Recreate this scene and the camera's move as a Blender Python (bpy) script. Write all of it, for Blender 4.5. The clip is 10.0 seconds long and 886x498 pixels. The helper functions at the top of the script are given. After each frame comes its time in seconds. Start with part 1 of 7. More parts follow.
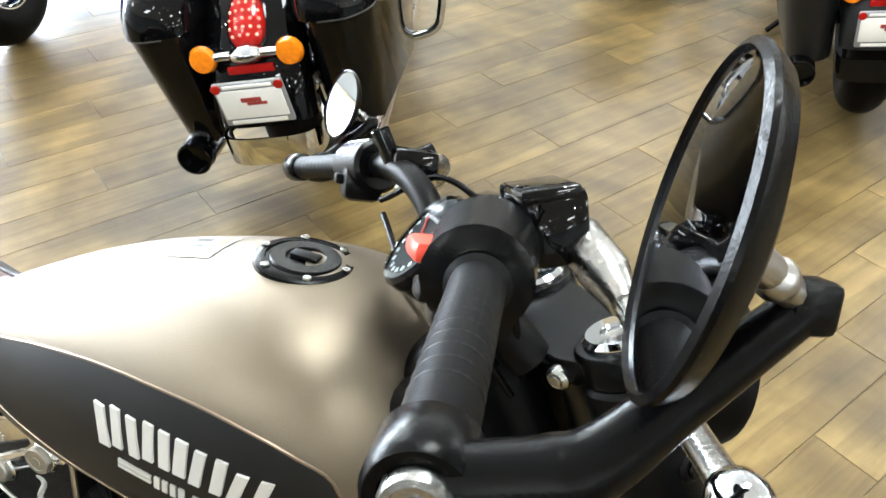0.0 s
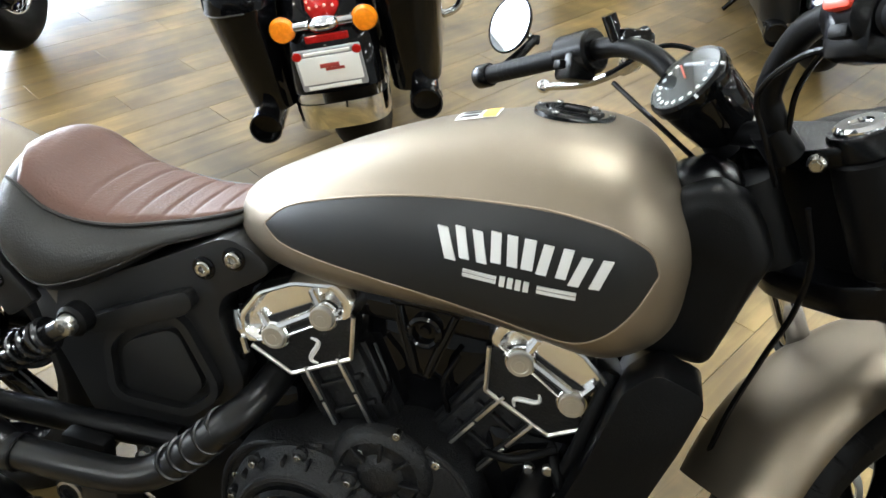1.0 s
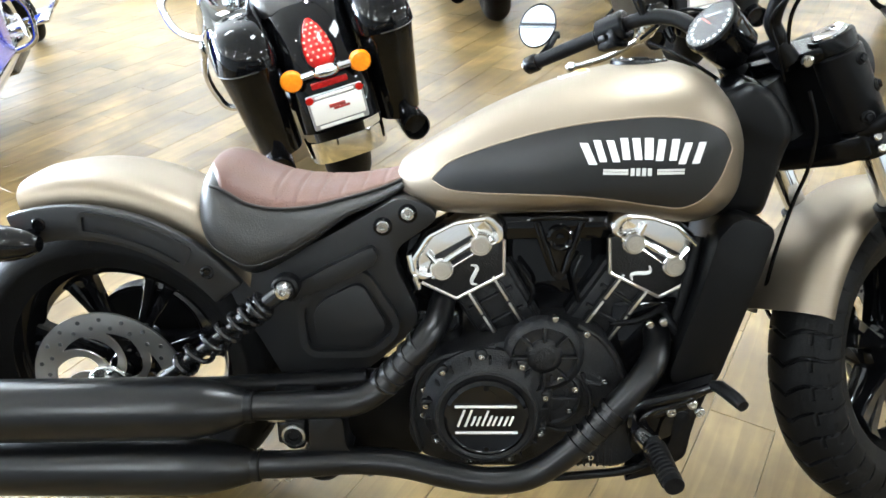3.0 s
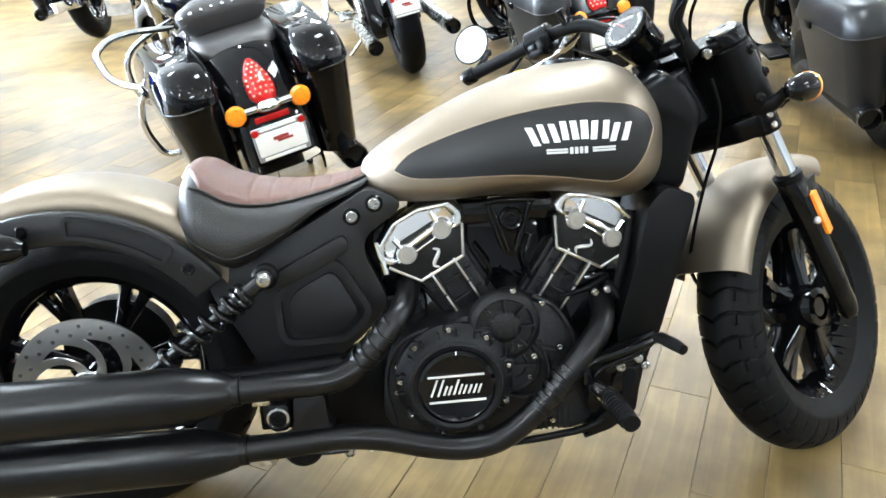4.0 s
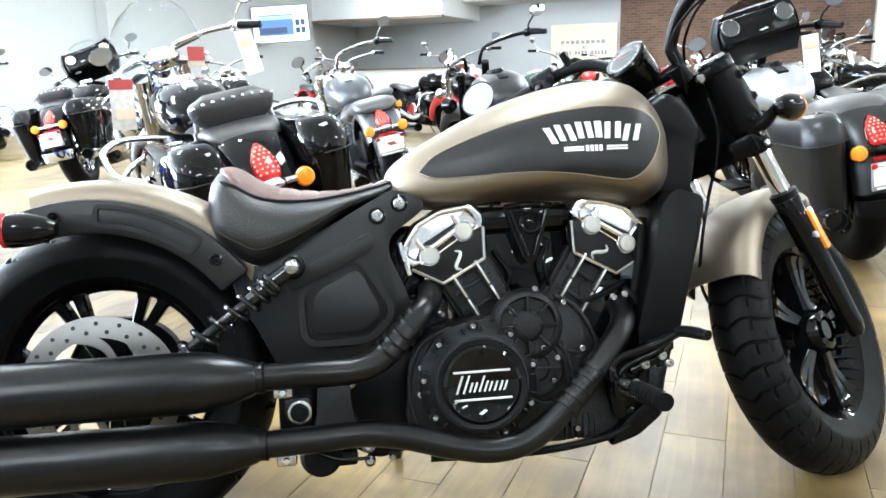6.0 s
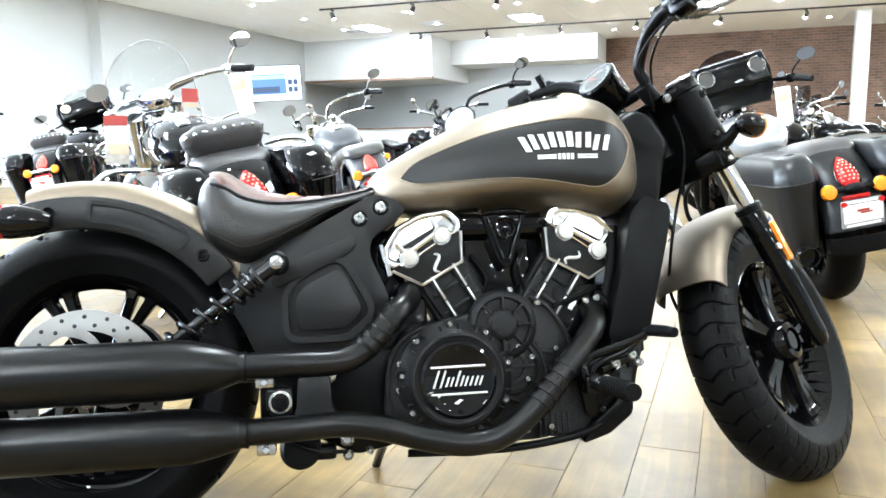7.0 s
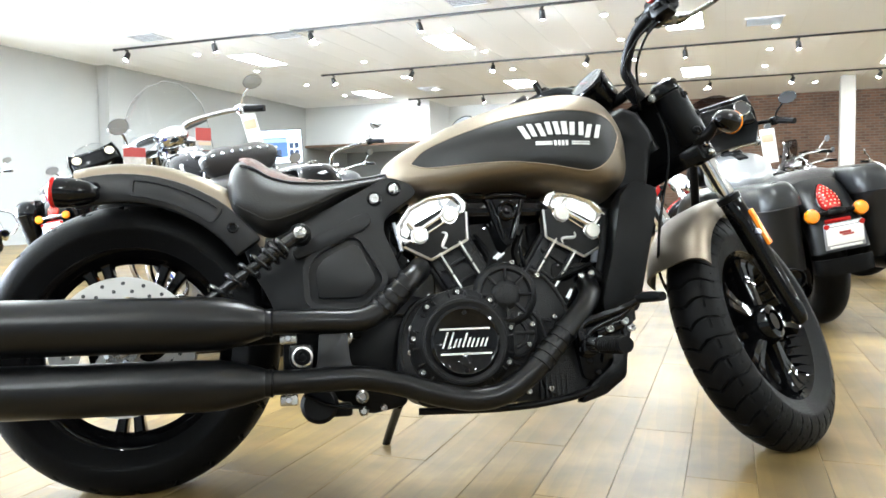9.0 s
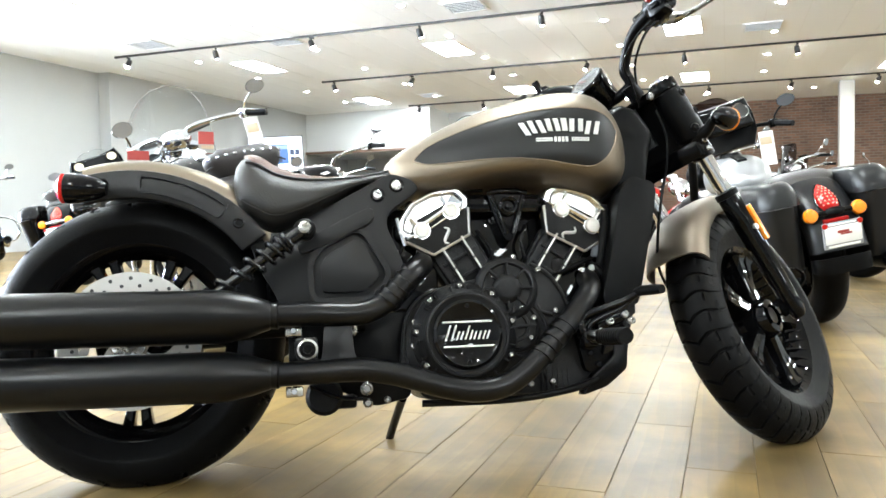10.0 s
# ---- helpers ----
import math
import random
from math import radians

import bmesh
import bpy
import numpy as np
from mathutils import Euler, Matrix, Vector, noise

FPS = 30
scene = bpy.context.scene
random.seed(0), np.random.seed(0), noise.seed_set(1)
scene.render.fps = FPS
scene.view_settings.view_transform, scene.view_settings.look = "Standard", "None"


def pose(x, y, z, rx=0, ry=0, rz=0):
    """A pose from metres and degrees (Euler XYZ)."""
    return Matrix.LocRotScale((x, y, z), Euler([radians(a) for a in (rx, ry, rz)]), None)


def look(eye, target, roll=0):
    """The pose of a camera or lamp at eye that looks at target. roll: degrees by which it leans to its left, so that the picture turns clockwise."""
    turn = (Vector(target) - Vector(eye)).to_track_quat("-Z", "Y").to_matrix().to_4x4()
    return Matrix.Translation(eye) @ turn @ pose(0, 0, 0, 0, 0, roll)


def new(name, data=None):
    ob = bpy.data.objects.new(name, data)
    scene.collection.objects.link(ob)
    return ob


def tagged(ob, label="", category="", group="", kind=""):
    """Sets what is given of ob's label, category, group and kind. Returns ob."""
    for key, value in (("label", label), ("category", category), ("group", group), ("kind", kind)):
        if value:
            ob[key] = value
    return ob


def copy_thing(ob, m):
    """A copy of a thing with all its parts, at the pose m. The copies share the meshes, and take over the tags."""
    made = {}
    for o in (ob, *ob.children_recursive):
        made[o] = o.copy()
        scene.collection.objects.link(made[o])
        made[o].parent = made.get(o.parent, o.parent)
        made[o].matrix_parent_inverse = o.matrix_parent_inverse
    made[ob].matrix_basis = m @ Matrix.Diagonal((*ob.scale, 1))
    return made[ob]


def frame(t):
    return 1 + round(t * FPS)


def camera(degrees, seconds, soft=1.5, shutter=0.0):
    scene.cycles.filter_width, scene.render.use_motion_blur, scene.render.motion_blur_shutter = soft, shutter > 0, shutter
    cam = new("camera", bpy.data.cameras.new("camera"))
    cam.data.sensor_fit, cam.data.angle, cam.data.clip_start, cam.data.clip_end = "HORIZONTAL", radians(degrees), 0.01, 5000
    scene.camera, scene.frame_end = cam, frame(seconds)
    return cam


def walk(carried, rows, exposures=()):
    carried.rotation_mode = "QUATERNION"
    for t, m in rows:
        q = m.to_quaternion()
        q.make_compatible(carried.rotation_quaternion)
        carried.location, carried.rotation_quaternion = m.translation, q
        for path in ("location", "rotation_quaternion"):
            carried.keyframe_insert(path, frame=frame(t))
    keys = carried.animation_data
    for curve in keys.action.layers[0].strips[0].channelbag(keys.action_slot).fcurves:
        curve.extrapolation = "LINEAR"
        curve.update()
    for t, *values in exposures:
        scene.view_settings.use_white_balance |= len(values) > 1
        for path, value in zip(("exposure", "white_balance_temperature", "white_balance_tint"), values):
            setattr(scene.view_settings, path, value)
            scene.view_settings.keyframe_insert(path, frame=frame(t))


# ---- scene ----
cam = camera(60.1, 10.0, soft=1.6)
PATH = [
    (0, (0.138, -0.017, 1.349), (-0.499, 1.407, 0.097), 2.4),
    (0.5, (0.051, -0.217, 1.361), (-0.48, 1.254, 0.115), 2.0),
    (0.7, (-0.013, -0.319, 1.352), (-0.519, 1.169, 0.114), 3.1),
    (1, (-0.117, -0.406, 1.294), (-0.579, 1.123, 0.09), 2.6),
    (1.5, (-0.268, -0.519, 1.265), (-0.69, 1.021, 0.061), -0.2),
    (2, (-0.346, -0.607, 1.281), (-0.753, 0.951, 0.095), -3.5),
    (2.5, (-0.407, -0.733, 1.299), (-0.698, 0.894, 0.173), -3.2),
    (3, (-0.448, -0.883, 1.309), (-0.604, 0.809, 0.256), -2.1),
    (4.3, (-0.573, -1.137, 1.224), (-0.459, 0.654, 0.342), -1.4),
    (4.5, (-0.596, -1.177, 1.208), (-0.478, 0.623, 0.345), -0.2),
    (5, (-0.603, -1.215, 1.092), (-0.491, 0.644, 0.362), -1.3),
    (5.5, (-0.638, -1.227, 0.995), (-0.501, 0.679, 0.404), -1.6),
    (6.8, (-0.693, -1.28, 0.813), (-0.458, 0.683, 0.516), -1.1),
    (7, (-0.663, -1.323, 0.802), (-0.444, 0.644, 0.512), -0.7),
    (7.5, (-0.673, -1.415, 0.743), (-0.421, 0.556, 0.509), -0.7),
    (8, (-0.685, -1.447, 0.699), (-0.445, 0.53, 0.522), -0.7),
    (8.5, (-0.697, -1.466, 0.651), (-0.464, 0.516, 0.513), -0.6),
    (9, (-0.707, -1.489, 0.619), (-0.477, 0.495, 0.505), -0.8),
    (9.5, (-0.712, -1.506, 0.604), (-0.484, 0.478, 0.499), -0.9),
    (10, (-0.715, -1.517, 0.593), (-0.486, 0.467, 0.497), -1.0),
]
walk(cam, [(t, look(eye, target, roll)) for t, eye, target, roll in PATH], [(0, 0.2, 6550, 10), (0.5, -0.1, 6550, 10), (1.0, 0.08, 6500, 10), (1.5, 0.25, 6450, 10), (2.0, 0.54, 6350, 10), (2.5, 0.67, 6280, 10), (3.0, 0.72, 6200, 10), (4.5, 0.76, 6000, 10), (5.5, 0.72, 6000, 10),
      (7.5, 0.99, 6150, 10), (9.0, 0.66, 6350, 10), (10, 0.56, 6450, 10)])

# ---- world and exposure ----
ROOM = pose(0, 0, 0, 0, 0, -27)
CEIL = 3.6
world = bpy.data.worlds.new("world")
scene.world = world
world.use_nodes = True
wn = world.node_tree
sky = wn.nodes.new("ShaderNodeTexSky")
sky.sky_type, sky.sun_disc = "NISHITA", False
sky.sun_elevation, sky.sun_rotation = radians(40), radians(200)
wn.links.new(sky.outputs[0], wn.nodes["Background"].inputs[0])
wn.nodes["Background"].inputs[1].default_value = 0.12
PANEL_LIGHT, SPOT_LIGHT = 50.0, 900.0


# ---- materials ----
def mat(name, color, rough=0.5, metal=0.0, noise_scale=0.0, vary=0.0, bump=0.0, bump_scale=None, coat=0.0, rough_vary=0.0,
        spec=0.5, emission=None, strength=0.0, coords="Object"):
    m = bpy.data.materials.new(name)
    m.use_nodes = True
    t = m.node_tree
    b = t.nodes["Principled BSDF"]
    b.inputs["Base Color"].default_value = (*color, 1)
    b.inputs["Roughness"].default_value = rough
    b.inputs["Metallic"].default_value = metal
    b.inputs["Coat Weight"].default_value = coat
    b.inputs["Coat Roughness"].default_value = 0.03
    b.inputs["Specular IOR Level"].default_value = spec
    if emission:
        b.inputs["Emission Color"].default_value = (*emission, 1)
        b.inputs["Emission Strength"].default_value = strength
    if noise_scale:
        tc = t.nodes.new("ShaderNodeTexCoord")
        n = t.nodes.new("ShaderNodeTexNoise")
        n.inputs["Scale"].default_value, n.inputs["Detail"].default_value = noise_scale, 5
        t.links.new(tc.outputs[coords], n.inputs["Vector"])
        if vary:
            mix = t.nodes.new("ShaderNodeMixRGB")
            mix.inputs[1].default_value = (*[c * (1 - vary) for c in color], 1)
            mix.inputs[2].default_value = (*[min(1, c * (1 + vary)) for c in color], 1)
            t.links.new(n.outputs["Fac"], mix.inputs[0])
            t.links.new(mix.outputs[0], b.inputs["Base Color"])
        if rough_vary:
            mr = t.nodes.new("ShaderNodeMapRange")
            mr.inputs["From Min"].default_value, mr.inputs["From Max"].default_value = 0.3, 0.7
            mr.inputs["To Min"].default_value, mr.inputs["To Max"].default_value = max(0, rough - rough_vary), rough + rough_vary
            t.links.new(n.outputs["Fac"], mr.inputs[0])
            t.links.new(mr.outputs[0], b.inputs["Roughness"])
        if bump:
            n2 = t.nodes.new("ShaderNodeTexNoise")
            n2.inputs["Scale"].default_value, n2.inputs["Detail"].default_value = bump_scale or noise_scale * 8, 4
            t.links.new(tc.outputs[coords], n2.inputs["Vector"])
            bp = t.nodes.new("ShaderNodeBump")
            bp.inputs["Strength"].default_value, bp.inputs["Distance"].default_value = bump, 0.002
            t.links.new(n2.outputs["Fac"], bp.inputs["Height"])
            t.links.new(bp.outputs[0], b.inputs["Normal"])
    return m


BRONZE = mat("bronze_smoke_paint", (0.178, 0.148, 0.112), 0.45, 0.93, 6, 0.03, 0.15, 900, rough_vary=0.03)
TANKBLACK = mat("matte_black_panel", (0.0045, 0.0045, 0.0048), 0.38, 0.0, 8, 0.1, 0.1, 700, spec=0.28)
DISC = mat("turned_steel", (0.40, 0.385, 0.35), 0.34, 0.9, 30, 0.08, 0.1, 300)
STRIPE = mat("bronze_pinstripe", (0.20, 0.155, 0.11), 0.4, 0.6, 20, 0.05)
MATTE = mat("matte_black_metal", (0.0020, 0.0020, 0.0022), 0.36, 0.0, 9, 0.15, 0.2, 500, rough_vary=0.04, spec=0.09)
ENGINE = mat("textured_black_casting", (0.005, 0.0051, 0.0056), 0.40, 0.0, 14, 0.3, 0.9, 280, rough_vary=0.08, spec=0.20)
PIPE = mat("satin_black_exhaust", (0.0022, 0.0022, 0.0024), 0.29, 0.0, 30, 0.12, 0.05, 700, rough_vary=0.01, spec=0.23)
GLOSS = mat("gloss_black", (0.002, 0.002, 0.0023), 0.03, 0.0, 5, 0.1, spec=0.19)
CHROME = mat("chrome", (0.60, 0.61, 0.63), 0.05, 1.0, 9, 0.03, rough_vary=0.02)
POLISHED = mat("polished_aluminium", (0.76, 0.765, 0.77), 0.17, 1.0, 12, 0.06, rough_vary=0.03)
STEEL = mat("brushed_steel", (0.36, 0.355, 0.34), 0.26, 1.0, 30, 0.08, 0.15, 300, rough_vary=0.06)
MACHINED = mat("machined_edge", (0.56, 0.545, 0.515), 0.3, 1.0, 40, 0.06)
BADGE = mat("silver_badge", (0.55, 0.55, 0.54), 0.35, 0.35, 30, 0.03)
RUBBER = mat("tyre_rubber", (0.0032, 0.0032, 0.0034), 0.45, 0.0, 12, 0.25, 0.4, 300, rough_vary=0.08, spec=0.06)
GRIP = mat("grip_rubber", (0.0032, 0.0032, 0.0037), 0.46, 0.0, 20, 0.2, 0.1, 400, spec=0.09)
PLASTIC = mat("black_plastic", (0.0016, 0.0016, 0.0019), 0.24, 0.0, 20, 0.2, 0.1, 600, spec=0.11)
SATIN = mat("satin_black_casting", (0.0055, 0.0055, 0.0058), 0.40, 0.0, 9, 0.15, 0.2, 500, rough_vary=0.05, spec=0.24)
SEATBROWN = mat("brown_leather", (0.078, 0.037, 0.027), 0.46, 0.0, 8, 0.2, 0.6, 260, rough_vary=0.06, spec=0.25)
SEATBLACK = mat("black_vinyl", (0.0105, 0.0100, 0.0095), 0.43, 0.0, 10, 0.2, 0.4, 320, rough_vary=0.05, spec=0.32)
AMBER = mat("amber_lens", (0.72, 0.20, 0.008), 0.18, 0.0, 90, 0.35, coat=0.5)
REDLENS = mat("red_lens", (0.36, 0.010, 0.008), 0.14, 0.0, 90, 0.4, spec=0.35)
LENSCELL = mat("clear_red_cells", (0.88, 0.34, 0.24), 0.12, 0.0, 60, 0.2)
REDPLASTIC = mat("red_switch", (0.62, 0.05, 0.025), 0.4, 0.0, 20, 0.1)
SPRING = mat("black_spring", (0.005, 0.005, 0.0054), 0.16, 0.0, 20, 0.1, spec=0.35)
PAPERWHITE = mat("white_card", (0.78, 0.78, 0.76), 0.6, 0.0, 10, 0.04)
CARDGREY = mat("printed_card", (0.42, 0.40, 0.36), 0.6, 0.0, 40, 0.5)
CARDRED = mat("red_print", (0.30, 0.036, 0.03), 0.6, 0.0, 10, 0.1)
CARDTAN = mat("tan_print", (0.5, 0.4, 0.28), 0.6, 0.0, 10, 0.2)
PLATEGREY = mat("plate_frame", (0.23, 0.23, 0.24), 0.4, 0.0, 10, 0.1)
COLUMN = mat("column_paint", (0.40, 0.385, 0.35), 0.6, 0.0, 2, 0.05, 0.2, 60)
CREAM = mat("cream_board", (0.62, 0.56, 0.44), 0.6, 0.0, 3, 0.05)
YELLOW = mat("yellow_print", (0.75, 0.42, 0.03), 0.5, 0.0, 10, 0.05)
BLUEPAINT = mat("metallic_blue", (0.02, 0.05, 0.55), 0.16, 0.25, 5, 0.1, coat=0.8)
GREYMATTE = mat("matte_grey_paint", (0.0075, 0.0078, 0.0084), 0.33, 0.0, 5, 0.06, 0.1, 700, spec=0.24)
SMOKEGREY = mat("smoke_grey_paint", (0.060, 0.063, 0.068), 0.33, 0.5, 5, 0.06, 0.1, 700)
GAUGEFACE = mat("cream_gauge_face", (0.55, 0.48, 0.34), 0.5, 0.0, 20, 0.1)
SILVERPAINT = mat("silver_smoke_paint", (0.33, 0.34, 0.35), 0.3, 0.6, 5, 0.05, coat=0.3)
WHITEPAINT = mat("pearl_white_paint", (0.72, 0.71, 0.68), 0.15, 0.0, 5, 0.03, coat=0.7)
REDPAINT = mat("red_paint", (0.42, 0.02, 0.018), 0.14, 0.1, 5, 0.06, coat=0.7)
GREENPAINT = mat("dark_green_paint", (0.035, 0.06, 0.045), 0.2, 0.2, 5, 0.06, coat=0.6)
LEATHER = mat("dark_leather", (0.024, 0.022, 0.022), 0.4, 0.0, 12, 0.2, 0.5, 240)
MIRROR = mat("mirror_glass", (0.40, 0.42, 0.45), 0.015, 1.0)
WALL = mat("grey_wall_paint", (0.42, 0.435, 0.435), 0.75, 0.0, 1.5, 0.04, 0.3, 60)
# for the unseen south wall only: darkened so the bikes reflect less light
DIMWALL = mat("unseen_wall_dim_grey", (0.24, 0.245, 0.25), 0.75, 0.0, 1.5, 0.05, 0.3, 60)
SOFFIT = mat("pale_soffit_paint", (0.66, 0.68, 0.69), 0.7, 0.0, 1.5, 0.03)
CEILING = mat("ceiling_tile", (0.92, 0.94, 0.95), 0.85, 0.0, 30, 0.03, 0.5, 120)
TBAR = mat("ceiling_grid", (0.84, 0.85, 0.85), 0.5, 0.0, 10, 0.05)
TRACK = mat("track_black", (0.02, 0.02, 0.02), 0.45, 0.0, 20, 0.1)
LAMP = mat("lamp_panel", (0.9, 0.9, 0.9), 0.5, emission=(0.90, 0.985, 0.985), strength=PANEL_LIGHT)
DOWNLAMP = mat("downlight_lamp", (0.9, 0.9, 0.9), 0.5, emission=(0.93, 0.965, 0.93), strength=90.0)
SPOTLAMP = mat("spot_lamp", (0.9, 0.9, 0.9), 0.5, emission=(0.93, 0.97, 0.95), strength=SPOT_LIGHT)
TVBEZEL = mat("tv_bezel", (0.02, 0.02, 0.02), 0.3, 0.0, 20, 0.1)
SCREEN = mat("screen_glow", (0.1, 0.1, 0.1), 0.3, emission=(0.75, 0.87, 1.0), strength=2.2)
SCREENBLUE = mat("screen_blue", (0.1, 0.1, 0.1), 0.3, emission=(0.05, 0.24, 0.80), strength=0.75)
SCREENPALE = mat("screen_pale", (0.1, 0.1, 0.1), 0.3, emission=(0.40, 0.62, 0.9), strength=0.9)
SCREENDARK = mat("screen_dark", (0.05, 0.05, 0.05), 0.3, emission=(0.02, 0.08, 0.22), strength=0.6)
DARKWOOD = mat("dark_wood", (0.16, 0.10, 0.065), 0.5, 0.0, 6, 0.3, 0.3, 80)


def glass_mat(name, tint, rough=0.02):
    m = bpy.data.materials.new(name)
    m.use_nodes = True
    t = m.node_tree
    out = t.nodes["Material Output"]
    tr, gl, mx, lw, pw, fr = (t.nodes.new(k) for k in ("ShaderNodeBsdfTransparent", "ShaderNodeBsdfGlossy", "ShaderNodeMixShader", "ShaderNodeLayerWeight", "ShaderNodeMath", "ShaderNodeMath"))
    tr.inputs[0].default_value = (*tint, 1)
    gl.inputs["Roughness"].default_value = rough
    lw.inputs[0].default_value = 0.5
    pw.operation, pw.inputs[1].default_value = "POWER", 4.0
    fr.operation, fr.inputs[1].default_value, fr.inputs[2].default_value = "MULTIPLY_ADD", 0.85, 0.045
    t.links.new(lw.outputs["Facing"], pw.inputs[0])
    t.links.new(pw.outputs[0], fr.inputs[0])
    for a, b in ((fr.outputs[0], mx.inputs[0]), (tr.outputs[0], mx.inputs[1]), (gl.outputs[0], mx.inputs[2]), (mx.outputs[0], out.inputs[0])):
        t.links.new(a, b)
    return m


SCREENGLASS = glass_mat("clear_screen", (0.93, 0.95, 0.95))
SMOKED = glass_mat("smoked_screen", (0.22, 0.2, 0.21))


def plank_mat():
    m = bpy.data.materials.new("wood_look_tile")
    m.use_nodes = True
    t = m.node_tree
    N, L = t.nodes.new, t.links.new
    b = t.nodes["Principled BSDF"]
    tc, oi, ge = N("ShaderNodeTexCoord"), N("ShaderNodeObjectInfo"), N("ShaderNodeNewGeometry")
    add = N("ShaderNodeMath")
    L(oi.outputs["Random"], add.inputs[0])
    L(ge.outputs["Random Per Island"], add.inputs[1])
    fr = N("ShaderNodeMath")
    fr.operation = "FRACT"
    L(add.outputs[0], fr.inputs[0])
    rot = N("ShaderNodeMapping")
    rot.inputs["Rotation"].default_value = (0, 0, radians(27))
    L(ge.outputs["Position"], rot.inputs[0])
    comb = N("ShaderNodeCombineXYZ")
    sc = N("ShaderNodeMath")
    sc.operation, sc.inputs[1].default_value = "MULTIPLY", 37.0
    L(fr.outputs[0], sc.inputs[0])
    L(sc.outputs[0], comb.inputs[0])
    L(sc.outputs[0], comb.inputs[2])
    va = N("ShaderNodeVectorMath")
    L(rot.outputs[0], va.inputs[0])
    L(comb.outputs[0], va.inputs[1])
    st = N("ShaderNodeMapping")
    st.inputs["Scale"].default_value = (26, 2.2, 1)
    L(va.outputs[0], st.inputs[0])
    grain = N("ShaderNodeTexNoise")
    grain.inputs["Scale"].default_value, grain.inputs["Detail"].default_value, grain.inputs["Roughness"].default_value = 1.0, 8, 0.65
    grain.inputs["Distortion"].default_value = 0.6
    L(st.outputs[0], grain.inputs["Vector"])
    blot = N("ShaderNodeTexNoise")
    blot.inputs["Scale"].default_value, blot.inputs["Detail"].default_value = 3.6, 6
    L(va.outputs[0], blot.inputs["Vector"])
    r1 = N("ShaderNodeValToRGB")
    e = r1.color_ramp.elements
    e[0].position, e[0].color = 0.26, (0.033, 0.0196, 0.0066, 1)
    e[1].position, e[1].color = 0.72, (0.271, 0.187, 0.072, 1)
    x = r1.color_ramp.elements.new(0.5)
    x.color = (0.141, 0.0935, 0.0335, 1)
    mixf = N("ShaderNodeMath")
    mixf.operation = "MULTIPLY_ADD"
    L(blot.outputs["Fac"], mixf.inputs[0])
    mixf.inputs[1].default_value = 0.60
    # growth rings cut along the board: long pointed arches
    arch = N("ShaderNodeMapping")
    arch.inputs["Scale"].default_value = (6.0, 0.8, 1)
    L(va.outputs[0], arch.inputs[0])
    rings = N("ShaderNodeTexWave")
    rings.wave_type, rings.bands_direction, rings.wave_profile = "BANDS", "X", "SAW"
    rings.inputs["Scale"].default_value, rings.inputs["Distortion"].default_value = 0.9, 9.0
    rings.inputs["Detail"].default_value, rings.inputs["Detail Scale"].default_value = 3.0, 0.7
    L(arch.outputs[0], rings.inputs["Vector"])
    both = N("ShaderNodeMath")
    both.operation, both.inputs[1].default_value = "MULTIPLY_ADD", 0.13
    L(rings.outputs["Fac"], both.inputs[0])
    L(grain.outputs["Fac"], both.inputs[2])
    half = N("ShaderNodeMath")
    half.operation, half.inputs[1].default_value = "MULTIPLY_ADD", 0.36
    half.inputs[2].default_value = 0.012
    L(both.outputs[0], half.inputs[0])
    L(half.outputs[0], mixf.inputs[2])
    L(mixf.outputs[0], r1.inputs[0])
    hsv = N("ShaderNodeHueSaturation")
    mr = N("ShaderNodeMapRange")
    mr.inputs["To Min"].default_value, mr.inputs["To Max"].default_value = 0.90, 1.10
    L(fr.outputs[0], mr.inputs[0])
    stain = N("ShaderNodeTexNoise")
    stain.inputs["Scale"].default_value, stain.inputs["Detail"].default_value, stain.inputs["Distortion"].default_value = 1.6, 7, 0.8
    L(rot.outputs[0], stain.inputs["Vector"])
    ms = N("ShaderNodeMapRange")
    ms.inputs["From Min"].default_value, ms.inputs["From Max"].default_value = 0.33, 0.64
    ms.inputs["To Min"].default_value, ms.inputs["To Max"].default_value = 0.46, 1.22
    L(stain.outputs["Fac"], ms.inputs[0])
    mm = N("ShaderNodeMath")
    mm.operation = "MULTIPLY"
    L(mr.outputs[0], mm.inputs[0])
    L(ms.outputs[0], mm.inputs[1])
    L(mm.outputs[0], hsv.inputs["Value"])
    L(r1.outputs[0], hsv.inputs["Color"])
    L(hsv.outputs[0], b.inputs["Base Color"])
    rr = N("ShaderNodeMapRange")
    rr.inputs["To Min"].default_value, rr.inputs["To Max"].default_value = 0.30, 0.52
    b.inputs["Specular IOR Level"].default_value = 0.36
    L(grain.outputs["Fac"], rr.inputs[0])
    L(rr.outputs[0], b.inputs["Roughness"])
    bp = N("ShaderNodeBump")
    bp.inputs["Strength"].default_value, bp.inputs["Distance"].default_value = 0.35, 0.0015
    L(grain.outputs["Fac"], bp.inputs["Height"])
    L(bp.outputs[0], b.inputs["Normal"])
    return m


PLANK = plank_mat()
GROUT = mat("grout", (0.16, 0.13, 0.09), 0.8, 0.0, 20, 0.2, 0.3, 200)


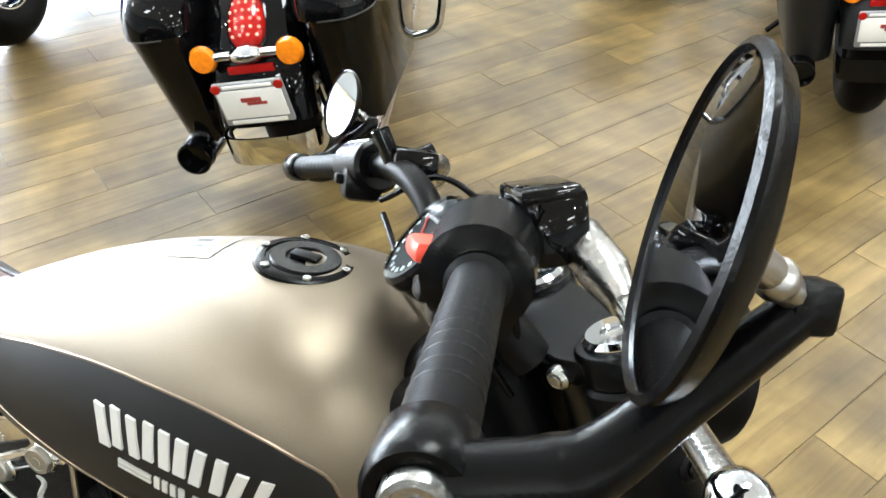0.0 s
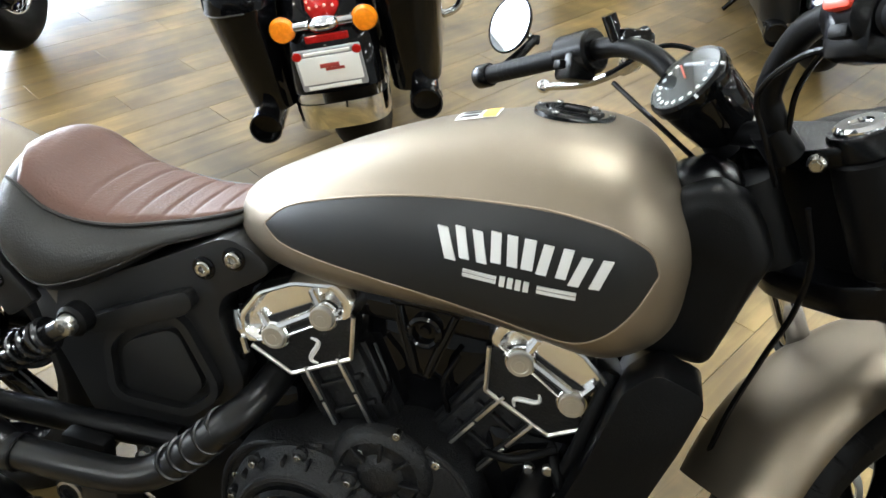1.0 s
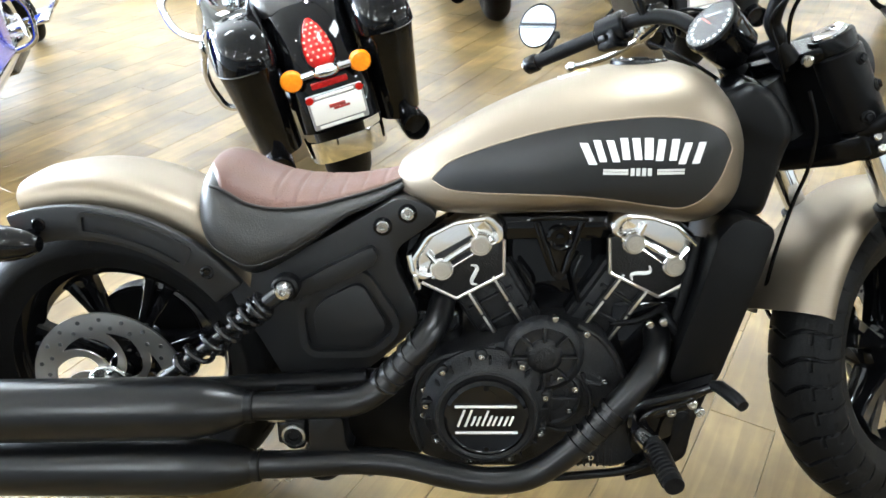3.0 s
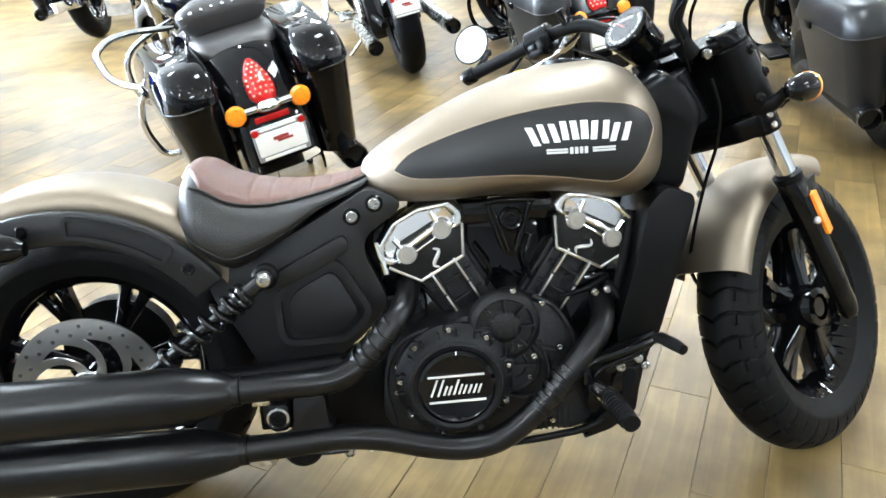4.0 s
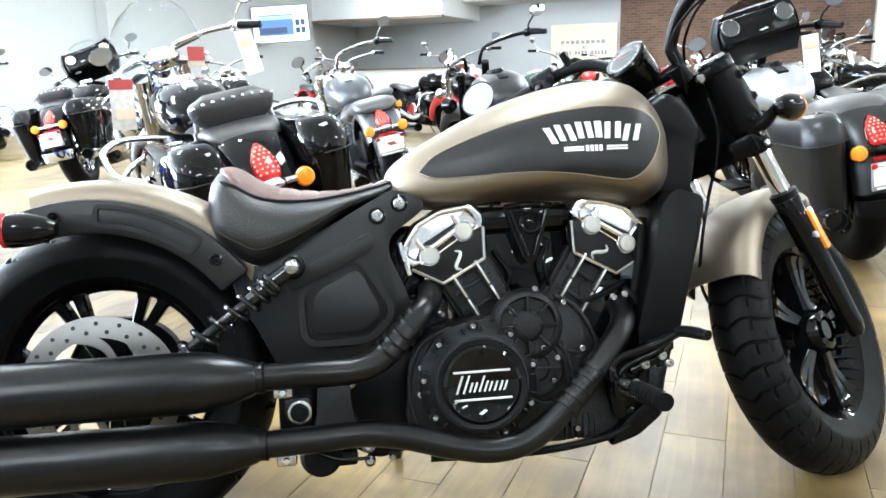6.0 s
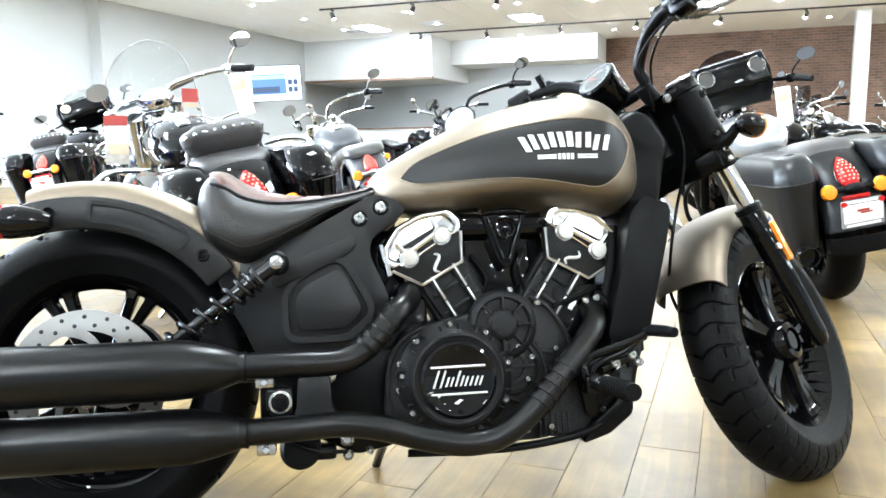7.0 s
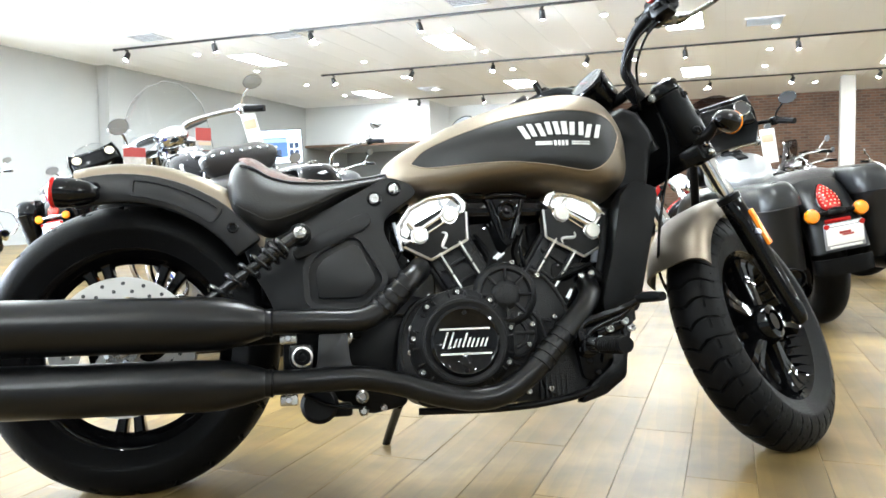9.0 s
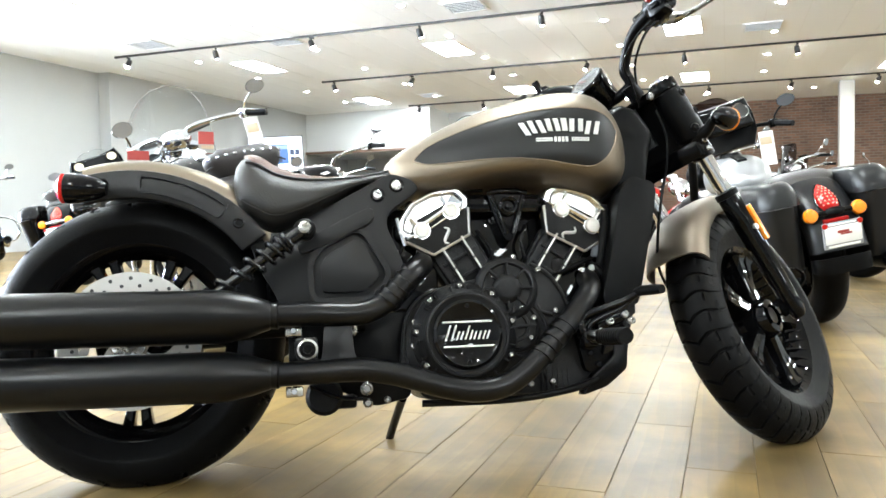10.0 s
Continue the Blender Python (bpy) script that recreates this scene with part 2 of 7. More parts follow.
def brick_mat():
    m = bpy.data.materials.new("brown_brick_wall")
    m.use_nodes = True
    t = m.node_tree
    N, L = t.nodes.new, t.links.new
    b = t.nodes["Principled BSDF"]
    tc = N("ShaderNodeTexCoord")
    mp = N("ShaderNodeMapping")
    mp.inputs["Rotation"].default_value = (radians(-90), 0, 0)
    L(tc.outputs["Object"], mp.inputs[0])
    br = N("ShaderNodeTexBrick")
    br.inputs["Color1"].default_value = (0.155, 0.080, 0.048, 1)
    br.inputs["Color2"].default_value = (0.092, 0.050, 0.034, 1)
    br.inputs["Mortar"].default_value = (0.14, 0.112, 0.085, 1)
    br.inputs["Scale"].default_value, br.inputs["Mortar Size"].default_value = 1.0, 0.009
    br.inputs["Brick Width"].default_value, br.inputs["Row Height"].default_value = 0.215, 0.075
    L(mp.outputs[0], br.inputs["Vector"])
    no = N("ShaderNodeTexNoise")
    no.inputs["Scale"].default_value = 1.7
    L(tc.outputs["Object"], no.inputs["Vector"])
    mx = N("ShaderNodeMixRGB")
    mx.blend_type, mx.inputs[0].default_value = "OVERLAY", 0.5
    L(br.outputs[0], mx.inputs[1])
    L(no.outputs["Fac"], mx.inputs[2])
    L(mx.outputs[0], b.inputs["Base Color"])
    b.inputs["Roughness"].default_value = 0.85
    bp = N("ShaderNodeBump")
    bp.inputs["Strength"].default_value, bp.inputs["Distance"].default_value, bp.invert = 0.8, 0.006, True
    L(br.outputs["Fac"], bp.inputs["Height"])
    L(bp.outputs[0], b.inputs["Normal"])
    return m


BRICK = brick_mat()


# ---- mesh helpers ----
def thing(name, m=None, label="", category="", group="", kind=""):
    ob = new(name)
    ob.empty_display_size = 0.05
    if m is not None:
        ob.matrix_world = m
    return tagged(ob, label, category, group, kind)


def finish(bm, materials, name, angle=38):
    bmesh.ops.recalc_face_normals(bm, faces=bm.faces)
    me = bpy.data.meshes.new(name)
    bm.to_mesh(me)
    bm.free()
    for m in materials if isinstance(materials, (list, tuple)) else [materials]:
        me.materials.append(m)
    me.shade_smooth()
    me.set_sharp_from_angle(angle=radians(angle))
    return me


def part(name, bm, material, parent, label="", xf=None, angle=38):
    """One mesh object under a thing or under a part."""
    if xf is not None:
        bmesh.ops.transform(bm, matrix=xf, verts=bm.verts)
    ob = new(name, finish(bm, material, name, angle))
    ob.parent = parent
    return tagged(ob, label)


def alone(name, bm, material, m=None, label="", category="", group="", kind="", angle=38):
    ob = new(name, finish(bm, material, name, angle))
    if m is not None:
        ob.matrix_world = m
    return tagged(ob, label, category, group, kind)


def join(*bms):
    out = bms[0]
    for b in bms[1:]:
        me = bpy.data.meshes.new("tmp")
        b.to_mesh(me)
        b.free()
        out.from_mesh(me)
        bpy.data.meshes.remove(me)
    return out


def skin(rings, closed=True, caps=True):
    bm = bmesh.new()
    vs = [[bm.verts.new(p) for p in r] for r in rings]
    n = len(rings[0])
    for a, b in zip(vs, vs[1:]):
        for i in range(n if closed else n - 1):
            bm.faces.new((a[i], a[(i + 1) % n], b[(i + 1) % n], b[i]))
    if caps and closed:
        bm.faces.new(vs[0][::-1])
        bm.faces.new(vs[-1])
    return bm


def spline(pts, n=8):
    """Catmull-Rom through the points."""
    p = [Vector(q) for q in pts]
    p = [2 * p[0] - p[1]] + p + [2 * p[-1] - p[-2]]
    out = []
    for i in range(1, len(p) - 2):
        a, b, c, d = p[i - 1:i + 3]
        for k in range(n):
            t = k / n
            out.append(0.5 * (2 * b + (c - a) * t + (2 * a - 5 * b + 4 * c - d) * t * t + (3 * b - a - 3 * c + d) * t ** 3))
    return out + [p[-2]]


def tube(pts, r, n=14, caps=True):
    """A round bar along points; r is one radius or one for each point."""
    pts = [Vector(p) for p in pts]
    rs = r if isinstance(r, (list, tuple)) else [r] * len(pts)
    rings, up = [], None
    for i, p in enumerate(pts):
        d = (pts[min(i + 1, len(pts) - 1)] - pts[max(i - 1, 0)]).normalized()
        if up is None:
            up = d.orthogonal().normalized()
        up = (up - d * up.dot(d)).normalized()
        side = d.cross(up)
        rings.append([p + rs[i] * (math.cos(2 * math.pi * k / n) * up + math.sin(2 * math.pi * k / n) * side) for k in range(n)])
    return skin(rings, caps=caps)


def lathe(profile, origin, axis, n=32, caps=False):
    """Turned shape: profile of (radius, height along axis)."""
    o, a = Vector(origin), Vector(axis).normalized()
    u = a.orthogonal().normalized()
    w = a.cross(u)
    rings = [[o + a * h + max(r, 1e-5) * (math.cos(2 * math.pi * k / n) * u + math.sin(2 * math.pi * k / n) * w) for k in range(n)] for r, h in profile]
    bm = skin(rings, caps=caps)
    bmesh.ops.remove_doubles(bm, verts=bm.verts, dist=2e-5)
    return bm


def disc(origin, axis, r, depth, bevel=0.15, n=28):
    """A closed short cylinder with softened rims, from origin along axis."""
    b = min(r, depth) * bevel
    return lathe([(0, 0), (r - b, 0), (r, b), (r, depth - b), (r - b, depth), (0, depth)], origin, axis, n)


def box(c, size, bevel=0.0, rot=None, seg=2):
    bm = bmesh.new()
    bmesh.ops.create_cube(bm, size=1)
    bmesh.ops.scale(bm, vec=size, verts=bm.verts)
    if bevel:
        bmesh.ops.bevel(bm, geom=bm.edges[:] , offset=bevel, segments=seg, affect="EDGES", profile=0.5)
    m = Matrix.Translation(c) @ (rot if rot is not None else Matrix())
    bmesh.ops.transform(bm, matrix=m, verts=bm.verts)
    return bm


def ball(c, size, n=20, rot=None):
    bm = bmesh.new()
    bmesh.ops.create_uvsphere(bm, u_segments=n, v_segments=max(8, n // 2), radius=1)
    m = Matrix.Translation(c) @ (rot if rot is not None else Matrix()) @ Matrix.Diagonal((*size, 1))
    bmesh.ops.transform(bm, matrix=m, verts=bm.verts)
    return bm


def prism(poly, y0, y1, bevel=0.0, seg=2, axis="y"):
    """A flat polygon of (x, z), pushed from y0 to y1."""
    bm = bmesh.new()
    a = [bm.verts.new((x, y0, z)) for x, z in poly]
    b = [bm.verts.new((x, y1, z)) for x, z in poly]
    n = len(poly)
    bm.faces.new(a)
    bm.faces.new(b[::-1])
    for i in range(n):
        bm.faces.new((a[i], b[i], b[(i + 1) % n], a[(i + 1) % n]))
    bmesh.ops.recalc_face_normals(bm, faces=bm.faces)
    if bevel:
        bmesh.ops.bevel(bm, geom=bm.edges[:], offset=bevel, segments=seg, affect="EDGES", profile=0.5, clamp_overlap=True)
    return bm


def rounded(poly, r=0.01, n=4):
    """Round a 2D polygon's corners."""
    out = []
    k = len(poly)
    for i in range(k):
        p, q, s = Vector(poly[i - 1]), Vector(poly[i]), Vector(poly[(i + 1) % k])
        a = q + (p - q).normalized() * min(r, (p - q).length * 0.45)
        b = q + (s - q).normalized() * min(r, (s - q).length * 0.45)
        for j in range(n + 1):
            t = j / n
            out.append(tuple((1 - t) ** 2 * a + 2 * t * (1 - t) * q + t * t * b))
    return out


def ribbon_frame(poly, y, width, thick):
    """A raised rim that follows a closed 2D polygon in the plane y."""
    pts = [Vector((x, y, z)) for x, z in poly]
    k = len(pts)
    rings = []
    for i in range(k):
        d = (pts[(i + 1) % k] - pts[i - 1]).normalized()
        n = Vector((-d.z, 0, d.x))
        rings.append([pts[i] + n * width / 2, pts[i] + n * width / 2 + Vector((0, -thick, 0)), pts[i] - n * width / 2 + Vector((0, -thick, 0)), pts[i] - n * width / 2])
    return skin(rings + [rings[0]], caps=False)


def interp(x, table):
    """Smooth table lookup: rows of (x, values...)."""
    xs = [r[0] for r in table]
    if x <= xs[0]:
        return table[0][1:]
    if x >= xs[-1]:
        return table[-1][1:]
    i = max(j for j in range(len(xs) - 1) if xs[j] <= x)
    t = (x - xs[i]) / (xs[i + 1] - xs[i])
    p = [table[max(i - 1, 0)], table[i], table[i + 1], table[min(i + 2, len(xs) - 1)]]
    out = []
    for k in range(1, len(table[0])):
        a, b, c, d = (q[k] for q in p)
        h = xs[i + 1] - xs[i]
        m0 = (c - a) / max(p[2][0] - p[0][0], 1e-6) * h
        m1 = (d - b) / max(p[3][0] - p[1][0], 1e-6) * h
        out.append((2 * t ** 3 - 3 * t * t + 1) * b + (t ** 3 - 2 * t * t + t) * m0 + (-2 * t ** 3 + 3 * t * t) * c + (t ** 3 - t * t) * m1)
    return out


def bolts(spots, y, r, depth, material, parent, name="bolt"):
    for x, z in spots:
        part(name, join(disc((x, y, z), (0, -1, 0), r, depth, 0.2, 12), disc((x, y - depth, z), (0, -1, 0), r * 0.55, depth * 0.25, 0.2, 6)), material, parent)


def tyre_mesh(R, w, sidewall, centre, grooves=0, deep=0.005, n=96, reach=0.7):
    """A tyre about the y axis through centre; grooves: curved cuts round the tread."""
    prof = []
    K = 72 if grooves else 14
    for i in range(K + 1):
        a = -1.0 + 2.0 * i / K
        th = a * radians(112)
        yy = math.sin(th) * w / 2 if abs(th) < math.pi / 2 else math.copysign(w / 2 * (1 - 0.30 * (abs(th) - math.pi / 2) / radians(22)), a)
        cr = R - sidewall
        rr = cr + math.cos(th) * sidewall * 0.62 + sidewall * 0.38 if abs(th) < math.pi / 2 else cr + sidewall * 0.38 - (abs(th) - math.pi / 2) / radians(22) * sidewall * 0.38
        prof.append((yy, rr, a))
    rings = []
    cx, cy, cz = centre
    for k in range(n):
        ph = 2 * math.pi * k / n
        ring = []
        for yy, rr, a in prof:
            d = 0
            if grooves and abs(a) < reach:
                s = abs(a) / reach
                turn = ph / (2 * math.pi) * grooves + 0.62 * s ** 1.4 + 0.20 * math.sin(s * 5.5)
                ph2 = turn % 1
                if abs(ph2 - 0.5) < 0.055 or abs(s - 0.42 - 0.02 * math.copysign(1, ph2 - 0.5)) < 0.012 or abs(s - 0.74) < 0.018 and math.floor(turn) % 2:
                    d = deep
            ring.append(Vector((cx + (rr - d) * math.cos(ph), cy + yy, cz + (rr - d) * math.sin(ph))))
        rings.append(ring)
    return skin(rings + [rings[0]], closed=False, caps=False)

# ---- the showroom: shell ----
def quad(points):
    bm = bmesh.new()
    bm.faces.new([bm.verts.new(p) for p in points])
    return bm


def slab(name, u0, u1, v0, v1, z0, z1, material, label, category="wall"):
    return alone(name, box(((u0 + u1) / 2, (v0 + v1) / 2, (z0 + z1) / 2), (u1 - u0, v1 - v0, z1 - z0)), material, ROOM, label, category, kind="structure")


U0, U1, V0, V1 = -12.2, 14.0, -7.5, 22.0
slab("floor", U0 - 0.2, U1 + 0.2, V0 - 0.2, V1 + 0.2, -0.2, -0.004, GROUT, "wood-look plank tile floor with thin tan joints", "floor")
slab("wall_west_far", U0 - 0.2, U0, 4.6, V1, 0, CEIL, WALL, "pale grey painted showroom wall")
slab("wall_west_pilaster", U0, U0 + 0.28, 10.9, 18.8, 0, CEIL, WALL, "grey painted wall section standing slightly forward")
slab("wall_north", U0, -3.6, V1, V1 + 0.2, 0, CEIL, WALL, "pale grey painted back wall")
slab("wall_north_brick", -3.6, U1, V1 - 0.05, V1 + 0.2, 0, CEIL, BRICK, "brown brick back wall")
slab("wall_east", U1, U1 + 0.2, V0, V1, 0, CEIL, WALL, "pale grey painted side wall")
# south wall is never in view; added to close the room, dimmed for reflections
slab("wall_south", U0, U1, V0 - 0.2, V0, 0, CEIL, DIMWALL, "unseen wall closing the room, grey set dark to dim reflections")
slab("wall_north_soffit", U0, -7.9, 18.8, V1, 2.45, CEIL, SOFFIT, "dropped pale soffit over a back counter")
slab("trim_soffit", U0, -7.86, 18.72, 18.8, 2.40, 2.47, DARKWOOD, "narrow wooden trim under the soffit", "trim")
slab("wall_north_bay", -7.9, -3.6, 20.4, V1, 2.9, CEIL, SOFFIT, "pale dropped bulkhead along the back wall")
# storefront windows in the west wall
slab("wall_west_head", U0 - 0.2, U0, V0, 4.6, 3.1, CEIL, WALL, "grey wall above the storefront windows")
slab("wall_west_sill", U0 - 0.2, U0, V0, 4.6, 0, 0.35, WALL, "grey wall below the storefront windows")
for i in range(5):
    v = V0 + 0.2 + i * (4.4 - V0 - 0.2) / 4
    slab("window_%d" % (i + 1), U0 - 0.12, U0 - 0.04, v - 0.05, v + 0.05, 0.35, 3.1, TRACK, "dark aluminium storefront window mullion", "window frame")
daylight = bpy.data.lights.new("window_daylight", "AREA")
daylight.shape, daylight.size, daylight.size_y = "RECTANGLE", 11.6, 2.7
daylight.energy, daylight.color = 5800, (0.78, 0.89, 1.0)
dl = new("window_daylight", daylight)
dl.matrix_world = ROOM @ pose(U0 - 0.16, -1.45, 1.72, 0, -90, 0) @ pose(0, 0, 0, 0, 0, 90)

# white square column
alone("trim_column", box((2.75, 19.3, CEIL / 2), (0.32, 0.32, CEIL), 0.01), COLUMN, ROOM, "white square column standing on the tile floor", "column", kind="structure")

# suspended ceiling: one mesh of tiles with a grid of bars
TILE_U, TILE_V = 0.61, 1.22
verts, faces = [], []
PANELS = [(-8.85 + 4.1 * i, 1.25 + 5.25 * j) for i in range(6) for j in range(4)] + [(-8.85 + 4.1 * i, -4.6) for i in range(6)]
nu, nv = int((U1 - U0) / TILE_U) + 1, int((V1 - V0) / TILE_V) + 1
for i in range(nu):
    for j in range(nv):
        a, b = U0 + i * TILE_U + 0.004, V0 + j * TILE_V + 0.002
        c, d = a + TILE_U - 0.008, b + TILE_V - 0.004
        k = len(verts)
        verts += [(a, b, CEIL), (c, b, CEIL), (c, d, CEIL), (a, d, CEIL), (a, b, CEIL + 0.02), (c, b, CEIL + 0.02), (c, d, CEIL + 0.02), (a, d, CEIL + 0.02)]
        faces += [(k, k + 3, k + 2, k + 1), (k, k + 1, k + 5, k + 4), (k + 1, k + 2, k + 6, k + 5), (k + 2, k + 3, k + 7, k + 6), (k + 3, k, k + 4, k + 7)]
me = bpy.data.meshes.new("ceiling")
me.from_pydata(verts, [], faces)
me.materials.append(CEILING)
ceil = tagged(new("ceiling", me), "white suspended ceiling of rectangular mineral tiles", "ceiling", kind="structure")
ceil.matrix_world = ROOM
slab("trim_ceiling_grid", U0, U1, V0, V1, CEIL + 0.008, CEIL + 0.03, TBAR, "pale metal bars of the suspended ceiling grid", "ceiling grid")

# recessed light panels
def troffer():
    t = thing("ceiling_light", None, "recessed rectangular white ceiling light panel, switched on", "ceiling light", "ceiling light panels")
    part("frame", join(*[box((x, y, -0.006), (sx, sy, 0.014), 0.002) for x, y, sx, sy in ((-0.3, 0, 0.02, 1.22), (0.3, 0, 0.02, 1.22), (0, -0.6, 0.58, 0.02), (0, 0.6, 0.58, 0.02))]), SOFFIT, t)
    part("diffuser", quad([(-0.29, -0.59, -0.004), (-0.29, 0.59, -0.004), (0.29, 0.59, -0.004), (0.29, -0.59, -0.004)]), LAMP, t, "glowing diffuser")
    return t


first = troffer()
for k, (u, v) in enumerate(PANELS):
    m = ROOM @ pose(u, v, CEIL - 0.003)
    if k == 0:
        first.matrix_world = m
    else:
        copy_thing(first, m)

# air vents
def vent():
    t = thing("ceiling_vent", None, "grey slatted air vent in the ceiling", "vent", "ceiling vents")
    part("frame", join(*[box((x, y, -0.008), (sx, sy, 0.016), 0.003) for x, y, sx, sy in ((-0.29, 0, 0.03, 0.6), (0.29, 0, 0.03, 0.6), (0, -0.29, 0.56, 0.03), (0, 0.29, 0.56, 0.03))]), TBAR, t)
    for i in range(7):
        part("slat", box((0, -0.24 + i * 0.08, -0.006), (0.55, 0.05, 0.004), 0, Matrix.Rotation(radians(35), 4, "X")), TBAR, t)
    part("backing", box((0, 0, 0.0), (0.56, 0.56, 0.003)), TRACK, t)
    return t


fv = vent()
for k, (u, v) in enumerate([(-3.55, 9.1), (0.6, 12.3), (-7.15, 9.95), (-9.4, 9.2), (-7.05, 16.8), (-9.4, 17.3)]):
    if k == 0:
        fv.matrix_world = ROOM @ pose(u, v, CEIL - 0.002)
    else:
        copy_thing(fv, ROOM @ pose(u, v, CEIL - 0.002))

# track lights
def spot():
    t = thing("track_spotlight", None, "small black track spotlight under the ceiling, switched on", "spotlight", "track spotlights")
    part("arm", join(box((0, 0, -0.03), (0.03, 0.09, 0.03), 0.004), tube([(0, 0, -0.03), (0, 0, -0.10)], 0.008, 8)), TRACK, t)
    head = part("housing", lathe([(0, -0.075), (0.035, -0.075), (0.045, -0.05), (0.05, 0.07), (0.046, 0.072), (0.042, 0.04), (0, 0.04)], (0, 0, -0.13), (0.25, 0.35, -0.9), 18), TRACK, t)
    d = Vector((0.25, 0.35, -0.9)).normalized()
    part("lens", lathe([(0.040, 0), (0.036, 0.012), (0.024, 0.021), (0, 0.025)], Vector((0, 0, -0.13)) + d * 0.062, d, 16), SPOTLAMP, head, "glowing lens")
    return t


sp = spot()
first_spot = True
rng = random.Random(5)
for v, ua in ((-2.6, -10.6), (1.55, -10.6), (5.65, -10.6), (9.75, -10.6), (13.8, -8.5), (18.25, -8.25)):
    tr = thing("lighting_track", ROOM @ pose(0, v, CEIL), "long black lighting track fixed under the ceiling", "lighting track", "lighting tracks")
    part("rail", box(((ua + 12.5) / 2, 0, -0.022), (12.5 - ua, 0.036, 0.036), 0.004), TRACK, tr)
    part("end_cap", box((ua - 0.03, 0, -0.022), (0.06, 0.042, 0.042), 0.005), TRACK, tr)
    u = ua + 0.25
    while u < 12.4:
        m = ROOM @ pose(u, v, CEIL - 0.03, 0, 0, rng.uniform(0, 360))
        if first_spot:
            sp.matrix_world = m
            first_spot = False
        else:
            copy_thing(sp, m)
        u += 1.88 + rng.uniform(-0.1, 0.1)


# recessed downlights
def downlight():
    t = thing("recessed_downlight", None, "small round recessed ceiling downlight, switched on", "downlight", "recessed downlights")
    part("trim_ring", lathe([(0.055, -0.003), (0.072, -0.006), (0.076, 0.0), (0.055, 0.0)], (0, 0, 0), (0, 0, 1), 24), SOFFIT, t)
    part("lamp", lathe([(0.055, 0.0), (0.042, -0.010), (0, -0.014)], (0, 0, 0), (0, 0, 1), 20), DOWNLAMP, t, "glowing lamp")
    return t


dn = downlight()
k = 0
for v in (-6.4, -5.2, -3.3, -1.7, -0.5, 2.6, 4.6, 6.7, 8.7, 10.8, 12.8, 14.9, 16.9, 20.0):
    for i in range(9):
        u = -10.9 + 2.6 * i + (1.3 if int(v * 2) % 2 else 0)
        if v > 17 and u < -7.5:
            continue
        m = ROOM @ pose(u, v, CEIL - 0.004)
        if k == 0:
            dn.matrix_world = m
        else:
            copy_thing(dn, m)
        k += 1

# television hung on the side wall, facing the room
tv_m = look((-2.74, 19.4, 2.23), (-0.7, -1.5, 1.2)) @ pose(0, 0, 0, 0, 0, -3)
tv = thing("television", tv_m, "flat television on the wall showing a pale menu page", "television")
part("case", box((0, 0, 0.02), (1.42, 0.90, 0.05), 0.008), TVBEZEL, tv)
scr = part("screen", box((0, 0, -0.006), (1.38, 0.86, 0.004)), SCREEN, tv, "pale glowing page")
pic = part("picture_area", box((0.12, -0.02, -0.0095), (0.88, 0.52, 0.002)), SCREENBLUE, scr, "blue picture")
part("picture_band", box((0.12, 0.16, -0.0125), (0.88, 0.10, 0.002)), SCREENPALE, pic, "pale band of sky")
part("picture_band", box((0.20, -0.16, -0.0125), (0.70, 0.16, 0.002)), SCREENDARK, pic, "dark lower part of the picture")
for i in range(2):
    for k in range(2):
        part("menu_tile", box((-0.42 - 0.14 * i, 0.02 - 0.19 * k, -0.0095), (0.12, 0.15, 0.002)), SCREENDARK, scr, "small dark blue tile")
part("bracket", box((0, -0.1, 0.25), (0.2, 0.2, 0.42), 0.01), TRACK, tv)

# cream sign board low on the back wall; its lettering as plain bars
sb = thing("sign_board", ROOM @ pose(-4.65, 21.93, 1.35), "large cream sign board with grey lettering on the back wall", "sign")
part("board", box((0, 0, 0), (1.95, 0.06, 1.75), 0.008), CREAM, sb)
for n_, x0_, z_, h_, w_ in ((9, -0.62, 0.36, 0.10, 0.10), (6, -0.80, 0.05, 0.11, 0.055), (10, -0.22, 0.05, 0.11, 0.065)):
    for k in range(n_):
        part("text_bar", box((x0_ + k * w_ * 1.5, -0.034, z_), (w_, 0.010, h_ * (1 - 0.25 * ((k * 7) % 3 == 1))), 0.002), PLATEGREY, sb, "grey letter-sized bar")

# counter under the soffit
ct = thing("service_counter", ROOM @ pose(-10.0, 19.6, 0), "long pale service counter with a dark top at the back", "counter")
part("body", box((0, 0, 0.52), (4.0, 0.7, 1.04), 0.01), SOFFIT, ct)
part("worktop", box((0, -0.03, 1.065), (4.1, 0.8, 0.05), 0.008), DARKWOOD, ct, "dark wooden top")

# ---- the bronze bobber motorcycle ----
BIKE = pose(-1.2, 0.2, 0, -12.5, 0, 2.4)
bike = thing("bobber_motorcycle", BIKE, "matte bronze and black bobber motorcycle with brown solo seat", "motorcycle")
RAKE, STEER_DEG, AXLE_F, AXLE_Z = radians(29), 38.0, 1.562, 0.32
steer_dir = Vector((-math.sin(RAKE), 0, math.cos(RAKE)))
steer_at = Vector((AXLE_F + 0.12, 0, 0))
SYM = pose(0, 0.035, 0, 2.1, 0, 0)
STEER = SYM @ Matrix.Translation(steer_at) @ Matrix.Rotation(radians(STEER_DEG), 4, steer_dir) @ Matrix.Translation(-steer_at)

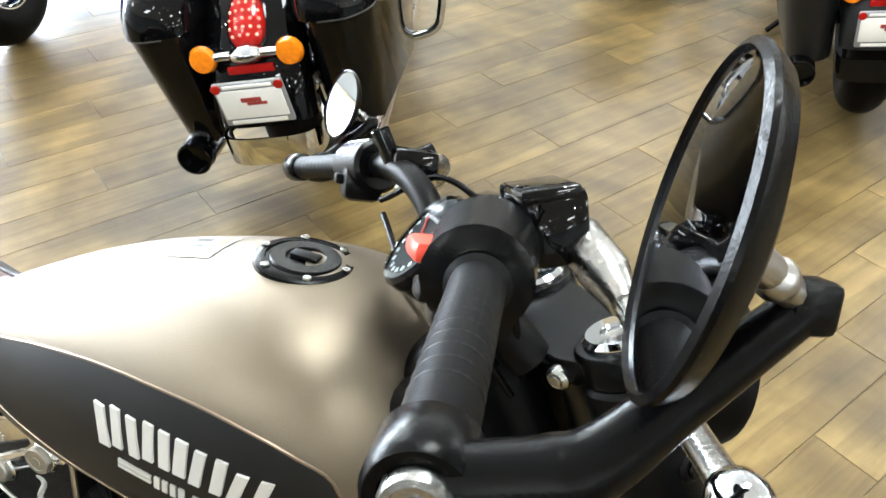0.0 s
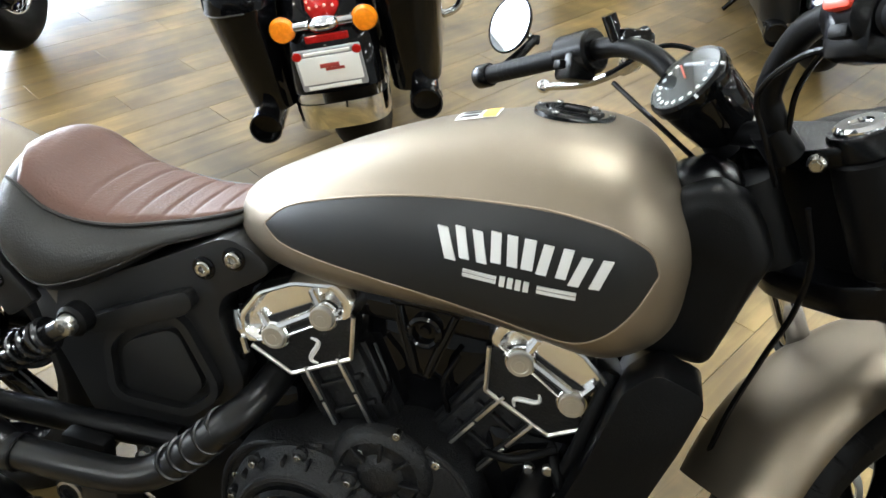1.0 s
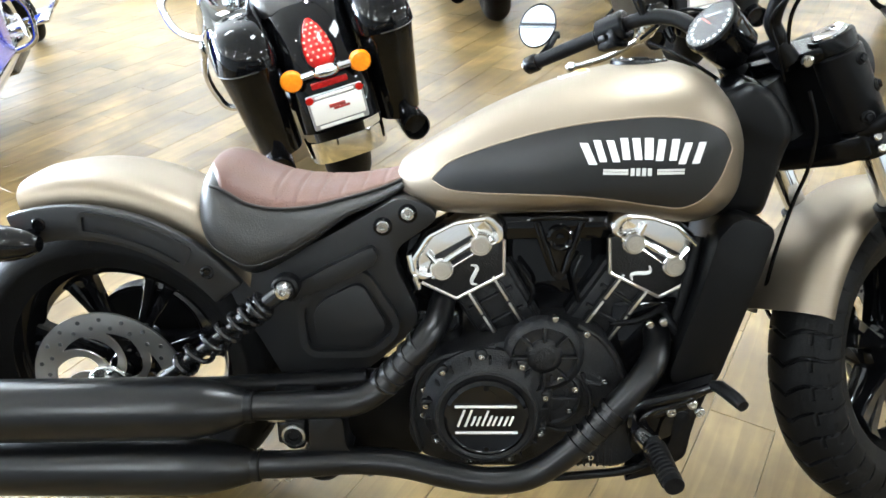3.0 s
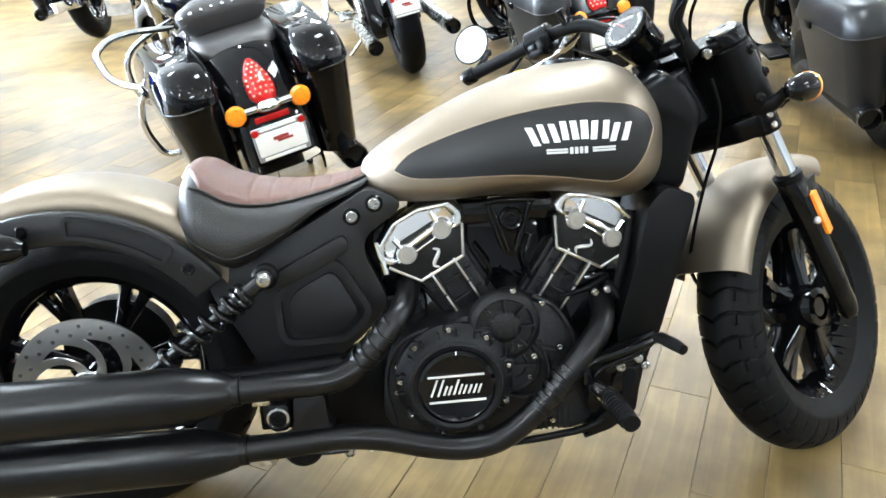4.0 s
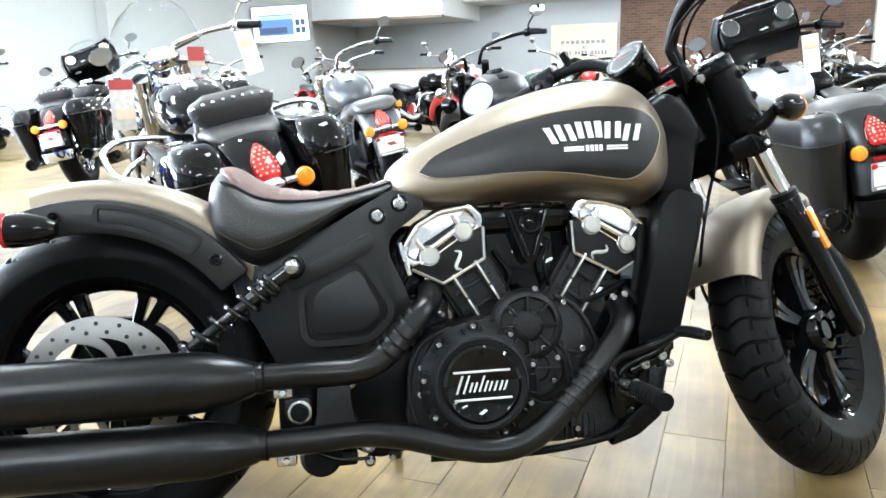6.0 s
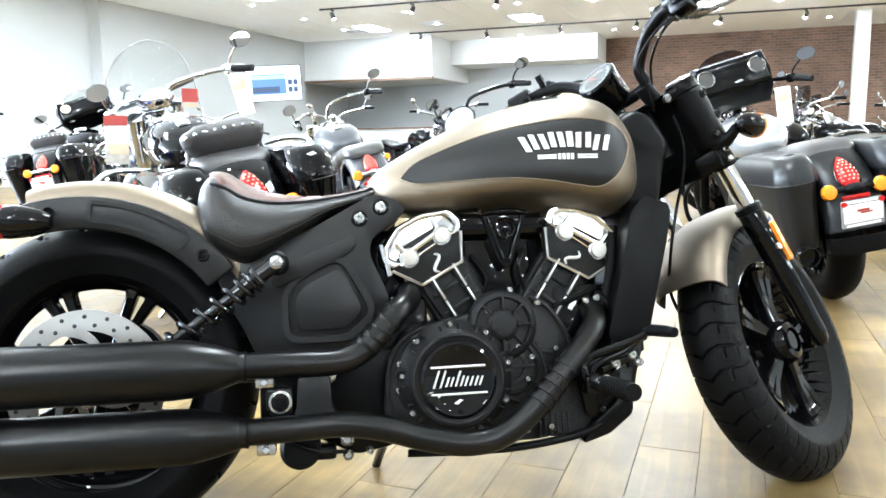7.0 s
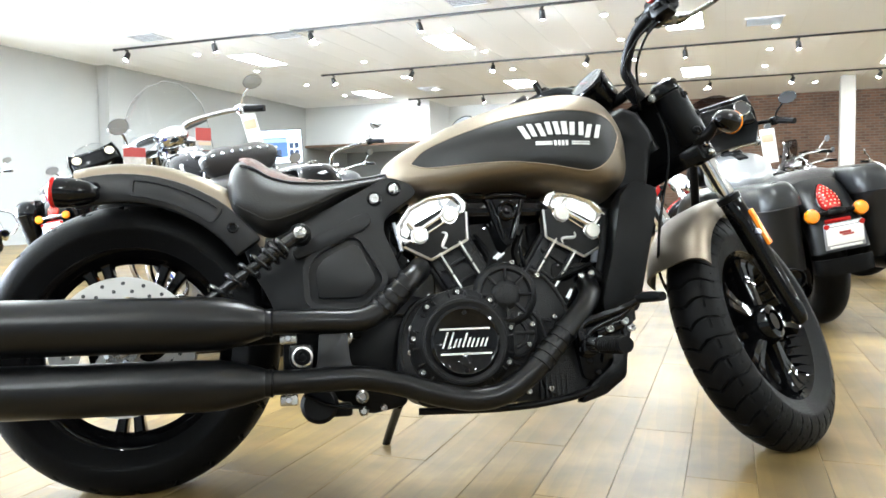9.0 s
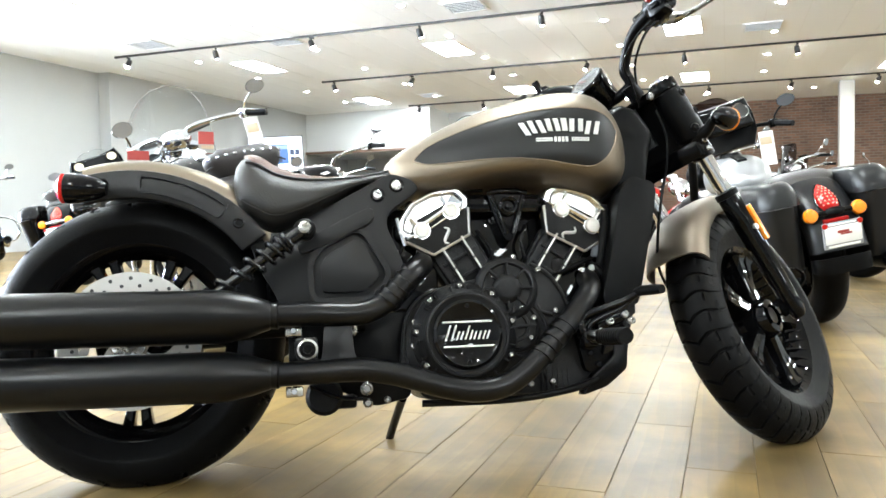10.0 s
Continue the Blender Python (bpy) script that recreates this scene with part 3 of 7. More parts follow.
# fuel tank
TANK = [  # x, bottom z, top z, half width, z of the widest line
    (0.566, 0.690, 0.712, 0.012, 0.70), (0.572, 0.668, 0.727, 0.034, 0.69), (0.60, 0.650, 0.752, 0.066, 0.69), (0.66, 0.642, 0.787, 0.100, 0.695),
    (0.74, 0.643, 0.828, 0.128, 0.70), (0.83, 0.650, 0.864, 0.149, 0.71), (0.92, 0.650, 0.888, 0.160, 0.72), (1.00, 0.640, 0.899, 0.164, 0.72),
    (1.06, 0.626, 0.894, 0.160, 0.72), (1.10, 0.628, 0.876, 0.148, 0.722), (1.138, 0.645, 0.838, 0.116, 0.725), (1.163, 0.675, 0.795, 0.072, 0.73), (1.173, 0.71, 0.76, 0.02, 0.733)]


def tank_e(x):
    """How square the tank's upper half is at x."""
    return 2.12 + 0.75 * min(1.0, max(0.0, (x - 0.85) / 0.22)) ** 1.5


def tank_ring(x, grow=0.0, n=56):
    zb, zt, hw, zc = interp(x, TANK)
    ring = []
    for k in range(n):
        a = 2 * math.pi * k / n
        c, s = math.cos(a), math.sin(a)
        e = tank_e(x) if s > 0 else 2.7
        y = math.copysign(abs(c) ** (2 / e), c) * (hw + grow)
        z = zc + math.copysign(abs(s) ** (2 / e), s) * ((zt - zc if s > 0 else zc - zb) + grow)
        ring.append((x, y, z))
    return ring


def tank_side(x, z, grow=0.0):
    """y of the tank's right side at x and z."""
    zb, zt, hw, zc = interp(x, TANK)
    h, e = (zt - zc, tank_e(x)) if z > zc else (zc - zb, 2.7)
    t = min(abs(z - zc) / h, 0.999)
    return -((1 - t ** e) ** (1 / e) * hw + grow)


tx = [0.566, 0.568, 0.572, 0.580, 0.59] + [0.60 + i * 0.0125 for i in range(41)] + [1.11, 1.12, 1.13, 1.138, 1.146, 1.154, 1.160, 1.165, 1.169, 1.172, 1.173]
tank = part("fuel_tank", skin([tank_ring(x) for x in tx]), BRONZE, bike, "matte bronze teardrop fuel tank", angle=60)
PANEL_UP = [(0.632, 0.716), (0.66, 0.743), (0.72, 0.770), (0.80, 0.796), (0.87, 0.812), (0.94, 0.822), (1.0, 0.826), (1.06, 0.820), (1.092, 0.808), (1.112, 0.793), (1.122, 0.772)]
PANEL_LO = [(0.632, 0.712), (0.66, 0.700), (0.72, 0.698), (0.80, 0.700), (0.87, 0.699), (0.94, 0.692), (1.0, 0.682), (1.045, 0.678), (1.078, 0.695), (1.105, 0.728), (1.122, 0.767)]


def side_patch(grow, inset=0.0, nx=60, nz=14):
    rings = []
    for i in range(nx + 1):
        x = 0.632 + (1.122 - 0.632) * i / nx
        zu, zl = interp(x, PANEL_UP)[0] - inset, interp(x, PANEL_LO)[0] + inset
        if zu < zl:
            zu = zl = (zu + zl) / 2
        rings.append([(x, tank_side(x, zl + (zu - zl) * k / nz, grow), zl + (zu - zl) * k / nz) for k in range(nz + 1)])
    return skin(rings, closed=False, caps=False)


part("side_panel", side_patch(0.0012), TANKBLACK, tank, "matte black painted side panel", angle=60)
outline = [(x, z) for x, z in ((0.632 + 0.490 * i / 70, interp(0.632 + 0.490 * i / 70, PANEL_UP)[0]) for i in range(71))]
outline += [(x, z) for x, z in ((1.122 - 0.490 * i / 70, interp(1.122 - 0.490 * i / 70, PANEL_LO)[0]) for i in range(71))]
part("pinstripe", tube([(x, tank_side(x, z, 0.0008), z) for x, z in outline] + [(outline[0][0], tank_side(*outline[0], 0.0008), outline[0][1])], 0.0016, 6), STRIPE, tank, "thin bronze pinstripe")

# raised maker's badge on the tank: plain silver bars along an arc


def badge_block(x0, x1, z0, z1, slant=0.0, thick=0.004):
    n = 5
    rings = []
    for i in range(n + 1):
        t = i / n
        xa = x0 + (x1 - x0) * t
        lo, hi = (xa - slant, z0), (xa + slant, z1)
        rings.append([(lo[0], tank_side(*lo, 0.001), lo[1]), (hi[0], tank_side(*hi, 0.001), hi[1]), (hi[0], tank_side(*hi, thick), hi[1]), (lo[0], tank_side(*lo, thick), lo[1])])
    return skin(rings)


for i, (a, b) in enumerate(((0.882, 0.895), (0.901, 0.933), (0.940, 0.970), (0.976, 0.989), (0.995, 1.028), (1.034, 1.068))):
    mid = (a + b) / 2
    zc = 0.765 + 0.013 * math.cos((mid - 0.972) / 0.09 * 1.35)
    tall = 0.0165
    for c0, c1 in ((a, b),) if b - a < 0.02 else ((a, a + 0.0115), (b - 0.0115, b)):
        part("badge_bar", badge_block(c0, c1, zc - tall, zc + tall, (mid - 0.985) * 0.075), BADGE, tank, "raised silver badge bar")
for a, b, z, h in ((0.912, 0.951, 0.7435, 0.0018), (0.912, 0.951, 0.7385, 0.0018), (0.997, 1.040, 0.7435, 0.0018), (0.997, 1.040, 0.7385, 0.0018), (0.955, 0.961, 0.741, 0.006), (0.964, 0.970, 0.741, 0.006), (0.973, 0.979, 0.741, 0.006), (0.982, 0.988, 0.741, 0.006)):
    part("badge_bar", badge_block(a, b, z - h, z + h, 0, 0.003), BADGE, tank, "thin silver badge bar")

# filler cap
cap_at, cap_up = Vector((0.995, 0.012, 0.8945)), Vector((0.03, 0.06, 1)).normalized()
cap = part("filler_cap", lathe([(0, 0.004), (0.018, 0.004), (0.020, 0.0062), (0.034, 0.0062), (0.036, 0.0032), (0.0385, 0.0032), (0.0395, 0.005), (0.047, 0.0045), (0.050, 0.002), (0.051, -0.008)], cap_at, cap_up, 48), PLASTIC, bike, "round black bolted filler cap")
cu = cap_up.orthogonal().normalized()
cw = cap_up.cross(cu)
for k in range(6):
    a = 2 * math.pi * k / 6 + 0.3
    p = cap_at + 0.0440 * (math.cos(a) * cu + math.sin(a) * cw) + cap_up * 0.0045
    part("cap_bolt", disc(p, cap_up, 0.0042, 0.0025, 0.2, 10), STEEL, cap)
part("lock_flap", box(cap_at + cap_up * 0.0065, (0.030, 0.014, 0.005), 0.002), MATTE, cap)


def on_tank_top(x, y, lift):
    zb, zt, hw, zc = interp(x, TANK)
    t = min(abs(y) / hw, 0.999)
    e = tank_e(x)
    return (x, y, zc + (1 - t ** e) ** (1 / e) * (zt - zc) + lift)


def top_patch(x0, x1, y0, y1, lift):
    return skin([[on_tank_top(x0 + (x1 - x0) * i / 6, y0 + (y1 - y0) * j / 6, lift) for j in range(7)] for i in range(7)], closed=False, caps=False)


sticker = part("warning_sticker", top_patch(0.853, 0.905, -0.020, 0.035, 0.0010), PAPERWHITE, tank, "white, black and yellow warning sticker")
part("sticker_band", top_patch(0.885, 0.903, -0.018, 0.033, 0.0016), YELLOW, sticker, "yellow band")
for y in (-0.014, 0.002, 0.018):
    part("text_bar", top_patch(0.857, 0.881, y, y + 0.010, 0.0016), TANKBLACK, sticker, "line of small black text")

# seat
SEAT = [  # x, bottom z, top z, half width
    (0.214, 0.640, 0.700, 0.07), (0.221, 0.615, 0.722, 0.105), (0.240, 0.580, 0.742, 0.135), (0.272, 0.555, 0.740, 0.150), (0.31, 0.540, 0.716, 0.155), (0.36, 0.562, 0.697, 0.150), (0.42, 0.602, 0.688, 0.134),
    (0.48, 0.645, 0.688, 0.105), (0.53, 0.665, 0.696, 0.085), (0.57, 0.680, 0.706, 0.062), (0.592, 0.694, 0.714, 0.040)]


def seat_point(x, a, grow=0.0):
    zb, zt, hw = interp(x, SEAT)
    zc = zb + (zt - zb) * 0.38
    c, s = math.cos(a), math.sin(a)
    y = math.copysign(abs(c) ** 0.75, c) * (hw + grow) * (1.0 if s < 0 else 1 - 0.16 * s)
    z = zc + math.copysign(abs(s) ** 0.8, s) * ((zt - zc if s > 0 else zc - zb) + grow)
    return Vector((x, y, z))


sx = [0.214, 0.217, 0.221, 0.227] + [0.2325 + 0.0125 * i for i in range(29)] + [0.592]
seat = part("seat", skin([[seat_point(x, 2 * math.pi * k / 40) for k in range(40)] for x in sx]), SEATBLACK, bike, "black vinyl seat base", SYM, 60)


def cushion():
    rings = []
    n = 150
    for i in range(n + 1):
        x = 0.238 + (0.590 - 0.238) * i / n
        edge = radians(40) if x > 0.266 else radians(40 + 26 * (0.266 - x) / 0.028)
        pleat = 0.0
        if x > 0.335:
            ph = ((x - 0.335) / 0.038) % 1
            pleat = -0.0030 * math.exp(-((ph - 0.5) / 0.10) ** 2)
        ring = []
        for k in range(29):
            a = edge + (math.pi - 2 * edge) * k / 28
            rim = min(1.0, min(k, 28 - k) / 3)
            ring.append(seat_point(x, a, 0.0005 + (0.0055 + pleat * (1 - abs(k - 14) / 20)) * rim))
        rings.append(ring)
    return skin(rings, closed=False, caps=False)


cush = part("seat_cushion", cushion(), SEATBROWN, seat, "brown pleated leather seat top", SYM, 70)
for side in (radians(40), math.pi - radians(40)):
    part("piping", tube([seat_point(0.246 + 0.341 * i / 50, side, 0.003) for i in range(51)], 0.0028, 6), SEATBLACK, seat, "", SYM)

part("seat_seam", tube([seat_point(0.236 + 0.32 * i / 40, -math.pi + 0.28, 0.0006) for i in range(41)], 0.0014, 6), SEATBLACK, seat, "stitched side seam", SYM)

# rear fender
def fender(cx, cz, R, hw, drop, a0, a1, n=60, thick=0.004, flat=0.6):
    """A rounded mudguard shell about the y axis, from angle a0 to a1 (degrees from +x)."""
    rings = []
    m = 18
    for i in range(n + 1):
        a = radians(a0 + (a1 - a0) * i / n)
        ring = []
        for s, k_range in ((0.0, range(m + 1)), (thick, range(m, -1, -1))):
            for k in k_range:
                t = -1 + 2 * k / m
                y = math.copysign(abs(math.sin(t * math.pi / 2)) ** flat, t) * (hw - s)
                r = R - s - drop * (1 - abs(math.cos(t * math.pi / 2)) ** flat)
                ring.append((cx + r * math.cos(a), y, cz + r * math.sin(a)))
        rings.append(ring)
    return skin(rings)


rear_fender = part("rear_fender", fender(0, 0.325, 0.408, 0.104, 0.055, 33, 106), BRONZE, bike, "matte bronze chopped rear fender", SYM, 50)

# rear fender strut on each side
def strut_poly(r0, r1, a0, a1, n=16, c=(0, 0.325)):
    p = [(c[0] + r1 * math.cos(radians(a0 + (a1 - a0) * i / n)), c[1] + r1 * math.sin(radians(a0 + (a1 - a0) * i / n))) for i in range(n + 1)]
    q = [(c[0] + r0 * math.cos(radians(a1 + (a0 - a1) * i / n)), c[1] + r0 * math.sin(radians(a1 + (a0 - a1) * i / n))) for i in range(n + 1)]
    return p + q


for sg in (-1, 1):
    st = part("fender_strut", prism(strut_poly(0.298, 0.362, 36, 108), sg * 0.106, sg * 0.128, 0.007), SATIN, bike, "cast black fender strut")
    if sg < 0:
        part("strut_inset", ribbon_frame(rounded(strut_poly(0.314, 0.349, 53, 86, 10), 0.010, 3), -0.125, 0.008, 0.0085), SATIN, st)
        for a in (45.5, 99):
            p = (0.333 * math.cos(radians(a)), 0.325 + 0.333 * math.sin(radians(a)))
            part("strut_bolt", join(lathe([(0.007, 0), (0.012, 0), (0.0125, 0.003), (0.010, 0.005), (0.007, 0.004), (0.006, 0)], (p[0], -0.127, p[1]), (0, -1, 0), 20), disc((p[0], -0.127, p[1]), (0, -1, 0), 0.006, 0.003, 0.2, 6)), GLOSS, st)

# rear signal and tail lamps
for sg in (-1, 1):
    sig = part("rear_signal", lathe([(0, 0), (0.013, 0.002), (0.023, 0.02), (0.030, 0.05), (0.0325, 0.078), (0.031, 0.082)], (-0.030, sg * 0.17, 0.632), (-1, 0, 0.03), 24), GLOSS, bike, "black bullet signal lamp")
    part("lens", lathe([(0.031, 0.0), (0.0320, 0.008), (0.022, 0.016), (0, 0.018)], (-0.111, sg * 0.17, 0.6345), (-1, 0, 0.03), 24), REDLENS, sig, "red lens")
    part("stem", tube([(-0.06, sg * 0.11, 0.640), (-0.06, sg * 0.16, 0.645)], 0.009, 10), GLOSS, sig)

# wheels
def wheel(cx, cz, R, w, rim_r, rim_w, spokes, xf, label, grooves, reach, deep=1.0):
    c = (cx, 0, cz)
    wh = part("tyre", tyre_mesh(R, w, R - rim_r + 0.006, c, grooves, 0.008, 960, reach), RUBBER, bike, label, xf, angle=45)
    h = rim_w / 2
    prof = [(rim_r + 0.004, -h), (rim_r + 0.006, -h + 0.006), (rim_r - 0.010, -h + 0.010), (rim_r - 0.018, -h * 0.5), (rim_r - 0.030, 0), (rim_r - 0.018, h * 0.5), (rim_r - 0.010, h - 0.010), (rim_r + 0.006, h - 0.006), (rim_r + 0.004, h),
            (rim_r - 0.006, h), (rim_r - 0.018, h - 0.012), (rim_r - 0.028, h * 0.5), (rim_r - 0.038, 0), (rim_r - 0.028, -h * 0.5), (rim_r - 0.018, -h + 0.012), (rim_r - 0.006, -h), (rim_r + 0.004, -h)]
    part("rim", lathe(prof, c, (0, 1, 0), 72), GLOSS, wh, "gloss black rim", xf)
    part("hub", lathe([(0, -0.062), (0.022, -0.062), (0.03, -0.05), (0.034, -0.02), (0.05, -0.018), (0.05, 0.018), (0.034, 0.02), (0.03, 0.05), (0.022, 0.062), (0, 0.062)], c, (0, 1, 0), 32), GLOSS, wh, "", xf)
    for k in range(spokes):
        for d in (-0.11, 0.11):
            a = 2 * math.pi * k / spokes + 0.2
            p0 = Vector((cx + 0.045 * math.cos(a), 0, cz + 0.045 * math.sin(a)))
            p1 = Vector((cx + (rim_r - 0.026) * math.cos(a + d), 0, cz + (rim_r - 0.026) * math.sin(a + d)))
            u = (p1 - p0).normalized()
            s = Vector((-u.z, 0, u.x))
            rings = []
            for t, ww, dd in ((0, 0.010, 0.020), (0.5, 0.009, 0.015), (0.9, 0.012, 0.016), (1.0, 0.020, 0.020)):
                p = p0.lerp(p1, t)
                y, ww = Vector((0, dd * deep, 0)), ww * (0.5 + 0.5 * deep)
                rings.append([p + s * ww - y * 0.7, p + s * ww * 0.6 - y, p - s * ww * 0.6 - y, p - s * ww - y * 0.7, p - s * ww + y * 0.7, p - s * ww * 0.6 + y, p + s * ww * 0.6 + y, p + s * ww + y * 0.7])
            part("spoke", skin(rings), GLOSS, wh, "", xf)
    if deep > 1:
        # cast ribs across the well of the rim, and a wide hub shell
        for k in range(40):
            a = 2 * math.pi * (k + 0.5) / 40
            d = Vector((math.cos(a), 0, math.sin(a)))
            s = Vector((-d.z, 0, d.x))
            rings = []
            for y_, r_ in ((-h * 0.86, rim_r - 0.014), (-h * 0.45, rim_r - 0.036), (0, rim_r - 0.046), (h * 0.45, rim_r - 0.036), (h * 0.86, rim_r - 0.014)):
                p = Vector((cx, y_, cz)) + d * r_
                rings.append([p + s * 0.0045 + d * 0.014, p + s * 0.003, p - s * 0.003, p - s * 0.0045 + d * 0.014])
            part("rim_rib", skin(rings), GLOSS, wh, "", xf)
        part("hub_shell", lathe([(0.030, -0.066), (0.044, -0.062), (0.052, -0.045), (0.060, 0), (0.052, 0.045), (0.044, 0.062), (0.030, 0.066)], c, (0, 1, 0), 40), GLOSS, wh, "", xf)
    return wh


rear_wheel = wheel(0, 0.322, 0.323, 0.150, 0.226, 0.105, 7, SYM, "wide black rear tyre with plain sidewall", 24, 0.40)
WHEELF = STEER @ Matrix.Translation((-0.002, 0.026, -0.003))
front_wheel = wheel(AXLE_F, AXLE_Z, 0.320, 0.135, 0.210, 0.095, 5, WHEELF, "chunky black front tyre with curved tread grooves", 38, 0.80, 2.0)


def brake_disc(cx, cz, y, r, parent, xf=None):
    """A drilled rotor with curved carrier arms."""
    outer, inner, hole, n = r, r * 0.72, 0.0042, 40
    ring = lathe([(inner, 0), (outer, 0), (outer, 0.005), (inner, 0.005), (inner, 0)], (cx, y, cz), (0, 1, 0), 96)
    rot = part("brake_disc", ring, MACHINED, parent, "drilled bare steel brake disc", xf)
    for k in range(n):
        a = 2 * math.pi * k / n
        rr = r * (0.80 if k % 2 else 0.91)
        part("drilling", disc((cx + rr * math.cos(a), y - 0.0004, cz + rr * math.sin(a)), (0, -1, 0), hole, 0.0016, 0.1, 10), TRACK, rot, "", xf)
    for k in range(7):
        a = 2 * math.pi * k / 7
        rings = []
        for i in range(13):
            q = i / 12
            rr, sw = 0.032 + (r * 0.75 - 0.032) * q, 0.95 * q ** 1.6
            wide = (0.30 - 0.16 * math.sin(math.pi * min(1, q * 1.1))) * (1.0 - 0.35 * q)
            rings.append([(cx + rr * math.cos(a + sw + e), yy, cz + rr * math.sin(a + sw + e)) for e, yy in ((-wide, y), (wide, y), (wide, y + 0.004), (-wide, y + 0.004))])
        part("carrier_arm", skin(rings), MACHINED, rot, "", xf)
    part("carrier", join(disc((cx, y - 0.004, cz), (0, -1, 0), 0.042, 0.010, 0.2, 30), disc((cx, y - 0.014, cz), (0, -1, 0), 0.024, 0.012, 0.2, 24)), STEEL, rot, "", xf)
    for k in range(5):
        a = 2 * math.pi * k / 5
        part("rotor_bolt", disc((cx + 0.033 * math.cos(a), y - 0.014, cz + 0.033 * math.sin(a)), (0, -1, 0), 0.006, 0.006, 0.2, 10), CHROME, rot, "", xf)
    return rot


brake_disc(0, 0.322, -0.105, 0.149, rear_wheel, SYM)
part("drive_pulley", lathe([(0.03, 0.0), (0.112, 0.004), (0.118, -0.004), (0.122, -0.004), (0.122, 0.034), (0.116, 0.034), (0.108, 0.016), (0.03, 0.014)], (0, 0.085, 0.322), (0, 1, 0), 48), MATTE, rear_wheel, "black rear drive pulley", SYM)
brake_disc(AXLE_F, AXLE_Z, 0.072, 0.149, front_wheel, WHEELF)

# swingarm, shocks, axle
for sg in (-1, 1):
    sw = part("swingarm", tube(spline([(0.0, sg * 0.115, 0.322), (0.15, sg * 0.118, 0.325), (0.32, sg * 0.112, 0.33), (0.50, sg * 0.10, 0.335)], 6), 0.021, 12), MATTE, bike)
    part("axle_nut", disc((0, sg * 0.125, 0.322), (0, sg, 0), 0.017, 0.018, 0.2, 6), STEEL, sw)
    part("brake_mount", disc((0.132, sg * 0.13, 0.362), (0, sg, 0), 0.013, 0.05, 0.2, 16), STEEL, sw)
    top, low = Vector((0.376, sg * 0.158, 0.541)), Vector((0.136, sg * 0.158, 0.366))
    d = low - top
    sh = part("shock_absorber", join(tube([top + d * 0.02, top + d * 0.34], [0.0155, 0.0165], 18), tube([top + d * 0.30, top + d * 0.98], 0.0115, 14), disc(top + d * 0.15, d, 0.0245, 0.010, 0.3, 20), disc(top + d * 0.80, d, 0.024, 0.012, 0.3, 20)), SPRING, bike, "black coil-over rear shock")
    u = d.normalized().orthogonal().normalized()
    w_ = d.normalized().cross(u)
    coil = [top + d * (0.15 + 0.66 * (0.35 * i / 130 + 0.65 * (i / 130) ** 1.9)) + 0.0225 * (math.cos(i * 2 * math.pi * 7 / 130) * u + math.sin(i * 2 * math.pi * 7 / 130) * w_) for i in range(131)]
    part("spring", tube(coil, 0.0050, 8), SPRING, sh, "coiled black spring")
    part("shock_bolt", lathe([(0.0155, 0), (0.0155, 0.009), (0.0125, 0.014), (0.0062, 0.0155), (0.0058, 0.008), (0, 0.008)], (top.x, sg * 0.16, top.z), (0, sg, 0), 24), STEEL, sh, "bright domed bolt")
    part("shock_eye", disc((top.x, sg * 0.13, top.z), (0, sg, 0), 0.024, 0.03, 0.2, 18), MATTE, sh)

# frame side castings
SIDE = [(0.250, 0.530), (0.335, 0.558), (0.362, 0.575), (0.44, 0.612), (0.53, 0.660), (0.575, 0.684), (0.625, 0.668), (0.642, 0.645), (0.615, 0.624), (0.568, 0.592), (0.560, 0.558), (0.585, 0.500), (0.602, 0.455), (0.585, 0.425), (0.545, 0.385), (0.48, 0.332), (0.34, 0.332), (0.300, 0.42), (0.270, 0.47)]
for sg in (-1, 1):
    fr = part("side_frame", prism(rounded(SIDE, 0.016, 3), sg * 0.035, sg * 0.088, 0.008), SATIN, bike, "cast black side frame")
    if sg < 0:
        ridge = [(0.355, 0.515), (0.44, 0.560), (0.525, 0.600), (0.535, 0.577), (0.52, 0.560), (0.44, 0.522), (0.365, 0.492)]
        part("cast_ridge", prism(rounded(ridge, 0.012, 3), -0.086, -0.108, 0.005), SATIN, fr)
        pent = [(0.385, 0.478), (0.412, 0.512), (0.486, 0.550), (0.512, 0.540), (0.562, 0.450), (0.556, 0.426), (0.514, 0.388), (0.405, 0.386), (0.388, 0.402)]
        part("cover_rim", ribbon_frame(rounded(pent, 0.016, 4), -0.086, 0.013, 0.017), SATIN, fr)
        inner = [(0.408, 0.470), (0.426, 0.494), (0.490, 0.526), (0.506, 0.518), (0.540, 0.448), (0.536, 0.434), (0.506, 0.406), (0.412, 0.406)]
        part("cover_panel", prism(rounded(inner, 0.012, 3), -0.086, -0.100, 0.006), SATIN, fr)
        for x, z in ((0.543, 0.631), (0.588, 0.654)):
            part("bolt_seat", lathe([(0.017, 0), (0.017, 0.004), (0.0125, 0.005), (0.012, 0.001)], (x, -0.086, z), (0, -1, 0), 24), GLOSS, fr, "dark recess round the bolt")
            part("frame_bolt", lathe([(0.0115, 0), (0.0115, 0.008), (0.0095, 0.010), (0.0052, 0.010), (0.0050, 0.004), (0, 0.004)], (x, -0.086, z), (0, -1, 0), 20), STEEL, fr, "bright frame bolt")
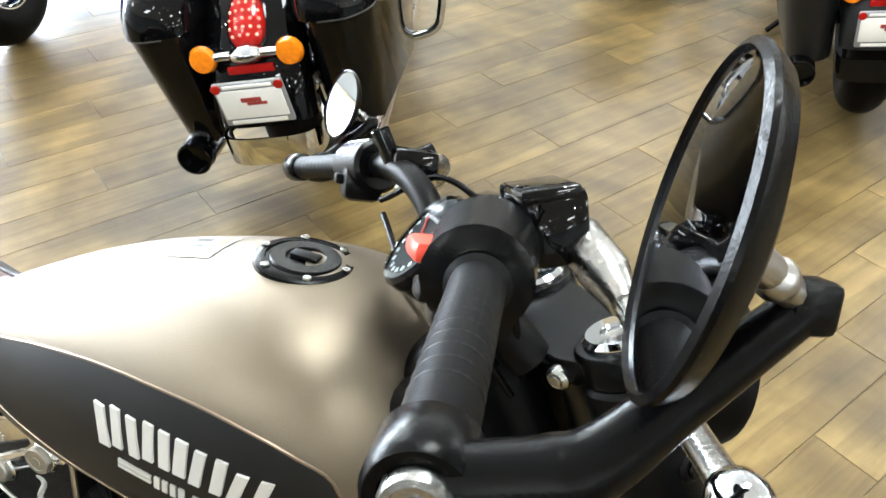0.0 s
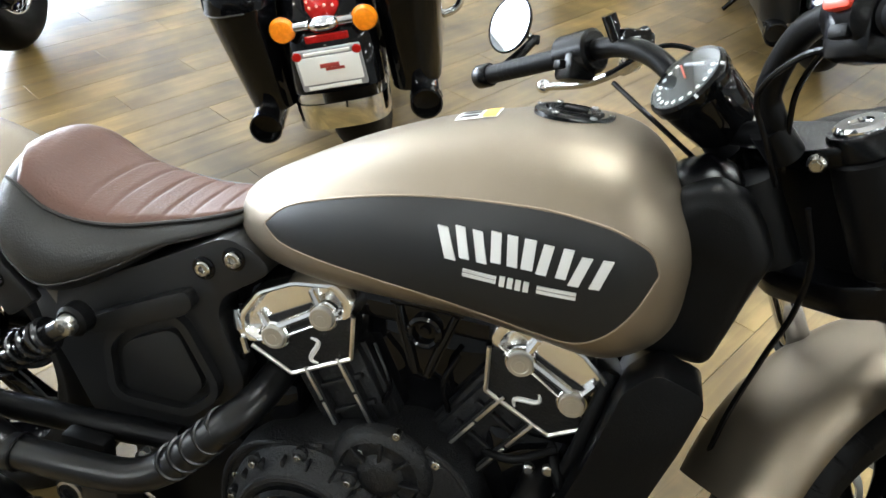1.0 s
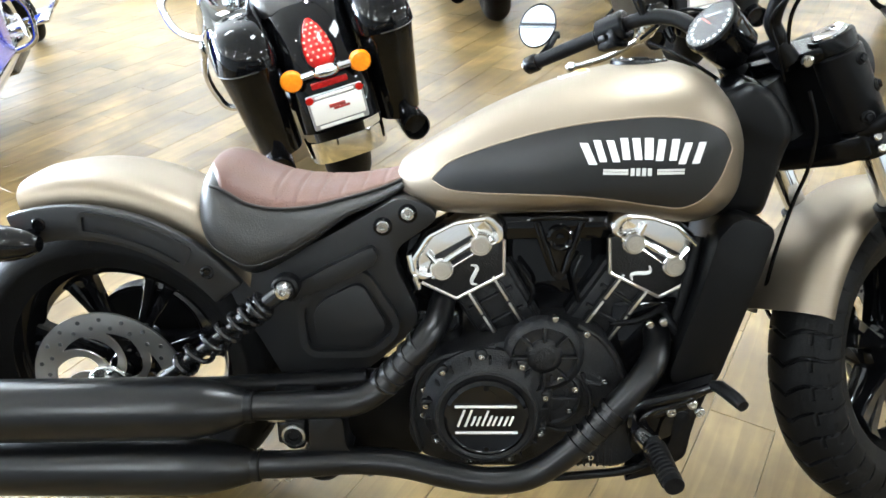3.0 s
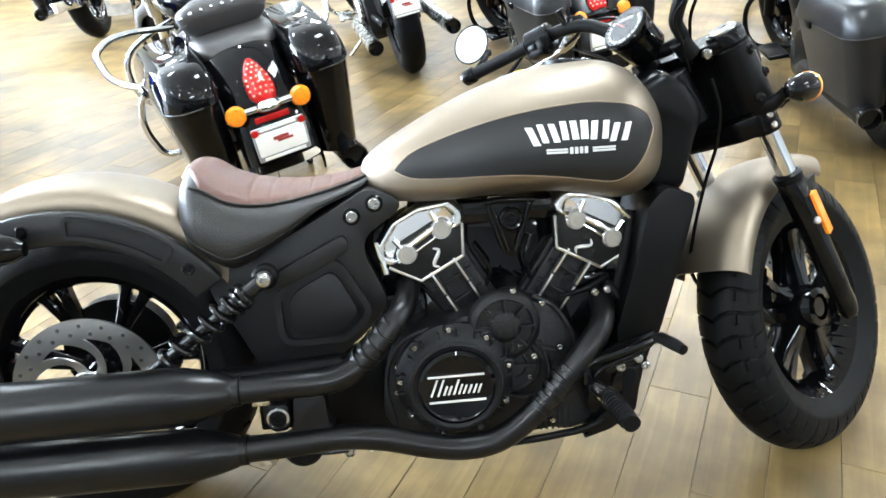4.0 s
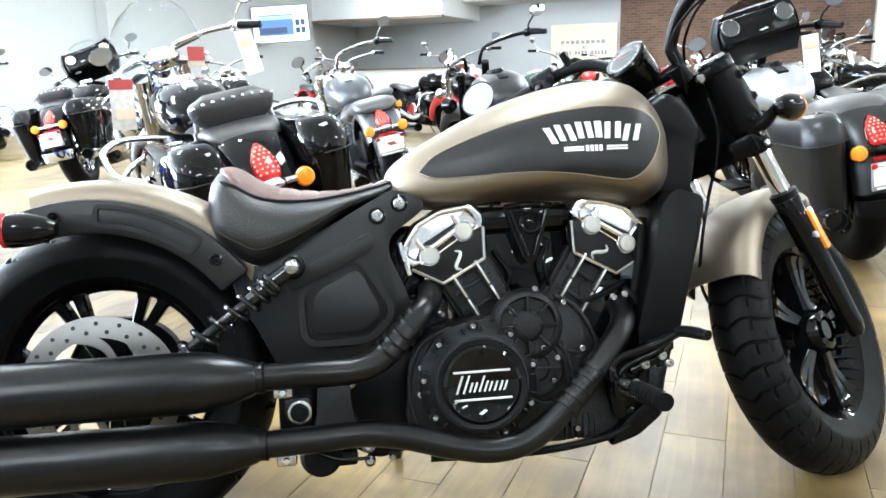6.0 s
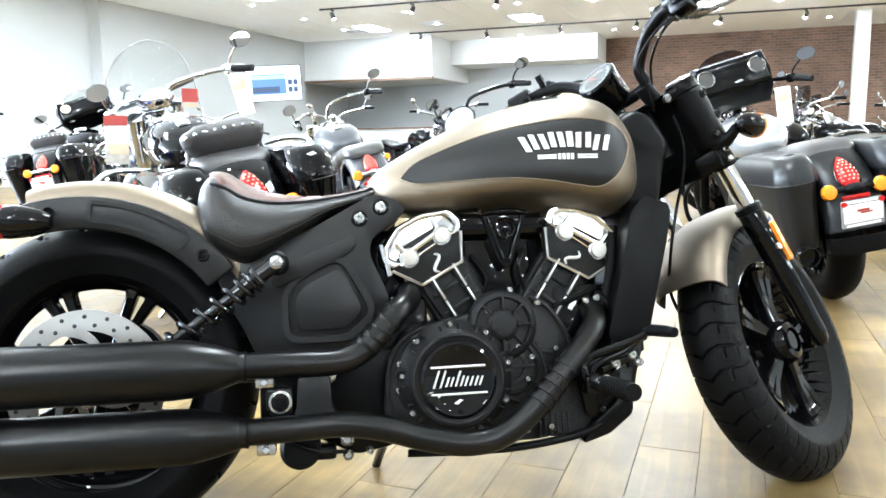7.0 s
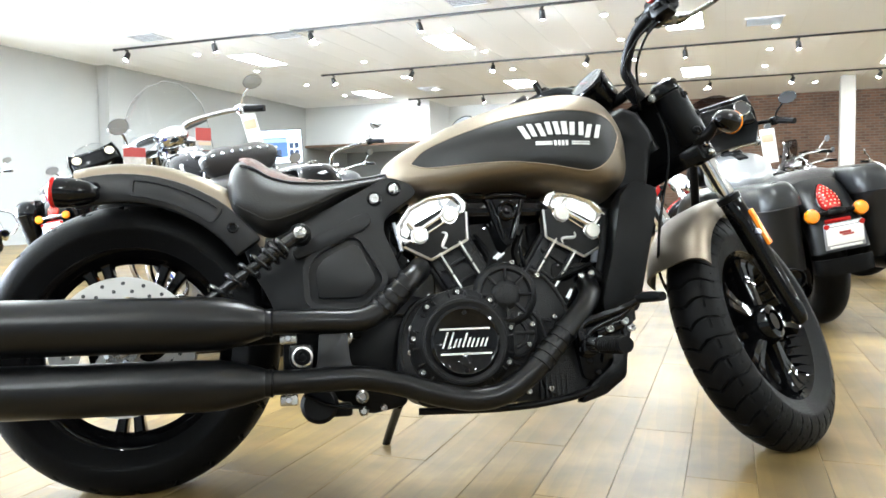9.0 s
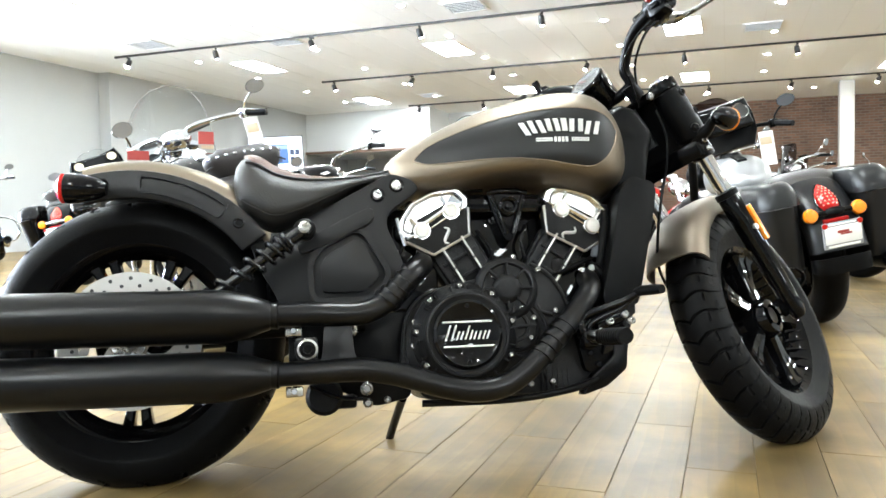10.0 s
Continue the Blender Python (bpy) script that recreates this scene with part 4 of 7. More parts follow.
part("pivot_plate", prism(rounded([(0.405, 0.345), (0.60, 0.36), (0.625, 0.30), (0.60, 0.165), (0.52, 0.150), (0.42, 0.20)], 0.014, 3), -0.045, -0.092, 0.006), MATTE, bike, "black swingarm pivot plate")
part("frame_rail", join(tube(spline([(0.30, 0, 0.56), (0.45, 0, 0.60), (0.60, 0, 0.655)], 5), 0.035, 12), box((0.42, 0, 0.47), (0.28, 0.10, 0.16), 0.02)), GLOSS, bike)

def cap_screw(at, r, h):
    """A small socket-head screw that faces the right side."""
    return lathe([(r, 0), (r, h - 0.001), (r * 0.85, h), (r * 0.48, h), (r * 0.45, h - 0.004), (0, h - 0.004)], at, (0, -1, 0), 12)


# engine
CASE = [(0.575, 0.23), (0.592, 0.35), (0.64, 0.398), (0.74, 0.420), (0.85, 0.450), (0.93, 0.435), (0.978, 0.36), (1.005, 0.26), (0.985, 0.180), (0.90, 0.160), (0.66, 0.160), (0.60, 0.185)]
engine = part("crankcase", prism(rounded(CASE, 0.02, 3), -0.125, 0.14, 0.012), ENGINE, bike, "textured black engine crankcase")
CLU = (0.722, 0.296)
part("clutch_cover", lathe([(0.120, 0.0), (0.118, 0.018), (0.105, 0.030), (0.098, 0.048), (0.086, 0.056), (0.078, 0.052)], (CLU[0], -0.118, CLU[1]), (0, -1, 0), 56, True), ENGINE, engine, "round black clutch cover")
for k in range(9):
    a = 2 * math.pi * k / 9 + 0.25
    part("cover_lug", disc((CLU[0] + 0.110 * math.cos(a), -0.135, CLU[1] + 0.110 * math.sin(a)), (0, -1, 0), 0.011, 0.014, 0.25, 14), ENGINE, engine)
    part("case_bolt", cap_screw((CLU[0] + 0.110 * math.cos(a), -0.149, CLU[1] + 0.110 * math.sin(a)), 0.0056, 0.006), STEEL, engine)
medal = part("round_medallion", lathe([(0.077, 0), (0.076, 0.008), (0.070, 0.012), (0.066, 0.009), (0.0, 0.009)], (CLU[0], -0.170, CLU[1]), (0, -1, 0), 48), GLOSS, engine, "gloss black round medallion with silver bars")
for z, h, x0, x1 in ((0.0265, 0.0022, -0.056, 0.054), (-0.0265, 0.0022, -0.056, 0.056)):
    part("medallion_bar", box((CLU[0] + (x0 + x1) / 2, -0.1805, CLU[1] + z), (x1 - x0, 0.004, h * 2), 0.001), BADGE, medal)
for i, (x, tall, low_) in enumerate(((-0.046, 0.034, -0.014), (-0.033, 0.034, -0.014), (-0.022, 0.018, -0.012), (-0.013, 0.018, -0.012), (-0.003, 0.030, -0.012), (0.007, 0.020, -0.012), (0.016, 0.018, -0.012), (0.026, 0.018, -0.012), (0.036, 0.018, -0.012), (0.045, 0.018, -0.012))):
    part("medallion_bar", prism([(CLU[0] + x + z * 0.35 + e, CLU[1] + z) for z, e in ((low_, -0.002), (low_, 0.002), (low_ + tall, 0.0025), (low_ + tall, -0.0015))], -0.1785, -0.1815), BADGE, medal, "slanted silver bar")
for z in (0.062, -0.062):
    part("medallion_screw", disc((CLU[0], -0.178, CLU[1] + z), (0, -1, 0), 0.005, 0.002, 0.2, 10), MATTE, medal)
CAM = (0.826, 0.398)
part("cam_cover", lathe([(0.074, 0), (0.072, 0.014), (0.064, 0.022), (0.058, 0.024), (0.054, 0.016), (0.034, 0.016), (0.030, 0.022), (0.018, 0.026), (0, 0.027)], (CAM[0], -0.118, CAM[1]), (0, -1, 0), 44), ENGINE, engine, "ribbed round gear cover")
for k in range(8):
    a = 2 * math.pi * k / 8
    part("cover_rib", box((CAM[0] + 0.045 * math.cos(a), -0.137, CAM[1] + 0.045 * math.sin(a)), (0.030, 0.016, 0.005), 0.0015, Matrix.Rotation(-a, 4, "Y")), ENGINE, engine)
PUMP = (0.840, 0.312)
part("pump_cover", lathe([(0.062, 0), (0.060, 0.010), (0.054, 0.014), (0.050, 0.009), (0.036, 0.009), (0.034, 0.014), (0.028, 0.014), (0.026, 0.009), (0, 0.009)], (PUMP[0], -0.118, PUMP[1]), (0, -1, 0), 40), ENGINE, engine, "round pump cover with a cross rib")
for a in (0, math.pi / 2):
    part("cover_rib", box((PUMP[0], -0.130, PUMP[1]), (0.096, 0.016, 0.006), 0.0015, Matrix.Rotation(a, 4, "Y")), ENGINE, engine)
for x, z in ((0.845, 0.470), (0.795, 0.428), (0.902, 0.440), (0.856, 0.352), (0.884, 0.330), (0.874, 0.285), (0.826, 0.322), (0.936, 0.345), (0.610, 0.330), (0.630, 0.320), (0.606, 0.278), (0.636, 0.272), (0.868, 0.182), (0.918, 0.186)):
    part("case_bolt", cap_screw((x, -0.124, z), 0.0060, 0.013), STEEL, engine)
part("starter_cover", lathe([(0.07, 0), (0.068, 0.02), (0.058, 0.03), (0, 0.032)], (0.955, -0.10, 0.225), (0, -1, 0), 36), ENGINE, engine)
for k in range(6):
    part("case_rib", box((0.895 + 0.012 * k, -0.128, 0.19), (0.004, 0.010, 0.05), 0.001), ENGINE, engine)
part("oil_pan", prism(rounded([(0.62, 0.172), (0.64, 0.158), (0.90, 0.158), (0.975, 0.168), (0.98, 0.19), (0.62, 0.19)], 0.012, 3), -0.10, 0.11, 0.008), ENGINE, engine)
part("oil_lever", join(tube([(0.640, -0.135, 0.30), (0.648, -0.140, 0.255), (0.652, -0.14, 0.225)], 0.004, 8), disc((0.636, -0.13, 0.302), (0, -1, 0), 0.008, 0.014, 0.2, 12), disc((0.654, -0.13, 0.296), (0, -1, 0), 0.007, 0.014, 0.2, 12)), CHROME, engine)


def cylinder(root, tip, head, parent):
    """One cylinder: finned block, head with pentagon cover, chrome rocker cover and bolts. head: outline (x, z) of the pentagon."""
    r, t = Vector((root[0], 0, root[1])), Vector((tip[0], 0, tip[1]))
    u = (t - r).normalized()
    s = Vector((u.z, 0, -u.x))
    L = (t - r).length
    for k, (w, y0) in enumerate(((0.060, -0.052), (0.052, -0.066))):
        poly = [r + s * w, r - s * w, t - s * w * 1.05, t + s * w * 1.05]
        part("cylinder_block", prism([(p.x, p.z) for p in poly], y0, 0.07, 0.006), ENGINE, parent)
    for k in range(2):
        p = r + u * L * (0.36 + 0.33 * k)
        part("cylinder_rib", prism([(q.x, q.z) for q in (p + s * 0.045 + u * 0.004, p - s * 0.045 + u * 0.004, p - s * 0.045 - u * 0.004, p + s * 0.045 - u * 0.004)], -0.062, -0.074, 0.002), ENGINE, parent)
    for off in (-0.027, 0.027):
        a, b = r + u * L * 0.12 + s * off, r + u * L * 0.98 + s * off
        poly = [(q.x, q.z) for q in (a + s * 0.006, a - s * 0.006, b - s * 0.006, b + s * 0.006)]
        rib = part("cylinder_fin", prism(poly, -0.064, -0.080, 0.001), ENGINE, parent)
        for f0, f1 in ((0.0, 0.48), (0.52, 1.0)):
            a2, b2 = a.lerp(b, f0), a.lerp(b, f1)
            part("machined_edge", prism([(q.x, q.z) for q in (a2 + s * 0.0022, a2 - s * 0.0022, b2 - s * 0.0022, b2 + s * 0.0022)], -0.080, -0.0825, 0.0006), MACHINED, parent, "bare machined fin edge")


def rocker(pent, arc, b1, b2, parent):
    """Head cover: black pentagon with a machined rim, chrome arched rocker cover, two round bolts, a small silver scroll."""
    part("head_cover", prism(rounded(pent, 0.005, 2), -0.04, -0.078, 0.004), ENGINE, parent, "black pentagonal head cover")
    n = len(pent)
    rim = [Vector((p[0], 0, p[1])) for p in pent[:5]]
    part("machined_rim", join(*[tube([rim[i] + Vector((0, -0.079, 0)), rim[i + 1] + Vector((0, -0.079, 0))], 0.0034, 6) for i in range(3)]), MACHINED, parent, "bare machined rim")
    out = Vector((-(b2[1] - b1[1]), 0, b2[0] - b1[0])).normalized()
    mx_, mz_ = (b1[0] + b2[0]) / 2 - out.x * 0.012, (b1[1] + b2[1]) / 2 - out.z * 0.012
    loop = rounded([(mx_ + (x - mx_) * 1.13, mz_ + (z - mz_) * 1.13) for x, z in arc], 0.010, 4)
    cx, cz = sum(p[0] for p in loop) / len(loop), sum(p[1] for p in loop) / len(loop)

    def inset(k, y, lift=0.0):
        return [(cx + (x - cx) * k + out.x * lift, y, cz + (z - cz) * k + out.z * lift) for x, z in loop]

    dome = skin([inset(1.0, -0.015), inset(1.0, -0.055), inset(0.985, -0.068), inset(0.95, -0.078), inset(0.90, -0.0835), inset(0.83, -0.0845), inset(0.79, -0.0835),
                 inset(0.74, -0.0755, 0.001), inset(0.70, -0.0735, 0.001), inset(0.34, -0.0745, 0.001), inset(0.05, -0.075, 0.001)])
    cover = part("rocker_cover", dome, POLISHED, parent, "polished chrome rocker cover", angle=30)
    along = Vector((b2[0] - b1[0], 0, b2[1] - b1[1])).normalized()
    part("cover_web", tube([Vector((b1[0], -0.080, b1[1])) + out * 0.010, Vector((b2[0], -0.080, b2[1])) + out * 0.010], 0.0065, 8), POLISHED, parent)
    for b, sg in ((b1, -1), (b2, 1)):
        foot = Vector((b[0], -0.079, b[1]))
        part("cover_web", tube([foot, foot + out * 0.040 + along * sg * 0.004], [0.0075, 0.0055], 8), POLISHED, parent)
        part("cover_web", tube([foot, foot + along * sg * 0.024 - out * 0.004], [0.0075, 0.0055], 8), POLISHED, parent)
        part("bolt_collar", lathe([(0.021, 0), (0.0215, 0.006), (0.0195, 0.0085), (0.018, 0.0085), (0.018, 0.002)], (b[0], -0.076, b[1]), (0, -1, 0), 28), POLISHED, parent, "polished collar round the bolt", angle=25)
        part("rocker_bolt", lathe([(0.0172, 0), (0.0175, 0.0125), (0.0160, 0.0150), (0.0118, 0.0152), (0.0112, 0.0146), (0.0062, 0.0146), (0.0058, 0.0152), (0, 0.0152)], (b[0], -0.076, b[1]), (0, -1, 0), 28), DISC, parent, "large round turned steel bolt", angle=25)
    a, b = Vector((b1[0], 0, b1[1])), Vector((b2[0], 0, b2[1]))
    c = (a + b) / 2 - out * 0.042
    pts = [c + out * 0.019 * t_ + along * (0.010 * math.sin(t_ * 3.0) + 0.004 * t_) + Vector((0, -0.0785, 0)) for t_ in [-1 + i / 6 for i in range(13)]]
    part("silver_scroll", tube(spline(pts, 3), [0.0016 + 0.0024 * math.sin(math.pi * i / 36) for i in range(37)], 8), BADGE, parent, "small silver curled emblem")


rear_cyl = part("rear_cylinder", tube([(0.785, 0, 0.40), (0.70, 0, 0.53)], 0.055, 24), ENGINE, bike, "black rear cylinder with chrome rocker cover")
cylinder((0.778, 0.405), (0.712, 0.520), None, rear_cyl)
rocker([(0.608, 0.520), (0.670, 0.488), (0.757, 0.535), (0.757, 0.600), (0.70, 0.61), (0.63, 0.57)],
       [(0.592, 0.535), (0.593, 0.562), (0.622, 0.606), (0.672, 0.632), (0.734, 0.641), (0.756, 0.618), (0.754, 0.596), (0.722, 0.582), (0.660, 0.542), (0.615, 0.524)],
       (0.645, 0.546), (0.715, 0.592), rear_cyl)
front_cyl = part("front_cylinder", tube([(0.895, 0, 0.40), (1.00, 0, 0.53)], 0.055, 24), ENGINE, bike, "black front cylinder with chrome rocker cover")
cylinder((0.918, 0.405), (0.995, 0.520), None, front_cyl)
rocker([(0.943, 0.602), (0.946, 0.536), (1.036, 0.488), (1.104, 0.526), (1.07, 0.57), (0.99, 0.612)],
       [(0.943, 0.610), (0.950, 0.632), (0.966, 0.642), (1.010, 0.638), (1.060, 0.620), (1.097, 0.584), (1.115, 0.546), (1.106, 0.520), (1.072, 0.527), (1.042, 0.546), (0.986, 0.584)],
       (0.986, 0.592), (1.059, 0.549), front_cyl)
intake = part("intake_cover", prism(rounded([(0.805, 0.640), (0.905, 0.640), (0.895, 0.610), (0.870, 0.530), (0.855, 0.515), (0.840, 0.530), (0.815, 0.600)], 0.010, 3), -0.03, -0.072, 0.008), GLOSS, bike, "gloss black intake cover between the cylinders")
part("intake_ring", lathe([(0.024, 0), (0.024, 0.010), (0.020, 0.013), (0.016, 0.011), (0.015, 0.003), (0.008, 0.003), (0.007, 0.008), (0, 0.009)], (0.856, -0.072, 0.602), (0, -1, 0), 26), GLOSS, intake)
for x0, x1 in ((0.817, 0.848), (0.894, 0.864)):
    part("intake_rib", tube([(x0, -0.071, 0.630), ((x0 + x1) / 2, -0.075, 0.585), (x1, -0.074, 0.535)], 0.0055, 10), GLOSS, intake)
part("intake_lip", tube([(0.806, -0.068, 0.636), (0.83, -0.073, 0.640), (0.88, -0.073, 0.640), (0.904, -0.068, 0.636)], 0.007, 10), GLOSS, intake)
part("front_engine_block", box((1.02, 0.0, 0.34), (0.14, 0.15, 0.28), 0.02), GLOSS, bike)
part("rear_engine_block", box((0.60, 0.0, 0.50), (0.08, 0.09, 0.22), 0.02), GLOSS, bike)
part("transmission_end", box((0.625, 0.0, 0.405), (0.11, 0.15, 0.12), 0.02), GLOSS, bike)
for pts, r in (([(1.10, -0.07, 0.60), (1.085, -0.088, 0.53), (1.07, -0.09, 0.46), (1.05, -0.085, 0.40)], 0.011), ([(1.04, -0.06, 0.47), (1.06, -0.10, 0.44), (1.085, -0.09, 0.40)], 0.008), ([(0.955, -0.07, 0.43), (1.0, -0.095, 0.45), (1.05, -0.08, 0.47)], 0.006)):
    part("coolant_hose", tube(spline(pts, 6), r, 10), RUBBER, bike)
for x, z in ((1.045, 0.445), (1.062, 0.405), (1.02, 0.44)):
    part("hose_clamp", disc((x, -0.088, z), (0, -1, 0), 0.008, 0.012, 0.3, 12), STEEL, bike)
RIDGES = (((0.60, 0.20), (0.585, 0.28), (0.60, 0.35), (0.645, 0.393), (0.74, 0.414)), ((0.885, 0.455), (0.93, 0.425), (0.967, 0.36), (0.99, 0.27)), ((0.895, 0.36), (0.915, 0.30), (0.905, 0.24), (0.87, 0.20)),
          ((0.775, 0.345), (0.79, 0.375), (0.775, 0.41)), ((0.88, 0.37), (0.90, 0.345), (0.93, 0.335)), ((0.82, 0.255), (0.86, 0.24), (0.90, 0.25)))
for r_ in RIDGES:
    part("case_ridge", tube(spline([(x, -0.126, z) for x, z in r_], 6), 0.005, 8), ENGINE, engine)
for k in range(18):
    a = 2 * math.pi * k / 18 + 0.1
    part("cover_rib", box((CLU[0] + 0.101 * math.cos(a), -0.153, CLU[1] + 0.101 * math.sin(a)), (0.020, 0.016, 0.004), 0.0012, Matrix.Rotation(-a, 4, "Y")), ENGINE, engine)
part("cover_ring", lathe([(0.092, -0.004), (0.094, 0.0), (0.092, 0.004), (0.088, 0.005), (0.086, 0.0)], (CLU[0], -0.170, CLU[1]), (0, -1, 0), 56), ENGINE, engine)
part("engine_core", join(box((0.855, 0.0, 0.47), (0.20, 0.06, 0.26), 0.02), box((0.86, 0, 0.615), (0.42, 0.12, 0.05), 0.015)), GLOSS, bike)
for pts in ([(0.78, -0.05, 0.55), (0.81, -0.065, 0.50), (0.80, -0.06, 0.46)], [(0.90, -0.05, 0.56), (0.885, -0.06, 0.52), (0.895, -0.055, 0.47)], [(0.58, -0.06, 0.57), (0.60, -0.075, 0.52), (0.585, -0.07, 0.48), (0.60, -0.06, 0.44)], [(0.62, -0.04, 0.66), (0.70, -0.055, 0.655), (0.80, -0.06, 0.645)]):
    part("cable", tube(spline(pts, 6), 0.0045, 8), PLASTIC, bike)
part("fuel_fitting", join(tube([(0.586, -0.083, 0.575), (0.592, -0.085, 0.545)], 0.005, 8), tube([(0.596, -0.085, 0.535), (0.602, -0.084, 0.51)], 0.006, 8)), CHROME, bike)

# exhaust
def pipe(points, r, name, label):
    return part(name, tube(spline(points, 7), r, 24), PIPE, bike, label)


up = pipe([(0.300, -0.220, 0.348), (0.40, -0.216, 0.348), (0.485, -0.206, 0.347), (0.535, -0.19, 0.366), (0.575, -0.175, 0.402), (0.612, -0.155, 0.438), (0.635, -0.115, 0.458), (0.645, -0.05, 0.475)], 0.0245, "upper_header_pipe", "satin black upper exhaust header")
lo = pipe([(0.300, -0.220, 0.228), (0.40, -0.216, 0.229), (0.49, -0.208, 0.230), (0.57, -0.198, 0.215), (0.66, -0.193, 0.187), (0.738, -0.19, 0.174), (0.808, -0.188, 0.188), (0.882, -0.183, 0.243), (0.955, -0.172, 0.318), (1.006, -0.152, 0.374), (1.030, -0.115, 0.405), (1.04, -0.04, 0.435)], 0.0245, "lower_header_pipe", "satin black lower exhaust header")
for z, r, y, p, flare in ((0.348, 0.0545, -0.222, up, -0.042), (0.228, 0.0510, -0.222, lo, -0.02)):
    prof = [(0.026, 0.0), (0.0275, 0.004), (0.027, 0.012), (0.030, 0.016), (r * 0.80, 0.055), (r * 0.96, 0.095), (r, 0.13), (r, 0.70), (r * 0.98, 0.715), (r * 0.86, 0.72), (r * 0.84, 0.60)]
    part("muffler", lathe(prof, (0.318, y, z), (-1, flare, 0.008), 48), PIPE, bike, "long satin black slash muffler")
    part("clamp", lathe([(0.0262, 0), (0.0285, 0.002), (0.0285, 0.006), (0.0262, 0.008)], (0.322, -0.2195, z), (-1, 0, 0), 28), MATTE, p)
SLEEVES = ((up, ((0.545, -0.187, 0.376), (0.560, -0.181, 0.389), (0.575, -0.175, 0.402), (0.591, -0.167, 0.419), (0.607, -0.158, 0.436)), (0.62, -0.24, 0.72)),
           (lo, ((0.884, -0.183, 0.245), (0.899, -0.181, 0.261), (0.914, -0.179, 0.277), (0.930, -0.176, 0.293), (0.946, -0.173, 0.309)), (0.66, 0.1, 0.74)))
for p, spots, d in SLEEVES:
    for q in spots:
        part("heat_shield_band", lathe([(0.0247, -0.0058), (0.0276, -0.0050), (0.0276, 0.0050), (0.0247, 0.0058)], q, d, 26), PIPE, p)
brk_ = part("exhaust_bracket", prism(rounded([(0.412, 0.322), (0.470, 0.322), (0.474, 0.262), (0.486, 0.246), (0.398, 0.246), (0.408, 0.262)], 0.008, 3), -0.165, -0.216, 0.006), PIPE, bike, "black pressed bracket on the lower pipe")
part("bracket_plate", box((0.375, -0.150, 0.29), (0.075, 0.03, 0.11), 0.006), MATTE, brk_)
hg = part("exhaust_hanger", prism(rounded([(0.352, 0.302), (0.398, 0.302), (0.398, 0.252), (0.372, 0.246), (0.352, 0.264)], 0.008, 3), -0.17, -0.200, 0.003), PIPE, bike, "black exhaust hanger with a rubber bush in a steel ring")
part("bush_ring", lathe([(0.0170, 0), (0.0215, 0), (0.0215, 0.005), (0.0170, 0.006), (0.0170, 0)], (0.378, -0.199, 0.277), (0, -1, 0), 28), STEEL, hg)
part("bush", lathe([(0.0165, 0), (0.0170, 0.004), (0.010, 0.006), (0.008, 0.002), (0, 0.003)], (0.378, -0.199, 0.277), (0, -1, 0), 24), RUBBER, hg)
for z in (0.316, 0.192):
    part("hanger_clip", box((0.350, -0.185, z), (0.034, 0.04, 0.022), 0.003), STEEL, hg)
    part("hanger_bolt", disc((0.350, -0.204, z), (0, -1, 0), 0.007, 0.008, 0.2, 8), CHROME, hg)
low = part("lower_sensor", join(disc((0.41, -0.10, 0.178), (0, -1, 0), 0.040, 0.05, 0.2, 24), box((0.455, -0.11, 0.165), (0.05, 0.04, 0.03), 0.008)), MATTE, bike)
part("cable", tube(spline([(0.38, -0.155, 0.200), (0.44, -0.16, 0.175), (0.50, -0.15, 0.168)], 6), 0.004, 8), PLASTIC, bike)
for x, z, r in ((0.500, 0.190, 0.014), (0.502, 0.160, 0.011), (0.545, 0.165, 0.007), (0.466, 0.318, 0.018)):
    part("frame_fitting", lathe([(r, 0), (r, 0.014), (r * 0.7, 0.018), (r * 0.55, 0.014), (0, 0.014)], (x, -0.13, z), (0, -1, 0), 18), STEEL, bike)

# side stand on the far side
sd = part("side_stand", join(tube(spline([(0.60, 0.10, 0.16), (0.585, 0.20, 0.095), (0.575, 0.262, 0.0485)], 6), 0.011, 10), box((0.572, 0.268, 0.048), (0.05, 0.035, 0.010), 0.003, Matrix.Rotation(radians(-10), 4, "X"))), GLOSS, bike, "black side stand resting on the floor")

# radiator and down tubes
RAD = [(1.135, 0.648), (1.150, 0.655), (1.198, 0.640), (1.203, 0.622), (1.190, 0.560), (1.138, 0.368), (1.130, 0.350), (1.052, 0.352), (1.050, 0.375), (1.086, 0.500), (1.112, 0.620)]
for sg in (-1, 1):
    part("radiator_shroud", prism(rounded(RAD, 0.008, 3), sg * 0.085, sg * 0.145, 0.010), MATTE, bike, "tall matte black radiator shroud")
core = part("radiator_core", prism([(1.14, 0.64), (1.17, 0.63), (1.11, 0.37), (1.08, 0.37)], -0.086, 0.086, 0.002), TRACK, bike)
for k in range(22):
    f = k / 21
    part("radiator_fin", box((1.163 - 0.06 * f, 0, 0.625 - 0.25 * f), (0.012, 0.168, 0.003)), MATTE, core)
part("radiator_foot", join(box((1.09, -0.115, 0.345), (0.075, 0.05, 0.035), 0.006), box((1.07, 0, 0.30), (0.05, 0.2, 0.10), 0.01)), MATTE, bike)
NECK = [(1.120, 0.838), (1.165, 0.866), (1.205, 0.852), (1.235, 0.812), (1.248, 0.784), (1.234, 0.742), (1.222, 0.690), (1.206, 0.632), (1.120, 0.635), (1.110, 0.655), (1.140, 0.72), (1.145, 0.79)]


